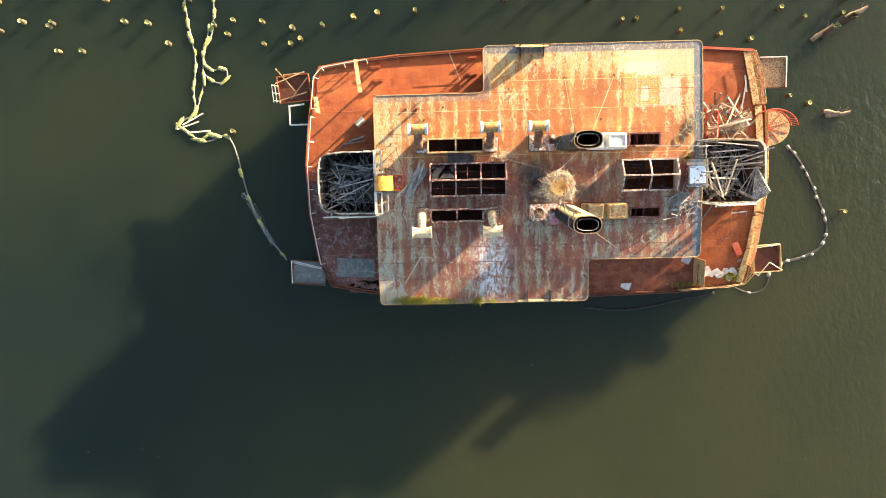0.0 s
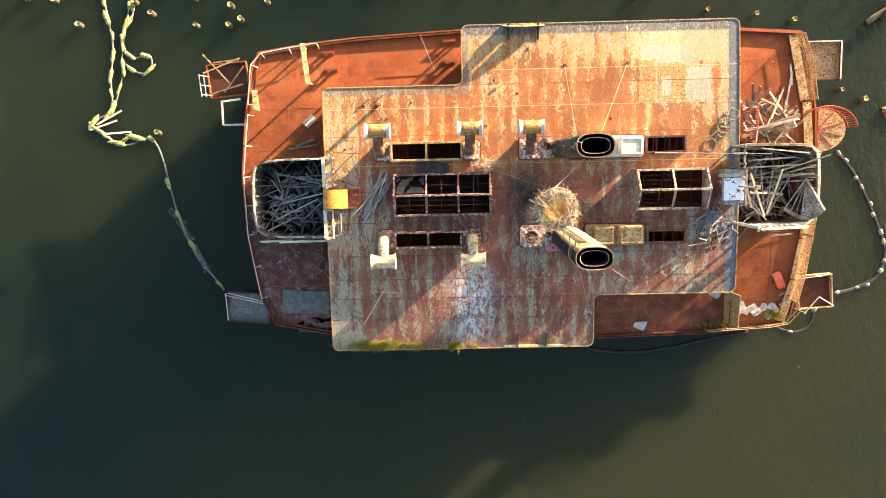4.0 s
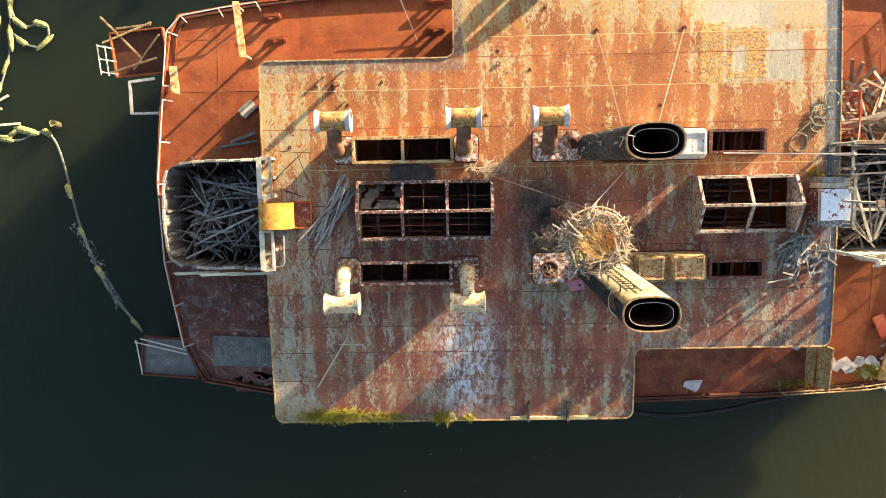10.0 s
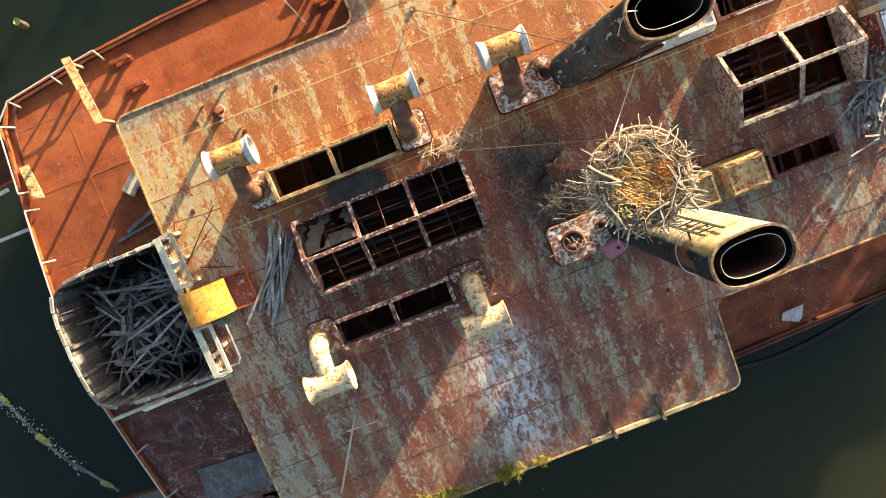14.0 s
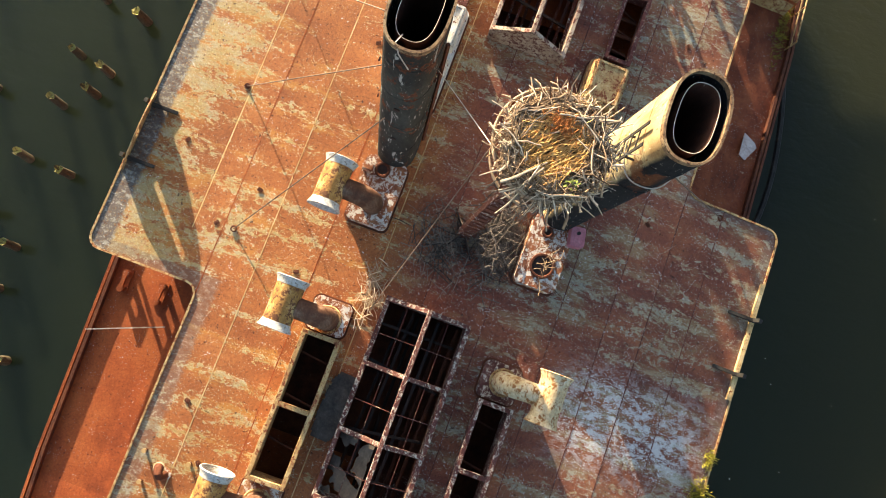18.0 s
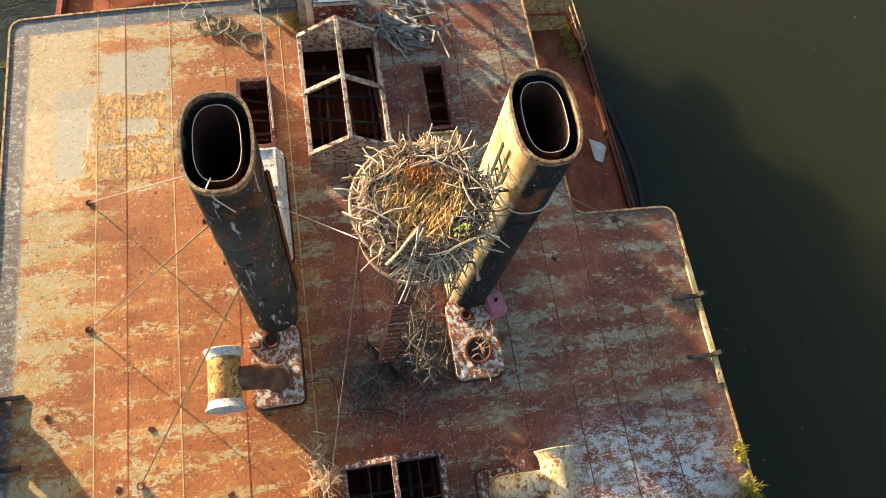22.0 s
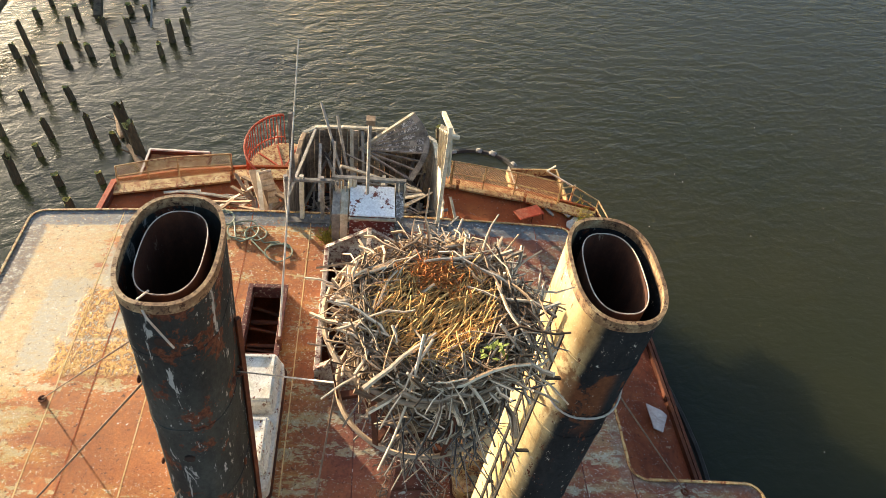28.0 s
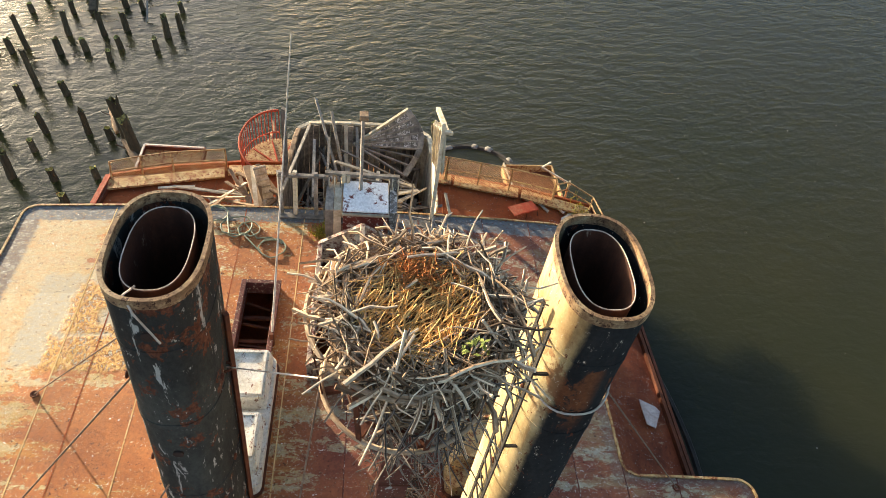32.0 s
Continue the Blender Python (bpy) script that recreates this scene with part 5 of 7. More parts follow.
SLATS = plank_set(GREY_WOOD, [(2.1, 0.04, 0.03), (1.3, 0.035, 0.035), (1.7, 0.05, 0.02), (0.8, 0.03, 0.03), (0.5, 0.10, 0.02), (0.35, 0.14, 0.03)])
DARKS = plank_set(DARK_WOOD, [(1.7, 0.07, 0.035), (1.1, 0.10, 0.03), (2.2, 0.05, 0.05), (0.9, 0.13, 0.025)])
PALES = plank_set(PALE_WOOD, [(1.5, 0.09, 0.04), (1.0, 0.08, 0.03), (2.1, 0.08, 0.05), (0.7, 0.10, 0.03)])
BROWNS = plank_set(BROWN_WOOD, [(1.6, 0.10, 0.04), (1.1, 0.09, 0.04), (2.2, 0.11, 0.05), (0.6, 0.12, 0.03)])


def aim(p, q, roll=0.0):
    """The pose of a plank whose length runs from p to q."""
    p, q = Vector(p), Vector(q)
    d = (q - p).normalized()
    m = d.to_track_quat("X", "Z").to_matrix().to_4x4()
    return Matrix.Translation((p + q) / 2) @ m @ pose(0, 0, 0, roll)


def bar(name, p, q, w, h, mat, parent, label="", up=(0, 0, 1)):
    bm = bmesh.new()
    beam(bm, p, q, w, h, up)
    return part(name, bm, mat, parent, label)


def debris(t, n, inside, zlo, zhi, sets, flat=0.25):
    k = 0
    while k < n:
        x, y = inside()
        z = random.uniform(zlo, zhi)
        a = random.uniform(0, 180)
        same("plank", random.choice(random.choice(sets)), t, pose(x, y, z, random.uniform(-25, 25), random.gauss(0, 40 * flat), a))
        k += 1


# western wheelhouse
W_PATH = bend([(-9.75, 1.72), (-12.75, 1.72), (-13.05, 1.0), (-13.05, -1.0), (-12.75, -1.75), (-9.75, -1.74)], 3)
wh = thing("wheelhouse", "roofless round-fronted wooden wheelhouse with cream rim, full of fallen boards", "wheelhouse", kind="")
for x, y, a in along(W_PATH, 0.155):
    top = 0.05 + (0.35 if (x > -10.6) else 0.0) + random.uniform(-0.05, 0.06)
    bm = bmesh.new()
    box(bm, -0.073, -0.02, LOW + crown(y), 0.073, 0.02, top)
    o = part("wall_board", bm, DARK_WOOD if random.random() < 0.8 else GREY_WOOD, wh)
    o.matrix_basis = pose(x, y, 0, 0, 0, a)
for i, (x, y, a) in enumerate(along(W_PATH, 0.42)):
    if i % 9 == 7:
        continue
    bm = bmesh.new()
    box(bm, -0.2, -0.045, -0.025, 0.2, 0.045, 0.025)
    o = part("rim_cap", bevelled(bm, 0.012, 1), PALE_WOOD if random.random() < 0.55 else GREY_WOOD, wh, "cream painted rim")
    o.matrix_basis = pose(x, y, 0.09 + (0.35 if x > -10.5 else 0), random.uniform(-6, 6), random.uniform(-3, 3), a)
for i, (x, y, a) in enumerate(along(W_PATH, 0.75)):
    bm = bmesh.new()
    box(bm, -0.045, 0.03, LOW + 0.1, 0.045, 0.12, 0.02)
    o = part("stud", bm, DARK_WOOD, wh)
    o.matrix_basis = pose(x, y, 0, 0, 0, a)
# back wall: two framed boxes of cream beams over short posts
for y0, y1, xo in ((0.50, 1.80, -9.42), (-1.80, -0.52, -9.44)):
    for x in (-9.78, xo):
        w = 0.15 if x < -9.6 else 0.08
        bar("wall_beam", (x, y0, 0.50), (x, y1, 0.52), w, 0.07, PALE_WOOD, wh)
        for y in (y0 + 0.05, (y0 + y1) / 2, y1 - 0.05):
            bar("back_post", (x, y, -0.05), (x, y, 0.47), 0.08, 0.08, PALE_WOOD if x < -9.6 else GREY_WOOD, wh)
    for y in (y0 + 0.03, y0 + 0.42 * (y1 - y0), y1 - 0.03):
        bar("cross_beam", (-9.72, y, 0.51), (xo, y, 0.51), 0.10 if y1 > 0 else 0.07, 0.06, PALE_WOOD, wh)
    for i in range(8):
        y = y0 + (y1 - y0) * (i + 0.5) / 8
        bar("back_board", (-9.83, y, -0.05), (-9.83, y, 0.42 + random.uniform(-0.08, 0.05)), 0.14, 0.025, GREY_WOOD, wh)
bar("mid_rail", (-9.78, -0.52, 0.46), (-9.78, 0.50, 0.47), 0.14, 0.07, PALE_WOOD, wh)
bm = bmesh.new()
tube(bm, [(-9.36, -0.55, 0.42), (-9.20, -0.55, 0.44), (-9.12, -0.65, 0.44), (-9.12, -1.55, 0.44), (-9.20, -1.68, 0.44), (-9.40, -1.70, 0.42)], 0.035, 8)
smooth(part("bent_frame", bm, GREY_WOOD, wh, "grey rounded frame"))
for y in (-0.65, -1.55):
    bar("frame_leg", (-9.12, y, -0.02), (-9.12, y, 0.42), 0.05, 0.05, GREY_WOOD, wh)
random.seed(5)
HEAP_BED = rusty("dark_rotten_litter", (0.012, 0.010, 0.009), (0.03, 0.026, 0.022), (0.07, 0.06, 0.05), 5.0, 0.95, (0.16, 0.14, 0.12), 0.62)
pile_w = thing("board_heap", "heap of grey fallen boards inside a roofless wheelhouse", "debris", -11.3, 0, LOW)
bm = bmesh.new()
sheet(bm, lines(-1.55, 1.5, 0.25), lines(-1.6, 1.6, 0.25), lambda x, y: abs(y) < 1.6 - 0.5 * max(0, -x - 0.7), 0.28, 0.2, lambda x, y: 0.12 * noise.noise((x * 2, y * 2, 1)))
part("rotten_litter", bm, HEAP_BED, pile_w, "dark rotten litter")
debris(pile_w, 210, lambda: (random.uniform(-1.45, 1.35), random.uniform(-1.3, 1.3)), 0.2, 1.6, [SLATS, SLATS, DARKS, DARKS, GREYS], 0.35)
for p, q in (((-1.3, 1.25, 1.5), (1.45, 0.55, 2.2)), ((-1.1, 1.1, 1.4), (1.4, 0.75, 2.1)), ((-1.4, -1.2, 1.7), (1.45, 0.1, 2.3)), ((-0.9, -0.3, 1.5), (1.4, 0.2, 2.5)), ((0.3, -1.0, 1.6), (1.5, 0.0, 2.3)), ((-1.2, 0.9, 1.5), (0.2, -1.2, 1.4)), ((-0.9, 1.2, 1.5), (-0.4, -0.9, 1.4)), ((-0.2, 0.9, 1.6), (0.7, -1.2, 1.4))):
    same("plank", GREYS[2], pile_w, aim(p, q))
for x0, x1, y, z in ((-12.7, -11.6, -1.92, -0.1), (-11.9, -10.6, -1.95, 0.05), (-10.9, -9.7, -1.93, 0.2)):
    t = thing("loose_board", "cream board lying along a wheelhouse wall", "board", (x0 + x1) / 2, y, z, 2, "loose cream boards")
    same("plank", PALES[0], t, pose(0, 0, 0, 20, -4, 0))
HOOD = rusty("yellow_orange_enamel", (0.40, 0.12, 0.02), (0.62, 0.27, 0.04), (0.76, 0.48, 0.14), 4.0, 0.35, (0.30, 0.09, 0.02), 0.59)
hood = thing("companion_hood", "rust-orange metal hood shining in the sun beside a wheelhouse", "hood", -9.3, -0.06, 0)
bm = bmesh.new()
pts = [(-0.48, 0.0), (-0.48, 0.78), (-0.3, 0.86), (0.1, 0.82), (0.38, 0.66), (0.48, 0.45), (0.48, 0.0)]
A = [bm.verts.new((x, -0.41, z)) for x, z in pts]
B = [bm.verts.new((x, 0.41, z)) for x, z in pts]
bm.faces.new(A)
bm.faces.new(B[::-1])
for i in range(len(pts)):
    j = (i + 1) % len(pts)
    bm.faces.new((A[i], B[i], B[j], A[j]))
smooth(part("shell", bm, HOOD, hood), 35)
bm = bmesh.new()
frame_ring(bm, 0.44, -0.44, 1.05, 0.44, 0.0, 0.10, 0.05)
part("rail_frame", bm, RUST, hood)
bm = bmesh.new()
box(bm, 0.49, -0.38, 0.012, 1.0, 0.38, 0.05)
part("sliding_plate", bm, RUST_LOW, hood)

# eastern wheelhouse
E_PATH = bend([(8.75, 1.9), (11.2, 1.9), (12.1, 1.75), (12.2, 0.6), (12.2, -0.8), (11.95, -1.62), (11.0, -1.66), (8.75, -1.66)], 3)
we = thing("wheelhouse", "collapsed wooden wheelhouse with curved plank front and a white-painted panel", "wheelhouse")
for i, (x, y, a) in enumerate(along(E_PATH, 0.15)):
    top = -0.22 + random.uniform(-0.06, 0.03)
    if y < -1.5 and x < 11.2:
        # window openings between posts
        top = (1.4 - 0.55 * (x - 8.7) / 2.3 if i % 5 == 0 or i % 10 == 6 else 0.14) + random.uniform(-0.1, 0.06)
    if y > 1.8 and x < 10.6:
        top = 0.75 - 0.45 * (x - 8.7) + random.uniform(-0.08, 0.05)
    bm = bmesh.new()
    box(bm, -0.07, -0.02, LOW + crown(y), 0.07, 0.02, top)
    o = part("wall_board", bm, (DARK_WOOD if random.random() < 0.75 else GREY_WOOD) if y > -1.4 else PALE_WOOD, we)
    o.matrix_basis = pose(x, y, 0, 0, 0, a)
for i, (x, y, a) in enumerate(along(E_PATH, 0.36)):
    if y < -1.5 and x < 11.2:
        continue
    bm = bmesh.new()
    box(bm, -0.19, -0.06, -0.03, 0.19, 0.06, 0.03)
    o = part("rim_cap", bevelled(bm, 0.012, 1), PALE_WOOD if y < 1.8 else BROWN_WOOD, we, "weathered pale rim")
    o.matrix_basis = pose(x, y, -0.18 if x > 10.6 or y < 1.8 else 0.78 - 0.45 * (x - 8.7), random.uniform(-6, 6), random.uniform(-3, 3), a)
# back wall
XB = 8.36
for y, z0, z1, m in ((1.86, -0.1, 1.2, GREY_WOOD), (1.72, 1.1, 2.8, DARK_WOOD), (1.55, 0.0, 1.22, PALE_WOOD), (1.10, 0.0, 1.2, GREY_WOOD), (0.88, 0.0, 1.15, GREY_WOOD), (0.70, 0.0, 1.2, BROWN_WOOD), (0.50, 0.0, 1.22, PALE_WOOD), (0.40, 0.0, 1.2, PALE_WOOD), (-0.52, 0.0, 1.2, GREY_WOOD), (-0.62, 0.0, 1.15, GREY_WOOD), (-1.50, -0.3, 2.7, PALE_WOOD)):
    bar("back_post", (XB, y, z0), (XB + 0.03, y + random.uniform(-0.02, 0.02), z1), 0.08, 0.08, m, we)
random.seed(91)
for i, y in enumerate((0.92, 0.80, 0.68, 0.56, -0.56, -0.69)):
    bar("back_board", (XB - 0.04, y, -0.02), (XB - 0.04, y + 0.01, 1.16 + random.uniform(-0.05, 0.03)), 0.025, 0.115, PALE_WOOD if i % 3 else GREY_WOOD, we, "", (1, 0, 0))
bar("lintel", (XB, 1.9, 1.12), (XB, 0.9, 1.14), 0.08, 0.06, GREY_WOOD, we)
bar("lintel", (XB + 0.06, 0.9, 1.20), (XB + 0.06, -0.7, 1.18), 0.09, 0.07, GREY_WOOD, we)
bar("sill", (XB - 0.06, 1.9, -0.02), (XB - 0.06, 0.75, -0.04), 0.16, 0.10, GREY_WOOD, we)
bar("sill", (XB - 0.06, 0.45, 0.18), (XB - 0.06, -0.6, 0.18), 0.10, 0.06, PALE_WOOD, we)
PEELED_RED = rusty("peeled_red_board", (0.09, 0.025, 0.02), (0.17, 0.04, 0.03), (0.26, 0.07, 0.05), 3.0, 0.75, (0.62, 0.60, 0.56), 0.58)
PANEL = rusty("white_paint_over_red", (0.66, 0.68, 0.68), (0.76, 0.77, 0.76), (0.80, 0.80, 0.79), 0.75, 0.7, (0.15, 0.045, 0.035), 0.60)
bm = bmesh.new()
hexa(bm, [(7.60, -0.48, 0.84), (8.42, -0.46, 0.97), (8.42, 0.50, 0.97), (7.60, 0.49, 0.84), (7.60, -0.48, 0.88), (8.42, -0.46, 1.01), (8.42, 0.50, 1.01), (7.60, 0.49, 0.88)])
part("white_panel", bevelled(bm, 0.008, 1), PANEL, we, "flat panel, white paint peeling off maroon")
bm = bmesh.new()
box(bm, XB - 0.05, -0.45, -0.06, XB - 0.01, 0.48, 0.95)
part("lower_panel", bm, RED_FRAME, we, "maroon lower panel")
for y0, y1, m in ((0.52, 0.68, PALE_WOOD), (0.69, 0.86, GREY_WOOD), (-0.66, -0.50, FAN_BOARD)):
    bm = bmesh.new()
    hexa(bm, [(7.66, y0, 0.80), (8.42, y0, 0.93), (8.42, y1, 0.93), (7.66, y1, 0.80), (7.66, y0, 0.83), (8.42, y0, 0.96), (8.42, y1, 0.96), (7.66, y1, 0.83)])
    part("side_board", bm, m, we)
    bm = bmesh.new()
    box(bm, 7.66, y0, 0.0, 7.69, y1, 0.80)
    part("side_board", bm, m, we)
bm = bmesh.new()
box(bm, 7.60, -0.47, 0.0, 7.63, 0.48, 0.83)
part("front_board", bm, PEELED_RED, we, "red board, white paint mostly gone")
bar("front_rail", (7.57, -0.5, 0.80), (7.57, 0.5, 0.80), 0.05, 0.05, PALE_WOOD, we)
# side walls' upper ends: rows of battens
for i in range(7):
    x = 8.5 + 0.32 * i
    z = 2.45 - 0.2 * i
    bar("wall_batten", (x, -1.62, z - 1.1), (x + 0.02, -1.55, z), 0.22, 0.03, PALE_WOOD, we)
    bar("block", (x, -1.72, z - 0.08), (x, -1.52, z - 0.05), 0.09, 0.07, PALE_WOOD, we)
bar("wall_plate", (8.6, -1.62, 2.3), (11.1, -1.66, 1.2), 0.10, 0.08, PALE_WOOD, we)
bar("tie_beam", (8.4, 1.84, 0.62), (11.6, 1.5, 0.1), 0.06, 0.06, GREY_WOOD, we)
# fallen roof fan
fan = thing("roof_fan", "fallen fan-shaped piece of wheelhouse roof with curved edge", "roof piece", 11.85, 0.36, -0.62)
HUB = Vector((11.85, 0.36, -0.62))
rim = []
for i in range(9):
    u = i / 8
    p = Vector((11.05, -1.0, -0.93)).lerp(Vector((12.2, -0.98, 0.34)), u)
    rim.append(p + Vector((0.12, -0.42, 0.02)) * math.sin(math.pi * u) - HUB)
for i, (a, b) in enumerate(zip(rim, rim[1:])):
    bar("curved_edge", a, b, 0.15, 0.06, GREY_WOOD, fan, "", b.cross(a))
    bar("rafter", (0, 0, 0), a, 0.05, 0.05, GREY_WOOD, fan)
    if 2 < i < 8:
        for k in range(6):
            u, w = 0.28 + 0.70 * k / 6, 0.28 + 0.70 * (k + 0.92) / 6
            bm = bmesh.new()
            q = [a * u, b * u, b * w, a * w]
            nn = (q[1] - q[0]).cross(q[2] - q[0]).normalized() * 0.012
            hexa(bm, [p - nn for p in q] + [p + nn for p in q])
            part("roof_board", bm, FAN_BOARD if (i * 5 + k * 3) % 4 else GREY_WOOD, fan)
bar("rafter", (0, 0, 0), rim[-1] * 1.03, 0.08, 0.07, PALE_WOOD, fan)
heap = thing("board_heap", "fallen grey battens and rafters inside a collapsed wheelhouse", "debris", 10.4, 0, LOW)
random.seed(9)
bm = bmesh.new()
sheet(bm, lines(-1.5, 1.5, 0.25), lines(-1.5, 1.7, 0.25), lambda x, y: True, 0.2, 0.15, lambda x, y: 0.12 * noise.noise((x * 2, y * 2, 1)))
part("rotten_litter", bm, HEAP_BED, heap, "dark rotten litter")
debris(heap, 130, lambda: (random.uniform(-1.4, 1.35), random.uniform(-1.3, 1.5)), 0.15, 1.5, [GREYS, SLATS, SLATS, DARKS], 0.35)
for k, (x, y) in enumerate(((-1.6, 0.2), (-1.2, 0.75), (-0.75, 0.95), (-0.2, 1.0), (0.25, 1.0), (0.75, 0.9), (-1.75, -0.3))):
    same("plank", (PALES[2] if k % 3 == 1 else SLATS[0]), heap, aim((-0.4, -1.4, 1.9), (x, y, 2.0 + 0.05 * k)))
for p, q in (((-1.75, 1.2, 2.3), (0.9, 1.35, 2.6)), ((-1.7, 0.9, 2.2), (1.2, 1.0, 2.35)), ((0.6, 0.8, 1.6), (1.65, 1.25, 2.5)), ((0.2, 0.5, 1.3), (1.7, 0.6, 2.45)), ((0.5, 0.55, 1.2), (1.3, 0.95, 2.9)), ((-0.2, 0.2, 1.4), (1.5, 0.3, 2.3)), ((-1.2, -0.2, 2.0), (0.4, -0.3, 1.8)), ((-1.9, 1.1, 2.9), (-0.9, -1.5, 1.9))):
    same("plank", random.choice((GREYS[2], GREYS[0], PALES[0])), heap, aim(p, q))
pole = thing("lamp_pole", "slim grey pole with a square bracket on top", "pole", 8.18, 0.12, -0.01)
bar("shaft", (0, 0, 0), (0.06, 0.02, 2.85), 0.06, 0.06, GREY_WOOD, pole)
bm = bmesh.new()
box(bm, -0.05, -0.09, 2.80, 0.14, 0.09, 2.92)
part("bracket", bevelled(bm, 0.01, 1), BROWN_WOOD, pole)


# ---- railings ----
def railing(path, z_off, h, mat, label, posts, rails=2, lean=0.0, r=0.024, mesh=None, group="deck railings", inset=0.0):
    """Stanchions and rails along a path on the lower deck."""
    t = thing("railing", label, "railing", path[0][0], path[0][1], 0, 0, group)
    ox, oy = path[0]
    P = []
    for i in range(len(path) - 1):
        (ax, ay), (bx, by) = path[i], path[i + 1]
        n = max(1, round(math.hypot(bx - ax, by - ay) / posts))
        P += [(ax + (bx - ax) * k / n, ay + (by - ay) * k / n) for k in range(n)]
    P.append(path[-1])
    foot, head = [], []
    for i, (x, y) in enumerate(P):
        a, b = P[max(i - 1, 0)], P[min(i + 1, len(P) - 1)]
        d = Vector((b[0] - a[0], b[1] - a[1], 0)).normalized()
        n = Vector((d.y, -d.x, 0))
        if n.x * x + n.y * y < 0:
            n = -n
        f = Vector((x - ox, y - oy, LOW + crown(y) + z_off))
        foot.append(f - n * inset)
        head.append(f + n * lean + Vector((random.uniform(-0.03, 0.03), random.uniform(-0.03, 0.03), h)))
    for f, q in zip(foot, head):
        bm = bmesh.new()
        tube(bm, [f, q], r, 6)
        part("stanchion", bm, mat, t)
    for k in range(rails):
        u = 1 - k / rails * 0.95
        for i in range(len(P) - 1):
            bm = bmesh.new()
            tube(bm, [foot[i].lerp(head[i], u), foot[i + 1].lerp(head[i + 1], u)], r * 0.9, 6)
            part("rail", bm, mat, t)
    if mesh:
        for i in range(len(P) - 1):
            bm = bmesh.new()
            l = (foot[i + 1] - foot[i]).length
            n = int((l + h) / 0.075)
            for k in range(n):
                c = k * 0.075
                for s in (0, 1):
                    # diagonals of the expanded metal
                    u0, v0, u1, v1 = (c, 0.0, c - h, h) if c > h * 0 else (0, 0, 0, 0)
                    if u1 < 0:
                        v1, u1 = v1 + u1, 0.0
                    if u0 > l:
                        v0, u0 = u0 - l, l
                    if v1 - v0 < 0.03:
                        continue
                    if s:
                        u0, u1 = l - u0, l - u1
                    e = lambda u, v: foot[i].lerp(foot[i + 1], u / l).lerp(head[i].lerp(head[i + 1], u / l), v / h)
                    beam(bm, e(u0, v0), e(u1, v1), 0.010, 0.005)
            part("mesh_panel", bm, mesh, t, "rusty expanded metal")
    return t


random.seed(3)
MESH = rusty("pale_rust_mesh", (0.24, 0.09, 0.035), (0.40, 0.19, 0.075), (0.54, 0.34, 0.16), 2.5, 0.75)
railing([(-10.35, 7.12), (-13.0, 6.75), (-13.45, 6.2), (-13.65, 4.4)], 0.05, 0.42, RAIL_WHITE, "low pale railing round the deck's end", 1.25, 1, 0.03, 0.026, inset=0.17)
railing([(-13.72, 3.9), (-14.02, 1.0), (-13.95, -1.8), (-13.5, -4.9)], 0.05, 0.42, RAIL_WHITE, "low pale railing round the deck's end", 1.3, 1, 0.03, 0.026, inset=0.17)
railing([(12.1, 7.0), (12.48, 5.4), (12.65, 3.95)], 0.05, 0.62, RUST_PAINT, "rusty mesh-filled railing leaning outward", 1.05, 2, 0.20, 0.024, RUST_PAINT)
railing([(12.75, 1.4), (12.78, -0.3), (12.6, -2.3)], 0.05, 0.85, RUST_PAINT, "rusty mesh-filled railing leaning outward", 1.2, 2, 0.14, 0.022, MESH)
railing([(12.6, -2.35), (12.35, -4.2), (12.1, -5.5)], 0.05, 0.85, RUST_PAINT, "rusty mesh-filled railing leaning outward", 1.1, 2, 0.10, 0.022, MESH)
railing([(8.1, -6.95), (10.2, -6.85), (11.9, -6.65), (12.45, -6.0), (12.3, -5.6)], 0.02, 0.55, RUST_PAINT, "bent cream railing at the deck's corner", 1.0, 2, 0.04, 0.026)
# margin planks under the mesh railing
margin = thing("margin_plank", "cream painted plank along the deck's end", "plank", 12.5, 0, LOW)
for (ax, ay), (bx, by) in zip([(11.95, 7.1), (12.6, 3.9), (12.78, 1.4), (12.8, -0.8), (12.62, -2.6), (12.28, -4.6)], [(12.5, 4.0), (12.75, 1.5), (12.8, -0.7), (12.64, -2.5), (12.3, -4.5), (11.75, -6.6)]):
    bar("board", (ax - 12.5, ay, crown(ay) + 0.12), (bx - 12.5, by, crown(by) + 0.12), 0.40, 0.06, RUST_PAINT, margin)
# red top beam along the high side
beam_n = thing("rubbing_beam", "red painted beam along the deck's edge", "beam", 8.7, 7.4, LOW)
bar("beam", (0.0, 0.02, -0.25), (3.6, -0.26, -0.2), 0.14, 0.2, RAIL_RED, beam_n)

# ---- corner platforms ----
def platform(x0, y0, x1, y1, z, label, mat, floor, rim=0.3, kick=0.0):
    t = thing("corner_platform", label, "platform", (x0 + x1) / 2, (y0 + y1) / 2, z, kick, "corner platforms")
    lx, ly = (x1 - x0) / 2, (y1 - y0) / 2
    bm = bmesh.new()
    box(bm, -lx, -ly, -0.08, lx, ly, 0.0)
    part("floor", bm, floor, t)
    for a, b in (((-lx, -ly), (lx, -ly)), ((lx, -ly), (lx, ly)), ((lx, ly), (-lx, ly)), ((-lx, ly), (-lx, -ly))):
        bar("rim", (*a, rim / 2 - 0.05), (*b, rim / 2 - 0.05), 0.05, rim, mat, t)
    for sx in (-0.6, 0.6):
        bar("bracket", (sx * lx, 0, -0.08), (sx * lx * 0.9 + (-0.8 if x0 > 0 else 0.8), 0, -1.6), 0.08, 0.08, RUST_DARK, t)
    return t


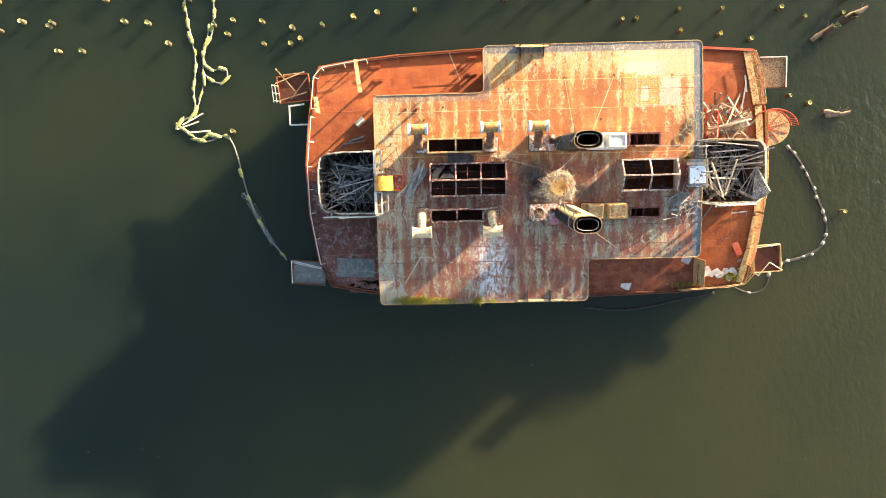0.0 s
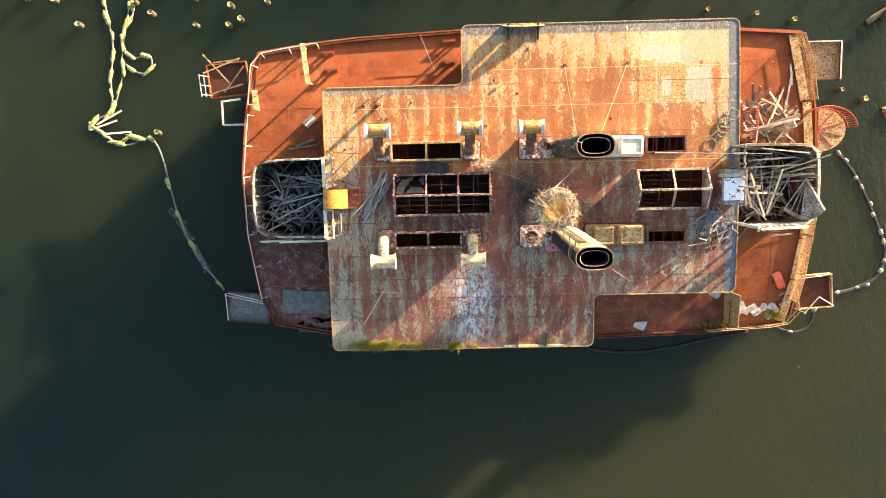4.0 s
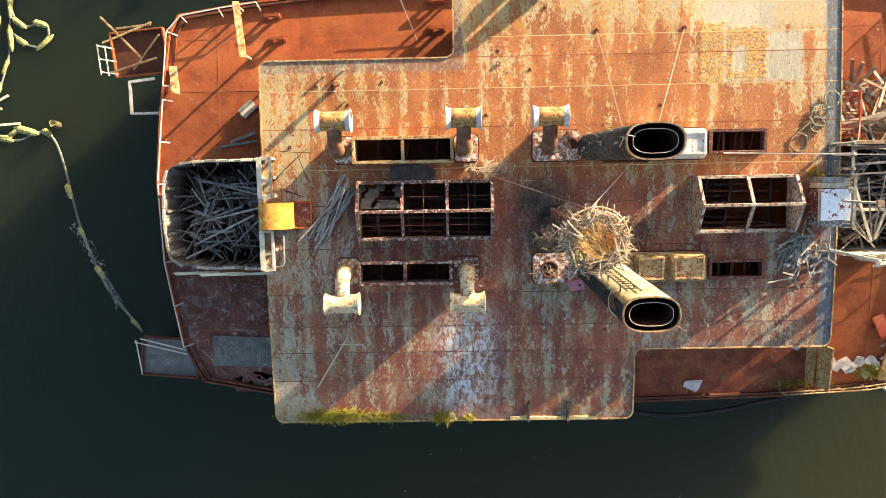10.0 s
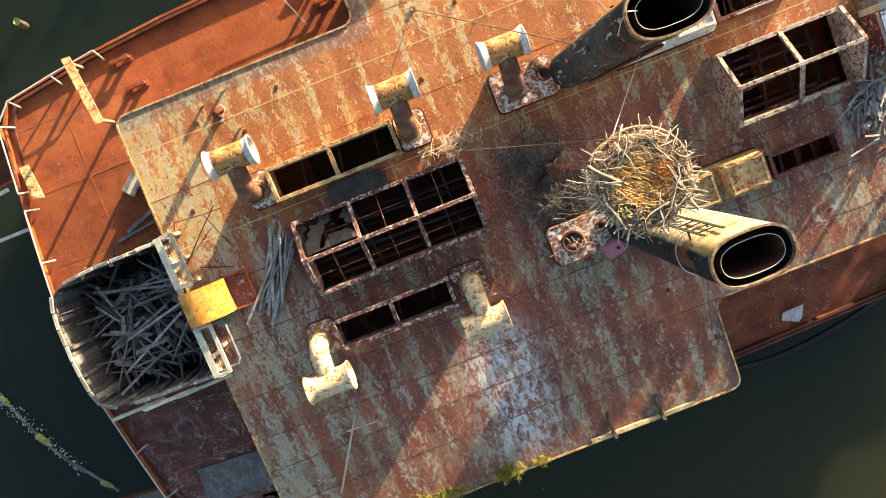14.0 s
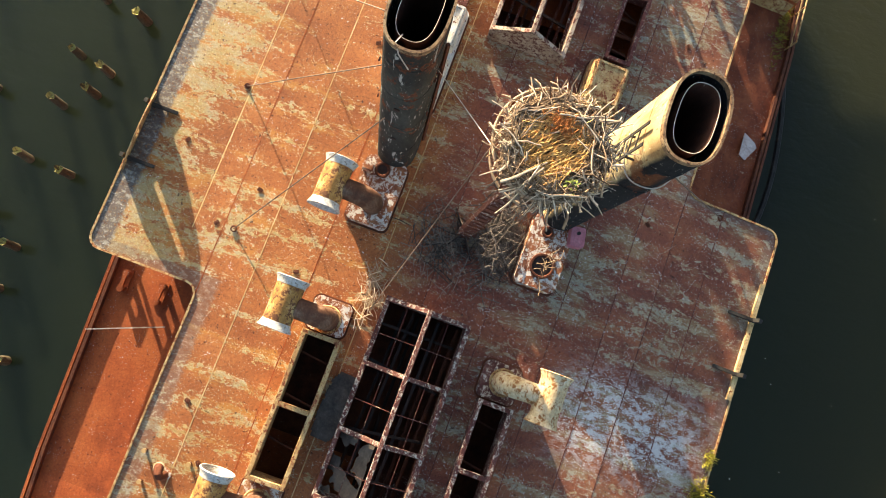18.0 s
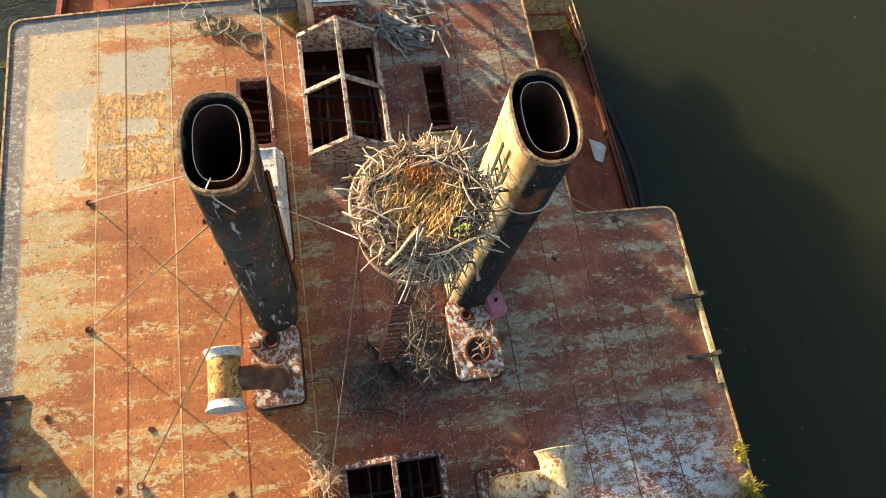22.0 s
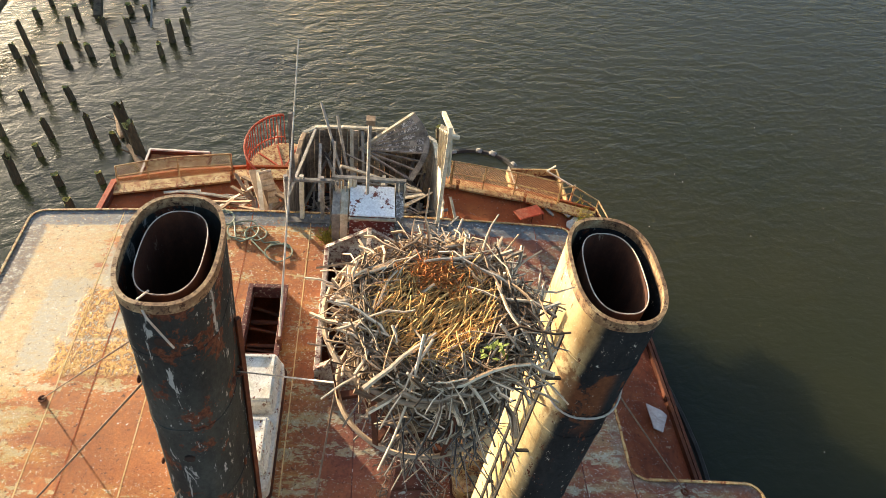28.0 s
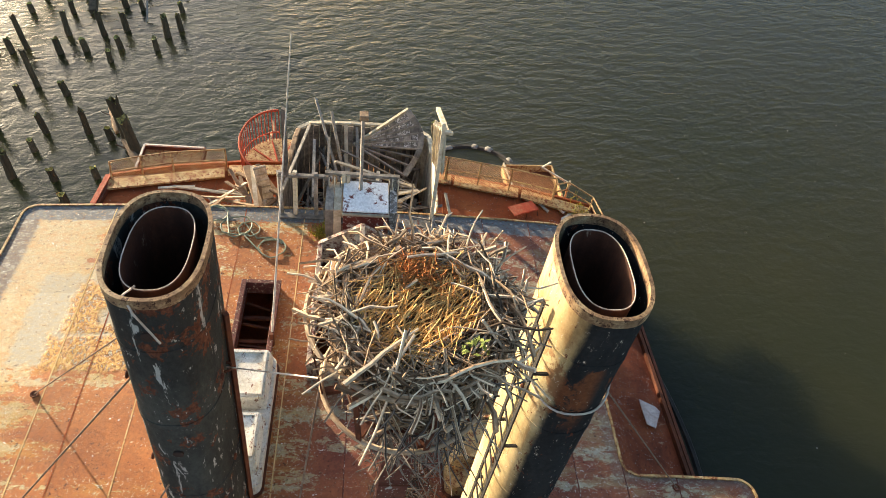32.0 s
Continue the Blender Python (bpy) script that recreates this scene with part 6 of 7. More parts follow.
ptr = platform(12.9, 5.0, 14.6, 6.82, -3.35, "square outboard platform, rusty yellow floor and grey rim", RUST_DARK, RUST_PAINT, 0.22)
bar("top_rail", (-0.8, 0.89, 0.20), (0.8, 0.89, 0.20), 0.06, 0.05, RAIL_WHITE, ptr)
bar("top_rail", (0.8, 0.89, 0.20), (0.8, -0.89, 0.20), 0.06, 0.05, RAIL_WHITE, ptr)
ptl = platform(-15.8, 4.9, -13.9, 6.45, -3.1, "rusted outboard platform with bent cream rails", RUST, RUST_DARK, 0.2, 5)
for p, q in (((-0.9, 0.3, 0.9), (0.9, 0.8, 0.9)), ((-0.4, 0.75, 0.8), (0.85, 0.75, 0.85)), ((-0.7, 1.1, 1.2), (0.1, -0.2, 0.3)), ((-0.9, -0.7, 0.7), (0.9, -0.4, 0.9)), ((-0.2, -0.6, 0.3), (0.9, 0.5, 0.35))):
    bar("bent_rail", p, q, 0.06, 0.05, RUST_PAINT, ptl)
for y in (-0.65, -0.2, 0.25):
    bar("rail_post", (-0.92, y, 0), (-1.15, y, 0.8), 0.035, 0.035, RAIL_WHITE, ptl)
bar("rail", (-1.15, -0.75, 0.8), (-1.15, 0.3, 0.8), 0.035, 0.035, RAIL_WHITE, ptl)
bar("rail", (-1.05, -0.75, 0.45), (-1.05, 0.3, 0.45), 0.035, 0.035, RAIL_WHITE, ptl)
pbl = platform(-15.5, -6.25, -13.4, -4.8, -3.2, "outboard platform covered by a dark grey sheet", RUST_DARK, GREY_SHEET, 0.22, -5)
for p, q in (((-1.0, -0.7, 0.2), (-0.95, 0.8, 0.95)), ((-1.0, 0.72, 0.95), (0.9, 0.4, 0.9)), ((-1.0, 0.74, 0.5), (0.9, 0.42, 0.55))):
    bar("bent_rail", p, q, 0.035, 0.035, RAIL_WHITE, pbl)
pbr = platform(12.85, -6.1, 14.5, -4.45, -3.3, "outboard platform with dark floor and bent cream rails", RUST_PAINT, RUST_DARK, 0.30, 4)
for p, q in (((-0.9, -0.9, 0.9), (-0.2, -0.1, 1.0)), ((-0.2, -0.1, 1.0), (0.8, -0.75, 0.4)), ((-0.9, 0.75, 0.45), (0.8, 0.82, 0.35)), ((-0.3, 0.95, 0.9), (0.3, 0.75, 0.3)), ((-0.85, -0.85, 0.3), (-0.85, -0.85, 1.0))):
    bar("bent_rail", p, q, 0.045, 0.045, PALE_WOOD, pbr)
ufr = thing("boat_boom", "white painted U-shaped steel frame hung outboard", "frame", -14.5, 4.0, -2.65)
for p, q in (((-0.6, 0.6, 0), (-0.6, -0.5, 0)), ((-0.6, -0.5, 0), (0.75, -0.5, 0.05)), ((-0.65, 0.6, 0), (0.3, 0.7, 0.05))):
    bar("arm", p, q, 0.09, 0.09, RAIL_WHITE, ufr)

# curved red stair landing
stair = thing("stair_landing", "round cream and rust stair landing with barred red railing", "stair", 13.3, 2.6, -2.65)
bm = bmesh.new()
prism(bm, [(1.15 * math.cos(a) * 1.15, 1.05 * math.sin(a)) for a in (2 * math.pi * i / 32 for i in range(32))], -0.08, 0.0)
part("landing", bm, RUST_PAINT, stair)
for i in range(6):
    a = math.pi * (i / 5 - 0.5)
    bar("tread_edge", (0, 0, 0.015), (1.2 * math.cos(a), 1.0 * math.sin(a), 0.015), 0.04, 0.03, RAIL_RED, stair)
tops = []
for i in range(25):
    a = radians(5 + 140 * i / 24)
    x, y = 1.28 * math.cos(a), 1.02 * math.sin(a)
    h = 1.05 - 0.25 * (i / 24) ** 2
    tops.append((x * 1.02, y * 1.02, h))
    bm = bmesh.new()
    tube(bm, [(x, y, -0.05), tops[-1]], 0.014, 5)
    part("baluster", bm, RAIL_RED, stair)
bm = bmesh.new()
tube(bm, tops, 0.035, 6)
smooth(part("handrail", bm, RAIL_RED, stair))
bm = bmesh.new()
tube(bm, [(x, y, 0.25) for x, y, z in tops], 0.02, 6)
smooth(part("lower_rail", bm, RAIL_RED, stair))
grille = thing("grille", "red painted slatted grille leaning on the deck", "grille", 9.62, 2.9, LOW + 0.8)
for i in range(15):
    bar("slat", (-0.35, -0.75 + i * 0.105, 0.0), (0.35, -0.75 + i * 0.105, 0.12), 0.03, 0.04, RAIL_RED, grille)
for x in (-0.33, 0.33):
    bar("frame_bar", (x, -0.8, 0.02 + 0.17 * (x > 0) - 0.03), (x, 0.8, 0.02 + 0.17 * (x > 0) - 0.03), 0.05, 0.05, RAIL_RED, grille)
ramp_b = thing("slatted_plank", "cream slatted plank leaning from the stair to the deck", "plank", 11.0, 2.55, LOW)
bar("board", (0.0, 0.0, 0.08), (0.62, 0.33, 1.05), 0.34, 0.05, PALE_WOOD, ramp_b)
for i in range(7):
    v = Vector((0, 0, 0.12)).lerp(Vector((0.62, 0.33, 1.09)), (i + 0.5) / 7)
    bar("cleat", v + Vector((-0.08, 0.15, 0)), v + Vector((0.08, -0.15, 0)), 0.04, 0.03, PALE_WOOD, ramp_b)
for x, y in ((-0.3, -0.7), (-0.3, 0.7), (0.3, -0.7), (0.3, 0.7)):
    bar("leg", (x, y, -0.86), (x, y, 0.05), 0.05, 0.05, RAIL_RED, grille)
tangle = thing("broken_boards", "tangle of broken pale boards on the rusty deck", "debris", 10.4, 3.1, LOW - 0.05)
random.seed(31)
debris(tangle, 70, lambda: (random.uniform(-1.3, 1.3), random.uniform(-0.8, 0.9)), 0.06, 0.6, [PALES, BROWNS, SLATS, BROWNS], 0.35)
same("plank", BROWNS[2], tangle, aim((-1.2, -0.8, 0.7), (1.7, 0.2, 0.75)) @ Matrix.Diagonal((1.3, 1.9, 2.2, 1)))
same("plank", PALES[2], tangle, aim((-1.0, -0.5, 0.75), (1.5, 0.0, 0.9)) @ Matrix.Diagonal((1.2, 1.4, 1.2, 1)))

# ---- loose things on the decks ----
bench = thing("gangway_board", "broad cream board leaning from the railing to the deck", "board", -10.9, 6.1, LOW + crown(6.1))
bm = bmesh.new()
hexa(bm, [(-0.16, 1.0, 0.80), (0.06, 1.0, 0.76), (0.30, -0.9, 1.00), (0.08, -0.9, 1.04), (-0.16, 1.0, 0.85), (0.06, 1.0, 0.81), (0.30, -0.9, 1.05), (0.08, -0.9, 1.09)])
part("board", bm, RUST_PAINT, bench)
bar("cleat", (-0.11, 0.6, 0.82), (0.14, 0.6, 0.78), 0.06, 0.05, BROWN_WOOD, bench)
for x, y, z in ((-0.03, 0.85, 0.8), (0.18, -0.8, 0.98)):
    bar("prop", (x, y, 0.0), (x, y, z), 0.07, 0.07, BROWN_WOOD, bench)
b2 = thing("gangway_board", "short cream board leaning on the end railing", "board", -13.45, 4.6, LOW + crown(4.6))
bm = bmesh.new()
hexa(bm, [(-0.05, -0.45, 0.22), (0.25, -0.5, 0.2), (0.1, 0.5, 0.0), (-0.15, 0.5, 0.02), (-0.05, -0.45, 0.27), (0.25, -0.5, 0.25), (0.1, 0.5, 0.05), (-0.15, 0.5, 0.07)])
part("board", bm, RUST_PAINT, b2)
for x, y, rz in ((-4.15, 7.15, 2), (-4.15, 6.2, 0), (-9.75, 5.95, 5), (-9.9, 6.75, 4)):
    t = thing("mooring_bitt", "low rusted mooring bitt on the lower deck", "bitt", x, y, LOW + crown(y), rz, "mooring bitts")
    bm = bmesh.new()
    box(bm, -0.30, -0.10, 0.0, 0.30, 0.10, 0.05)
    part("base", bm, RUST, t)
    for s in (-0.2, 0.2):
        bm = bmesh.new()
        tube(bm, [(s, 0, 0.05), (s, 0, 0.24), (s, 0, 0.26)], [0.07, 0.07, 0.085], 10)
        smooth(part("post", bm, RUST, t))
    bar("cross_bar", (-0.27, 0, 0.22), (0.27, 0, 0.22), 0.09, 0.09, RUST, t)
rod = thing("fallen_rod", "thin pale rod fallen across the orange deck", "rod", -4.9, 6.4, LOW + crown(6.4) + 0.2)
bar("rod", (-0.6, 1.0, 0.25), (0.05, -0.6, -0.1), 0.03, 0.03, RAIL_WHITE, rod)
mat_ = thing("floor_sheet", "grey felt sheet lying on the rusted deck", "sheet", -11.47, -5.2, LOW + crown(5.2) + 0.02, -3)
bm = bmesh.new()
sheet(bm, lines(-1.13, 1.13, 0.25), lines(-0.57, 0.57, 0.25), lambda x, y: True, 0.02, 0.015, lambda x, y: 0.055 * y + 0.008 * math.sin(5 * x))
part("felt", bm, GREY_SHEET, mat_)
crate = thing("broken_crate", "small pale broken crate on the orange deck", "crate", -10.85, 3.55, LOW + crown(3.5), 40)
for i in range(3):
    bar("slat", (-0.3, -0.13 + 0.13 * i, 0.16), (0.3, -0.13 + 0.13 * i, 0.16), 0.11, 0.03, PALE_WOOD if i else GREY_WOOD, crate)
for x in (-0.25, 0.25):
    bar("side", (x, -0.2, 0.07), (x, 0.2, 0.07), 0.04, 0.14, GREY_WOOD, crate)
fl = thing("floor_boards", "grey boards lying on the orange deck", "board", -11.25, 2.35, LOW + crown(2.6) + 0.03, 8)
same("plank", GREYS[1], fl, pose(0, 0, 0.02, 0, 0, 0))
same("plank", GREYS[3], fl, pose(0.2, 0.2, 0.03, 0, 0, 12))
scrap = thing("bent_frame", "bent steel window frame lying on the deck", "frame", -10.6, -3.0, LOW + crown(3.0) + 0.04)
for p, q in (((-1.0, 0.4, 0.05), (-0.1, 0.2, 0.05)), ((-0.1, 0.2, 0.05), (-0.05, -0.9, 0.05)), ((-0.05, -0.9, 0.05), (0.6, -0.95, 0.05)), ((0.0, 0.7, 0.1), (0.3, -0.6, 0.25)), ((0.3, -0.6, 0.25), (0.6, -0.4, 0.3))):
    bar("bar", p, q, 0.035, 0.035, RED_FRAME, scrap)
stack = thing("plank_stack", "loose stack of grey planks on the upper deck", "planks", -7.65, -0.05, crown(0) + 0.01, 58)
random.seed(41)
for i in range(16):
    same("plank", GREYS[random.choice((0, 2, 0, 5))], stack, pose(random.uniform(-0.3, 0.35), random.uniform(-0.28, 0.22), 0.03 + 0.016 * i, random.uniform(-15, 15), random.uniform(-2, 2), random.gauss(0, 8)))
chips = thing("splintered_boards", "scattered heap of grey splintered boards on the upper deck", "debris", 7.3, -1.5, crown(1.5) + 0.0)
for i in range(80):
    x, y = random.gauss(0, 0.42), random.gauss(0, 0.36)
    me = random.choice((GREYS[3], GREYS[4], GREYS[6], GREYS[1], GREYS[5]))
    same("plank", me, chips, pose(x, y, 0.03 + random.uniform(0, 0.16), random.uniform(-20, 20), random.gauss(0, 8), random.gauss(40, 40)) @ Matrix.Diagonal((0.55, 0.7, 0.8, 1)))


def twigs(name, label, x, y, n, rx, ry, mat, up=0.18, ln=(0.25, 0.7), seed=1):
    random.seed(seed)
    t = thing(name, label, "twigs", x, y, crown(y))
    bm = bmesh.new()
    for i in range(n):
        a = random.uniform(0, 6.3)
        stick(bm, (random.gauss(0, rx), random.gauss(0, ry), abs(random.gauss(0.03, up * 0.5)) + 0.01), (math.cos(a), math.sin(a), random.gauss(0, 0.12)), random.uniform(*ln), random.uniform(0.006, 0.012), 0.3, 4, 4)
    part("twig_litter", bm, mat, t, "", "stuff")
    return t


twigs("fallen_twigs", "litter of fallen twigs under the nest mast", -0.40, -0.92, 480, 0.46, 0.22, DARK_TWIG, 0.25, (0.35, 0.85), seed=2)
twigs("fallen_twigs", "dark twigs heaped round the mast foot", -0.95, 0.2, 190, 0.34, 0.32, DARK_TWIG, 0.2, (0.4, 1.0), seed=3)
twigs("fallen_twigs", "litter of fallen twigs beside a casing", 1.7, -0.75, 260, 0.8, 0.25, DARK_TWIG, 0.12, seed=4)
twigs("fallen_twigs", "dry twigs caught between skylight and vent", -2.5, 1.35, 90, 0.3, 0.12, STICK, 0.15, (0.2, 0.5), seed=5)
twigs("fallen_twigs", "sticks fallen on a rusted casing", -0.6, -1.95, 45, 0.25, 0.2, WEAVE, 0.8, (0.2, 0.5), seed=6)
hose = thing("hose", "faded green hose lying in loose loops", "hose", 7.7, 2.5, crown(2.5) + 0.03)
pts = []
for cx, cy, r, a0, a1 in ((-0.42, -0.55, 0.26, -60, 500), (0.12, 0.0, 0.21, 160, -330), (0.20, 0.28, 0.30, 250, -200), (0.55, 0.78, 0.24, -100, 400)):
    n = int(abs(a1 - a0) / 20)
    for i in range(n + 1):
        a = radians(a0 + (a1 - a0) * i / n)
        k = 1.0 + 0.12 * math.sin(i * 0.9 + cx * 7)
        pts.append((cx + r * k * math.cos(a), cy + 1.1 * r * math.sin(a), 0.012 * (len(pts) % 3)))
bm = bmesh.new()
tube(bm, pts, 0.017, 6)
smooth(part("coil", bm, HOSE, hose))
bm = bmesh.new()
tube(bm, [(-0.28, -0.75, 0.0), (-0.1, -0.5, 0.0), (-0.15, -0.2, 0.0), (0.05, -0.05, 0.0)], 0.017, 6)
smooth(part("tail", bm, HOSE, hose))
prod = thing("broken_pole", "pale wooden pole with a crosspiece lying on the deck", "pole", -7.7, -4.9, crown(4.9) + 0.05)
bar("shaft", (-0.62, -0.95, 0.0), (0.5, 0.85, 0.12), 0.05, 0.05, PALE_WOOD, prod)
bar("crosspiece", (0.15, 0.55, 0.12), (1.0, 0.52, 0.14), 0.035, 0.03, PALE_WOOD, prod)
bar("stub", (0.45, 0.6, 0.1), (0.6, 1.25, 0.06), 0.04, 0.03, GREY_WOOD, prod)
tar = thing("tar_sheet", "torn black sheet between the skylights", "sheet", -5.0, 1.2, crown(1.2) + 0.05, -4)
bm = bmesh.new()
sheet(bm, lines(-0.7, 0.75, 0.035), lines(-0.28, 0.28, 0.035), lambda x, y: abs(y) < 0.28 - 0.12 * abs(x) ** 2 + 0.08 * noise.noise((x * 5, y * 4, 2)), 0.03, 0.01, lambda x, y: 0.05 * noise.noise((x * 3, y * 3, 0)))
part("felt", bm, PANE, tar)
goose = thing("gooseneck_vent", "stubby rusted gooseneck vent with a pale hooded mouth", "ventilator", -7.42, 3.95, crown(3.95), 30)
bm = bmesh.new()
tube(bm, [(0, 0, 0), (0, 0, 0.30), (0.02, 0, 0.38), (0.09, 0, 0.43), (0.16, 0, 0.40), (0.18, 0, 0.33)], [0.075, 0.075, 0.08, 0.085, 0.09, 0.105], 12)
smooth(part("neck", bm, RUST_DARK, goose))
bm = bmesh.new()
tube(bm, [(0.18 + 0.105 * math.cos(2 * math.pi * i / 16), 0.105 * math.sin(2 * math.pi * i / 16), 0.33) for i in range(16)], 0.016, 6, True)
smooth(part("mouth_rim", bm, CREAM, goose))
bm = bmesh.new()
tube(bm, [(0, 0, 0), (0, 0, 0.02)], 0.13, 14)
part("base_flange", bm, FLAKED, goose)
for x, y in ((-7.70, 4.35), (-7.05, 3.55), (-7.1, 4.5)):
    t = thing("bolt_stub", "short rusted pipe stub standing on the deck", "pipe stub", x, y, crown(y), 0, "pipe stubs")
    bm = bmesh.new()
    tube(bm, [(0, 0, 0), (0, 0, 0.13)], 0.035, 8)
    part("stub", bm, RUST_DARK, t)
    bm = bmesh.new()
    tube(bm, [(0, 0, 0.13), (0, 0, 0.16)], 0.05, 8)
    part("cap", bm, RUST_PAINT, t)
aerial = thing("fallen_aerial", "bent thin iron rods of a fallen aerial on the deck", "rods", -8.8, 1.6, crown(1.6))
for pts in (((-0.72, 0.07, 0.02), (-0.54, 0.40, 0.28), (0.19, 0.33, 0.30), (0.60, 0.33, 0.05)), ((0.19, 0.33, 0.30), (0.43, -0.56, 0.02)), ((-0.70, -0.6, 0.02), (-0.1, -0.05, 0.12), (0.5, 0.45, 0.22)), ((-0.48, -0.8, 0.02), (0.3, -1.09, 0.04))):
    bm = bmesh.new()
    tube(bm, pts, 0.013, 6)
    smooth(part("rod", bm, RUST_DARK, aerial))
# small bolts, ring plates and stubs on the deck
for i, (x, y) in enumerate(((-8.0, 4.0), (-7.0, 3.4), (-5.9, 4.1), (-2.6, 3.0), (-2.2, 5.0), (0.9, 5.56), (3.66, 5.59), (-1.2, 4.4), (2.9, 3.2), (-0.7, 6.3), (5.6, -3.6), (1.2, -4.0), (-8.9, 2.1))):
    t = thing("eye_plate", "small rusted eye plate on the deck", "eye plate", x, y, crown(y), i * 37, "eye plates on the upper deck")
    bm = bmesh.new()
    prism(bm, rounded(0, 0, 0.12, 0.09, 0.02), 0.0, 0.012)
    part("plate", bm, RUST_DARK, t)
    bm = bmesh.new()
    tube(bm, [(0.03 * math.cos(a), 0, 0.03 + 0.03 * math.sin(a)) for a in (2 * math.pi * k / 10 for k in range(10))], 0.008, 5, True)
    part("ring", bm, RUST_DARK, t)
# davit stubs at both rims
for x, y, s in ((-1.55, 7.1, 1), (-0.25, 7.1, 1), (-1.3, -6.8, -1), (0.0, -6.8, -1)):
    t = thing("davit_stub", "black iron davit stub at the deck's rim", "davit", x, y, crown(y), 0, "davit stubs")
    bar("arm", (0, 0.25 * s, 0.12), (0.02, -0.35 * s, 0.02), 0.07, 0.10, RUBBER, t)
    bar("heel", (0, 0.2 * s, 0), (0, 0.28 * s, 0.35), 0.09, 0.09, RUBBER, t)
screen = thing("rail_screen", "rusted steel screen with a slot, leaning inboard at the deck's rim", "screen", -0.9, 7.38, crown(7.4) - 0.02)
LX, HH, TI = 0.92, 0.68, 0.30


def screen_bay(x0, x1, lo, hi):
    """One upright strip of the screen, cut to its round top, between two fractions of the height."""
    bm = bmesh.new()
    v = []
    for side in (-0.012, 0.012):
        for x, f in ((x0, lo), (x1, lo), (x1, hi), (x0, hi)):
            z = HH * f * (1 - 0.55 * abs(x / LX) ** 2.4)
            v.append((x, -z * TI + side, z))
    hexa(bm, v)
    part("plate", bm, RUST_PAINT, screen)


for i in range(10):
    x0, x1 = -LX + 2 * LX * i / 10, -LX + 2 * LX * (i + 1) / 10
    if i == 4:
        screen_bay(x0, x1, 0.0, 0.24)
        screen_bay(x0, x1, 0.82, 1.0)
    else:
        screen_bay(x0, x1, 0.0, 1.0)
cap = thing("rim_timber", "broken cream timber along the deck's low rim", "timber", 0.0, -7.02, crown(7.0))
bar("timber", (-1.9, 0, 0.05), (0.9, -0.02, 0.05), 0.10, 0.08, SEAM, cap)

# weeds along the low rim and in corners
def weeds(x, y, z, n, rx, ry, h, mat, label, seed):
    random.seed(seed)
    t = thing("weeds", label, "plants", x, y, z)
    bm = bmesh.new()
    for i in range(n):
        p = Vector((random.gauss(0, rx), random.gauss(0, ry), 0))
        for k in range(3):
            d = Vector((random.gauss(0, 0.5), random.gauss(0, 0.5), 1)).normalized() * random.uniform(0.4, 1.0) * h
            s = d.cross(Vector((random.gauss(0, 1), random.gauss(0, 1), 0.2))).normalized() * 0.008
            bm.faces.new([bm.verts.new(p - s), bm.verts.new(p + s), bm.verts.new(p + d + s * 0.7), bm.verts.new(p + d * 1.15), bm.verts.new(p + d - s * 0.7)])
    part("leaves", bm, mat, t, "", "stuff")
    return t


weeds(-7.8, -6.88, crown(6.9), 1100, 0.60, 0.11, 0.15, MOSS, "low yellow-green weeds growing along the deck's rim", 1)
weeds(-6.0, -6.95, crown(6.9), 300, 0.40, 0.09, 0.12, MOSS, "thin weeds growing along the deck's rim", 2)
weeds(-4.2, -7.0, crown(7.0), 240, 0.18, 0.10, 0.16, MOSS, "clump of yellow weeds at the deck's rim", 3)
weeds(-3.3, -7.0, crown(7.0), 70, 0.1, 0.05, 0.15, MOSS, "small clump of weeds at the deck's rim", 4)
weeds(11.5, -6.25, LOW + crown(6.2), 380, 0.34, 0.14, 0.22, MOSS, "yellow weeds growing among pale rubble", 5)
weeds(9.0, -6.7, LOW + crown(6.7), 220, 0.75, 0.10, 0.14, MOSS, "weeds and rust crumbs along the deck edge", 6)
weeds(7.75, 0.95, crown(1.0), 60, 0.12, 0.10, 0.20, MOSS, "weeds growing by the wheelhouse wall", 7)

# pale rubble, chair, loose sheets on the eastern deck
random.seed(51)
for i in range(15):
    x, y = 9.4 + i * 0.17 + random.uniform(-0.1, 0.1), -6.1 + random.uniform(-0.35, 0.35)
    t = thing("plaster_fragment", "pale broken plaster fragment on the rusty deck", "rubble", x, y, LOW + crown(y), random.uniform(0, 360), "plaster fragments")
    n, r = random.choice((4, 5, 6)), random.uniform(0.18, 0.40)
    bm = bmesh.new()
    prism(bm, [(r * random.uniform(0.7, 1.1) * math.cos(2 * math.pi * k / n), r * random.uniform(0.6, 1.0) * math.sin(2 * math.pi * k / n)) for k in range(n)], 0.0, random.uniform(0.03, 0.10))
    o = part("slab", bm, CHALK, t)
    o.matrix_basis = pose(0, 0, 0.02, random.uniform(-14, 14), random.uniform(-14, 14), 0)
for x, y, s, lab in ((4.95, -6.66, 0.36, "pale torn sheet lying on the low side deck"), (8.55, -5.15, 0.33, "grey torn sheet by the upper deck's rim")):
    t = thing("torn_sheet", lab, "sheet", x, y, LOW + crown(y) + 0.03, 25)
    bm = bmesh.new()
    prism(bm, [(-s, s * 0.25), (-s * 0.15, -s * 0.95), (s * 0.25, -s * 0.8), (s * 1.05, s * 0.1), (s * 0.45, s * 0.35), (-s * 0.55, s * 0.75)], 0, 0.02)
    o = part("sheet", bm, FADED, t)
    o.matrix_basis = pose(0, 0, 0.1, 14, -10, 0)
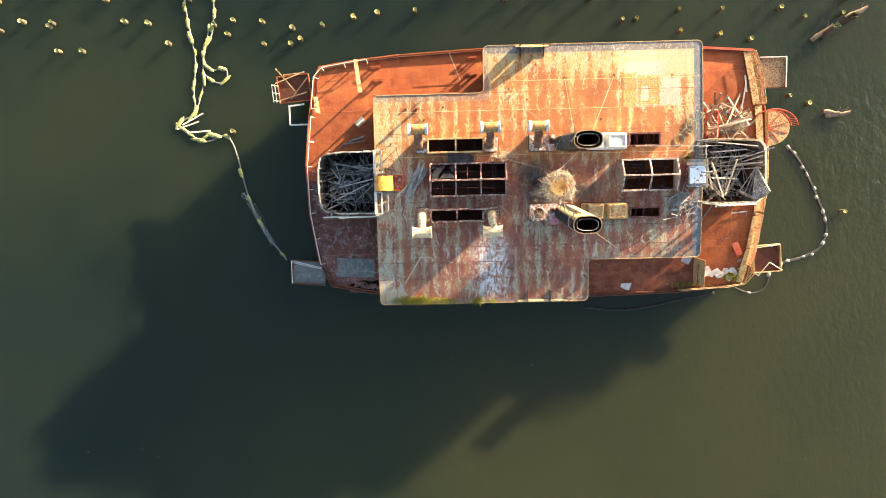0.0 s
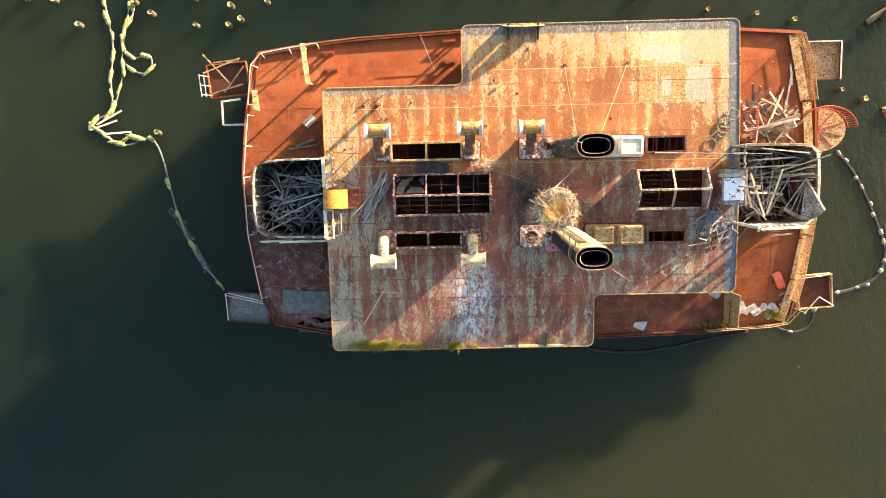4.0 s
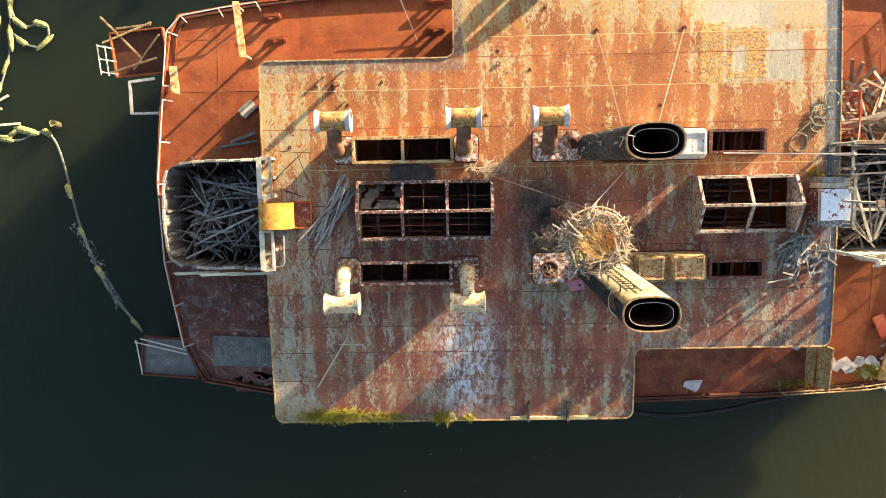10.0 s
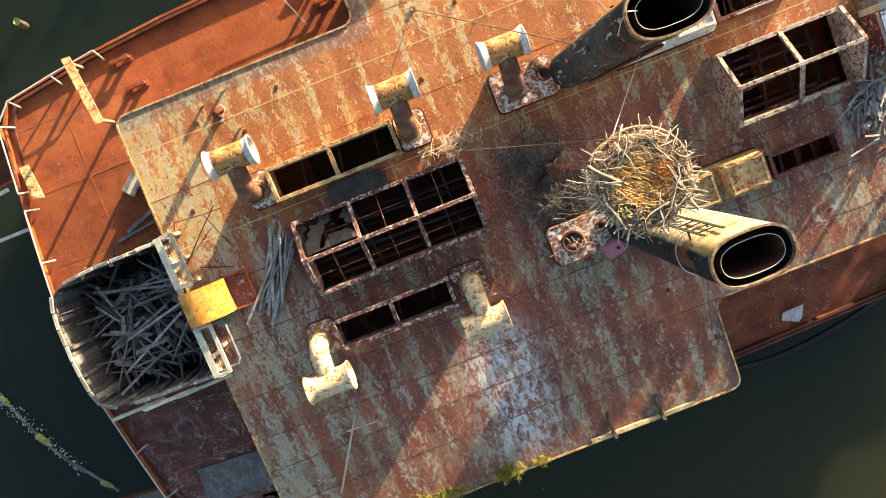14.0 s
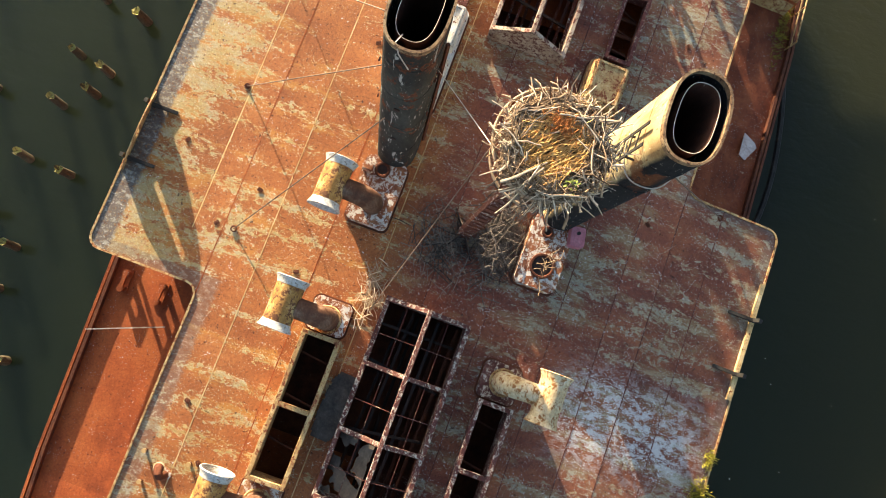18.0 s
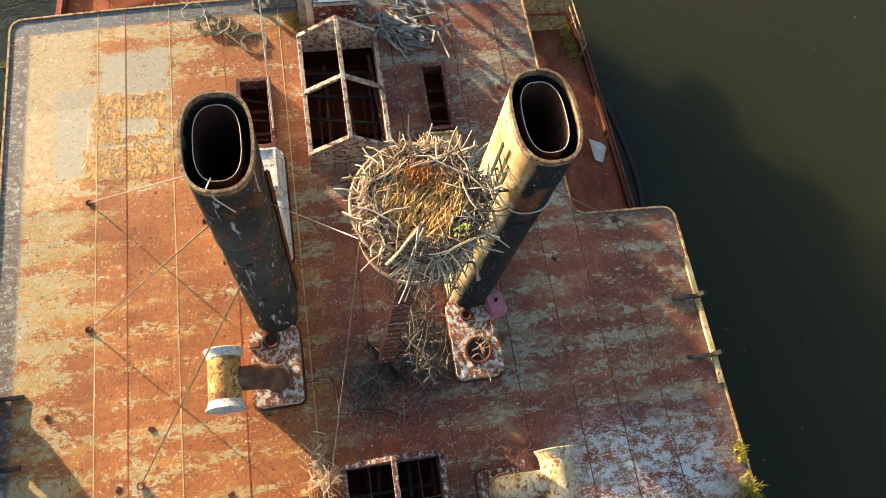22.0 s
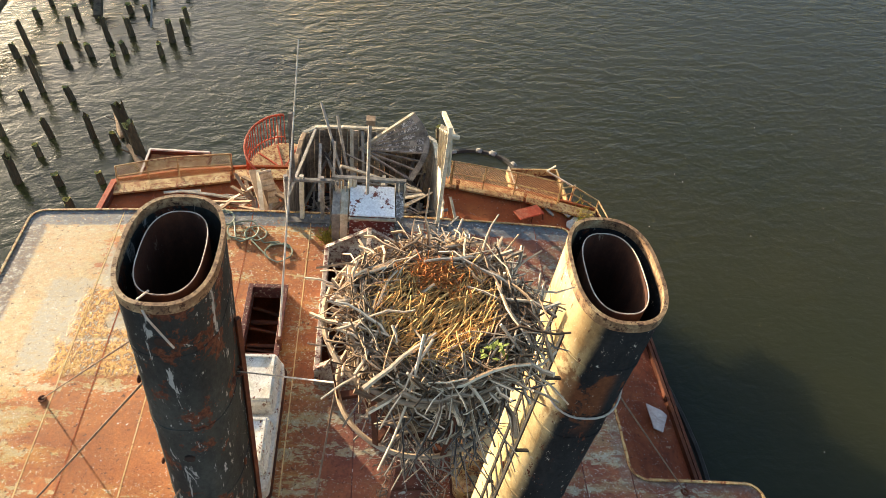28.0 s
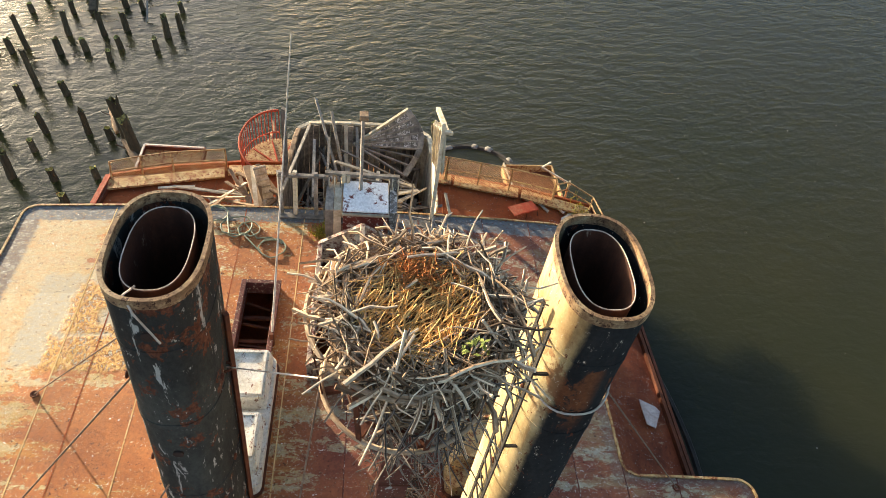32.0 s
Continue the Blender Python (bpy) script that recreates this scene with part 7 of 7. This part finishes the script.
chair = thing("broken_chair", "overturned faded red chair on the rusty deck", "chair", 11.6, -4.72, LOW + crown(4.7) + 0.02, 25)
chair.scale = (0.82, 0.82, 0.82)
bm = bmesh.new()
box(bm, -0.25, -0.26, 0.24, 0.25, 0.26, 0.30)
part("seat", bevelled(bm, 0.02), RAIL_RED, chair)
bm = bmesh.new()
box(bm, -0.25, 0.22, 0.26, 0.25, 0.75, 0.31)
o = part("backrest", bevelled(bm, 0.02), RAIL_RED, chair)
for x in (-0.22, 0.22):
    for y in (-0.22, 0.22):
        bar("leg", (x, y, 0.24), (x * 1.2, y * 1.15, 0.0), 0.03, 0.03, RUST_DARK, chair)
part_w = thing("partition_plate", "upright rusty cream plate standing across the side deck", "plate", 9.05, -5.75, LOW + crown(5.8))
bm = bmesh.new()
hexa(bm, [(-0.03, -0.85, 0), (0.03, -0.85, 0), (0.03, 0.75, 0), (-0.03, 0.75, 0), (0.15, -0.85, 1.3), (0.20, -0.85, 1.3), (0.22, 0.7, 1.45), (0.17, 0.7, 1.45)])
part("plate", bm, RUST_PAINT, part_w)
bar("stiffener", (0.0, -0.85, 0.6), (0.1, 0.75, 0.65), 0.05, 0.05, RUST, part_w)
for x, y, rz, k in ((9.7, -2.3, 55, 0), (11.9, 5.2, 95, 1), (11.75, 4.3, 80, 2), (12.1, 5.9, 100, 3), (11.6, -2.35, 5, 1), (12.2, -5.0, 30, 0), (8.85, 0.0, 0, 3)):
    t = thing("loose_board", "pale weathered board lying on the orange deck", "board", x, y, LOW + crown(y) + 0.06, rz, "loose boards on the lower deck")
    same("plank", PALES[k] if k != 0 else GREYS[1], t, pose(0, 0, 0.02, random.uniform(-10, 10), random.uniform(-4, 4), 0))


# ---- piles, ruined pier ----
random.seed(61)


def pile_mesh(h, r):
    """A pile with a ragged, splintered head and a worn waist."""
    bm = bmesh.new()
    seg, zs = 11, [-1.2, -0.2, 0.25, h * 0.6, h * 0.9]
    rings = []
    for i, z in enumerate(zs):
        rings.append([bm.verts.new((r * (1 - 0.05 * i + 0.10 * random.uniform(-1, 1)) * math.cos(2 * math.pi * j / seg), r * (1 - 0.05 * i + 0.10 * random.uniform(-1, 1)) * math.sin(2 * math.pi * j / seg), z)) for j in range(seg)])
    rings.append([bm.verts.new((0.86 * r * math.cos(2 * math.pi * j / seg), 0.86 * r * math.sin(2 * math.pi * j / seg), h * random.uniform(0.88, 1.08))) for j in range(seg)])
    for a, b in zip(rings, rings[1:]):
        for j in range(seg):
            bm.faces.new((a[j], a[(j + 1) % seg], b[(j + 1) % seg], b[j]))
    inner = [bm.verts.new((0.45 * r * math.cos(2 * math.pi * j / seg), 0.45 * r * math.sin(2 * math.pi * j / seg), h * random.uniform(0.80, 0.92))) for j in range(seg)]
    for j in range(seg):
        bm.faces.new((rings[-1][j], rings[-1][(j + 1) % seg], inner[(j + 1) % seg], inner[j]))
    bm.faces.new(inner)
    me = bpy.data.meshes.new("piling")
    bm.to_mesh(me)
    bm.free()
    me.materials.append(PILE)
    return me


PILES = {h: [pile_mesh(h, r) for r in (0.14, 0.155, 0.17)] for h in (0.6, 0.65, 0.8, 0.9, 1.0, 1.3, 1.7, 2.2)}
STANDING = {
    0.6: "-28.2,13.9 -26.8,14.5 -25.1,14.2 -24.9,14.4 -24.5,12.6 -23.0,12.6 -20.3,14.5 -18.8,14.4 -17.5,13.1 -21.5,15.9 -24.6,16.3 -28.4,15.8 -18.9,16.1 -16.2,15.9 -13.4,14.6 -13.7,13.7 -14.6,14.3 -11.5,14.5 -11.4,13.1 -9.6,14.1 -9.7,13.1 -9.1,13.4 -7.7,14.3 -5.7,14.8 -4.2,15.1 -1.8,15.2 11.4,14.6 12.3,14.7 15.0,15.3 17.7,15.3 15.1,13.9 17.6,13.7 19.6,13.4 21.5,15.4 25.5,2.4 -13.4,7.5 22.0,9.8 23.3,9.3",
    0.9: "5.6,19.4 5.8,17.2 7.3,16.3 6.5,16.4 3.7,19.2 3.9,17.4 3.9,16.0 2.0,17.6 1.3,16.5 0.0,16.4 13.2,17.7 13.4,16.5 11.3,17.6 11.6,16.5 9.5,17.5 9.3,16.0 7.5,17.4 13.2,19.5",
    0.65: "36.2,22.1 36.6,17.6 38.6,18.0 36.3,16.7 36.0,14.7 38.8,15.3 44.4,18.4 44.4,24.1 46.1,26.1 44.2,26.1 25.4,15.0 24.7,17.7 22.9,16.3 23.0,14.8",
    0.8: "32.2,21.5 32.1,19.3 32.3,18.2 31.3,16.8 28.5,19.7 28.6,17.8 36.0,20.0 32.5,16.7 38.4,17.1 40.3,18.1 32.3,15.0 40.0,15.2 40.5,16.6 42.3,17.0 42.4,15.6 48.4,20.1 47.0,18.5 48.4,24.3 44.4,22.2 40.2,22.2 40.0,24.1 43.7,19.9",
    1.0: "34.2,16.9 34.1,14.3 29.5,21.3 41.7,20.3 25.9,17.7",
    1.3: "33.8,19.5 33.7,17.8 33.5,14.8 46.5,20.0 44.3,16.8 37.6,21.9 41.2,23.4 42.2,25.7 37.9,20.0 25.8,16.0 26.1,19.7 23.1,17.9",
    1.7: "41.5,17.9 41.5,21.9 41.1,19.6",
    2.2: "29.3,19.3 32.6,21.0",
}


def spots(text):
    return [tuple(float(v) for v in s.split(",")) for s in text.split()]


# more old pier rows west and inshore of those, unseen, added for their shade
STANDING[1.0] += " " + " ".join("%.1f,%.1f" % (-33 + 1.75 * i + 0.5 * math.sin(i * 2.1), 17.4 + 1.5 * j + 0.5 * math.sin(i * 1.3 + j)) for i in range(18) for j in range(4) if (i * 7 + j * 5) % 4)
STANDING[0.8] += " " + " ".join("%.1f,%.1f" % (1.9 * i - 0.4 + 0.3 * math.sin(i * 2.1), 20.9 + 1.7 * j + 0.4 * math.sin(i * 1.3 + j)) for i in range(13) for j in range(3) if (i * 7 + j * 5) % 4)
for h, text in STANDING.items():
    for x, y in spots(text):
        ob = new("piling", random.choice(PILES[h]))
        ob.matrix_world = pose(x, y, 0, random.uniform(-4, 4), random.uniform(-4, 4), random.uniform(0, 360)) @ Matrix.Diagonal((1, 1, random.uniform(0.72, 0.92), 1))
        tagged(ob, "tall broken timber piling standing in the water" if h > 1.2 else "short broken timber piling with a splintered head", "piling", "old pier pilings")
for x, y, h, r in ((25.35, 14.35, 1.85, 0.25), (24.4, 13.7, 1.6, 0.24)):
    ob = new("piling", pile_mesh(h, r))
    ob.matrix_world = pose(x, y, 0, random.uniform(-4, 4), random.uniform(-3, 3), random.uniform(0, 360))
    tagged(ob, "thick broken piling split to a point at its head", "piling", "old pier pilings")
pier = thing("ruined_pier", "collapsed timber pier beams resting on old pilings", "pier", 44, 18, 0, base=AFLOAT)
PW = timber("dark_pier_timber", (0.05, 0.04, 0.03), (0.20, 0.16, 0.10))
for p, q, w in (((-11.5, 5.0, 0.95), (3.0, 5.1, 2.5), 0.34), ((2.0, 11.0, 1.7), (-1.8, 0.1, 1.4), 0.30), ((-8.1, 1.0, 0.1), (0.5, 2.2, 3.9), 0.34), ((0.9, 0.0, 0.6), (4.6, -4.6, 0.6), 0.26), ((1.0, 6.5, 1.5), (9.0, 4.0, 1.7), 0.3), ((3.5, 0.0, 1.7), (9.5, -2.2, 1.9), 0.28), ((2.0, 8.0, 2.0), (12.0, 4.0, 2.0), 0.3), ((6.0, -1.0, 0.2), (8.0, -3.5, 2.8), 0.28), ((9.0, -1.0, 0.3), (7.0, -3.2, 2.6), 0.25)):
    bar("beam", p, q, w, w, PW, pier)
for i in range(26):
    x, y = 6.5 + random.gauss(0, 2.2), -2.4 + random.gauss(0, 0.9)
    bm = bmesh.new()
    a = random.uniform(0, 3.14)
    l = random.uniform(0.8, 2.2)
    beam(bm, (x - l * math.cos(a), y - l * math.sin(a), random.uniform(0.1, 1.6)), (x + l * math.cos(a), y + l * math.sin(a), random.uniform(0.4, 2.2)), 0.22, 0.16)
    part("fallen_timber", bm, PW, pier)
for i in range(14):
    x, y = 6.0 + random.gauss(0, 2.4), -2.2 + random.gauss(0, 1.0)
    bm = bmesh.new()
    tube(bm, [(x, y, -1), (x + random.uniform(-0.2, 0.2), y, random.uniform(1.0, 2.6))], 0.18, 8)
    part("bent_post", bm, PW, pier)
rodp = thing("leaning_rod", "long pale pole leaning out of the water", "pole", 34.9, 16.2, 0, base=AFLOAT)
bm = bmesh.new()
tube(bm, [(-0.3, 0, -0.4), (1.5, -0.05, 1.3), (5.8, -0.6, 3.5), (7.5, -0.85, 4.2)], [0.05, 0.05, 0.035, 0.03], 8)
smooth(part("shaft", bm, GREY_WOOD, rodp))
for x, y, a, l in ((24.2, 13.8, 35, 1.6), (25.2, 8.6, 8, 1.5), (26.4, 15.1, 25, 1.4), (24.8, 8.7, -10, 0.9)):
    t = thing("drift_log", "pale driftwood log lodged among the pilings", "log", x, y, 0.0, a, "drift logs", base=AFLOAT)
    bm = bmesh.new()
    tube(bm, [(-l / 2, 0, 0.05), (-l / 4, 0.03, 0.14), (l / 4, -0.02, 0.2), (l / 2, 0.05, 0.35)], [0.14, 0.16, 0.14, 0.07], 9)
    smooth(part("trunk", bm, BROWN_WOOD, t))
    bm = bmesh.new()
    stick(bm, (l * 0.3, 0.15, 0.25), (0.5, 0.8, 0.5), 0.6, 0.04, 0.1, 6)
    part("branch", bm, BROWN_WOOD, t)


# ---- floating booms ----
def float_mesh(l, r, mat):
    bm = bmesh.new()
    tube(bm, [(-l / 2, 0, 0), (-l * 0.44, 0, 0), (-l * 0.3, 0, 0), (l * 0.3, 0, 0), (l * 0.44, 0, 0), (l / 2, 0, 0)], [r * 0.15, r * 0.35, r, r * 0.9, r * 0.4, r * 0.12], 10)
    for v in bm.verts:
        v.co.z *= 0.7
    me = bpy.data.meshes.new("float")
    bm.to_mesh(me)
    bm.free()
    me.materials.append(mat)
    for p in me.polygons:
        p.use_smooth = True
    return me


F_BIG, F_SMALL, F_GREY = float_mesh(0.95, 0.125, FLOAT), float_mesh(0.62, 0.11, FLOAT), float_mesh(0.34, 0.11, FLOAT_GREY)


SKIRT = rusty("grey_boom_fabric", (0.05, 0.05, 0.045), (0.16, 0.155, 0.13), (0.42, 0.40, 0.33), 2.0, 0.8)


def boom(text, label, step, kinds, cord, name="floating_boom"):
    """A boom of linked floats along a line on the water."""
    path = bend(spots(text), 2)
    t = thing(name, label, "boom", *path[0], 0, base=AFLOAT)
    ox, oy = path[0]
    bm = bmesh.new()
    tube(bm, [(x - ox, y - oy, 0.0) for x, y in path], cord, 6)
    smooth(part("skirt", bm, RUBBER if 0.06 < cord < 0.11 else SKIRT, t))
    for i, (x, y, a) in enumerate(along(path, step)):
        me = kinds[i % len(kinds)]
        if me:
            same("float", me, t, pose(x - ox + random.uniform(-0.06, 0.06), y - oy + random.uniform(-0.06, 0.06), 0.05, 0, 0, a + random.uniform(-14, 14)) @ Matrix.Diagonal((random.uniform(0.8, 1.2), random.uniform(0.7, 1.25), 1, 1)))
    return t


random.seed(71)
boom("-16.6,17.5 -16.6,15.9 -16.1,13.4 -15.8,12.0 -16.0,10.2 -15.8,8.6 -16.6,8.3 -16.9,7.9", "pale yellow segmented floating boom", 1.0, (F_BIG, F_BIG, F_SMALL), 0.05)
boom("-14.7,17.0 -14.7,14.6 -14.8,13.6 -15.5,12.6 -15.0,11.3 -13.9,11.7 -13.75,10.9 -14.4,10.5 -15.3,11.2", "yellow segmented floating boom folded into a loop", 0.95, (F_BIG, F_SMALL), 0.05)
boom("-15.0,14.2 -15.2,12.9 -15.4,11.6 -15.3,10.5 -15.9,8.4", "second strand of yellow floating boom", 1.1, (F_SMALL, F_BIG), 0.04)
boom("-16.9,7.9 -15.9,7.1 -15.0,6.8 -14.2,7.3 -13.6,7.1 -13.2,6.1 -12.9,4.9 -12.5,3.4 -12.0,2.2 -11.4,1.0 -10.8,0.3 -10.0,-0.7", "sagging floating boom with few yellow floats", 0.85, (F_SMALL, None, F_SMALL, None, F_SMALL, None, None), 0.05)
boom("-16.6,7.6 -15.6,6.9 -14.9,7.4 -14.3,7.1", "bunched pale end of a floating boom", 0.55, (F_BIG, F_SMALL), 0.06)
boom("22.1,6.5 22.8,5.7 23.4,4.6 24.0,3.2 24.5,1.9 24.55,0.9 24.0,-0.1 22.9,-0.6 22.0,-0.8 21.3,-1.1", "dark floating boom with small grey floats", 0.52, (F_GREY, F_GREY, None), 0.105)
boom("20.9,-1.6 20.7,-2.4 20.1,-2.85 19.4,-2.8 18.7,-2.5", "slack end of a boom with grey floats", 0.7, (F_GREY, None, None), 0.065)
boom("9.0,-3.7 11.0,-3.95 13.2,-3.7 15.2,-3.2 17.4,-2.8", "black fender hose floating along the hull", 2.2, (None,), 0.09, "fender_hose")
for x, y, a in ((-16.3, 7.9, 20), (-15.6, 7.5, 5), (-16.0, 8.3, 30)):
    t = thing("drift_board", "pale driftwood board caught in the boom", "board", x, y, 0.08, a, "drift boards", base=AFLOAT)
    same("plank", PALES[0], t, pose(0, 0, 0.02))
foam = thing("foam_flecks", "small white foam flecks drifting on the water", "foam", 0, 0, 0, base=AFLOAT, kind="stuff")
bm = bmesh.new()
random.seed(81)
for i in range(70):
    x, y = random.uniform(-25, 26), random.uniform(-14, -4.6)
    r = random.uniform(0.008, 0.022)
    prism(bm, [(x + r * random.uniform(0.5, 1.4) * math.cos(k * 1.26), y + r * random.uniform(0.5, 1.4) * math.sin(k * 1.26)) for k in range(5)], 0.002, 0.012)
for i in range(240):
    u = random.random()
    x, y = -12.75 + 1.9 * u + random.gauss(0, 0.10), 3.6 - 3.3 * u + random.gauss(0, 0.10)
    r = random.uniform(0.008, 0.03)
    prism(bm, [(x + r * random.uniform(0.5, 1.4) * math.cos(k * 1.26), y + r * random.uniform(0.5, 1.4) * math.sin(k * 1.26)) for k in range(5)], 0.002, 0.012)
part("flecks", bm, CHALK, foam, "", "stuff")
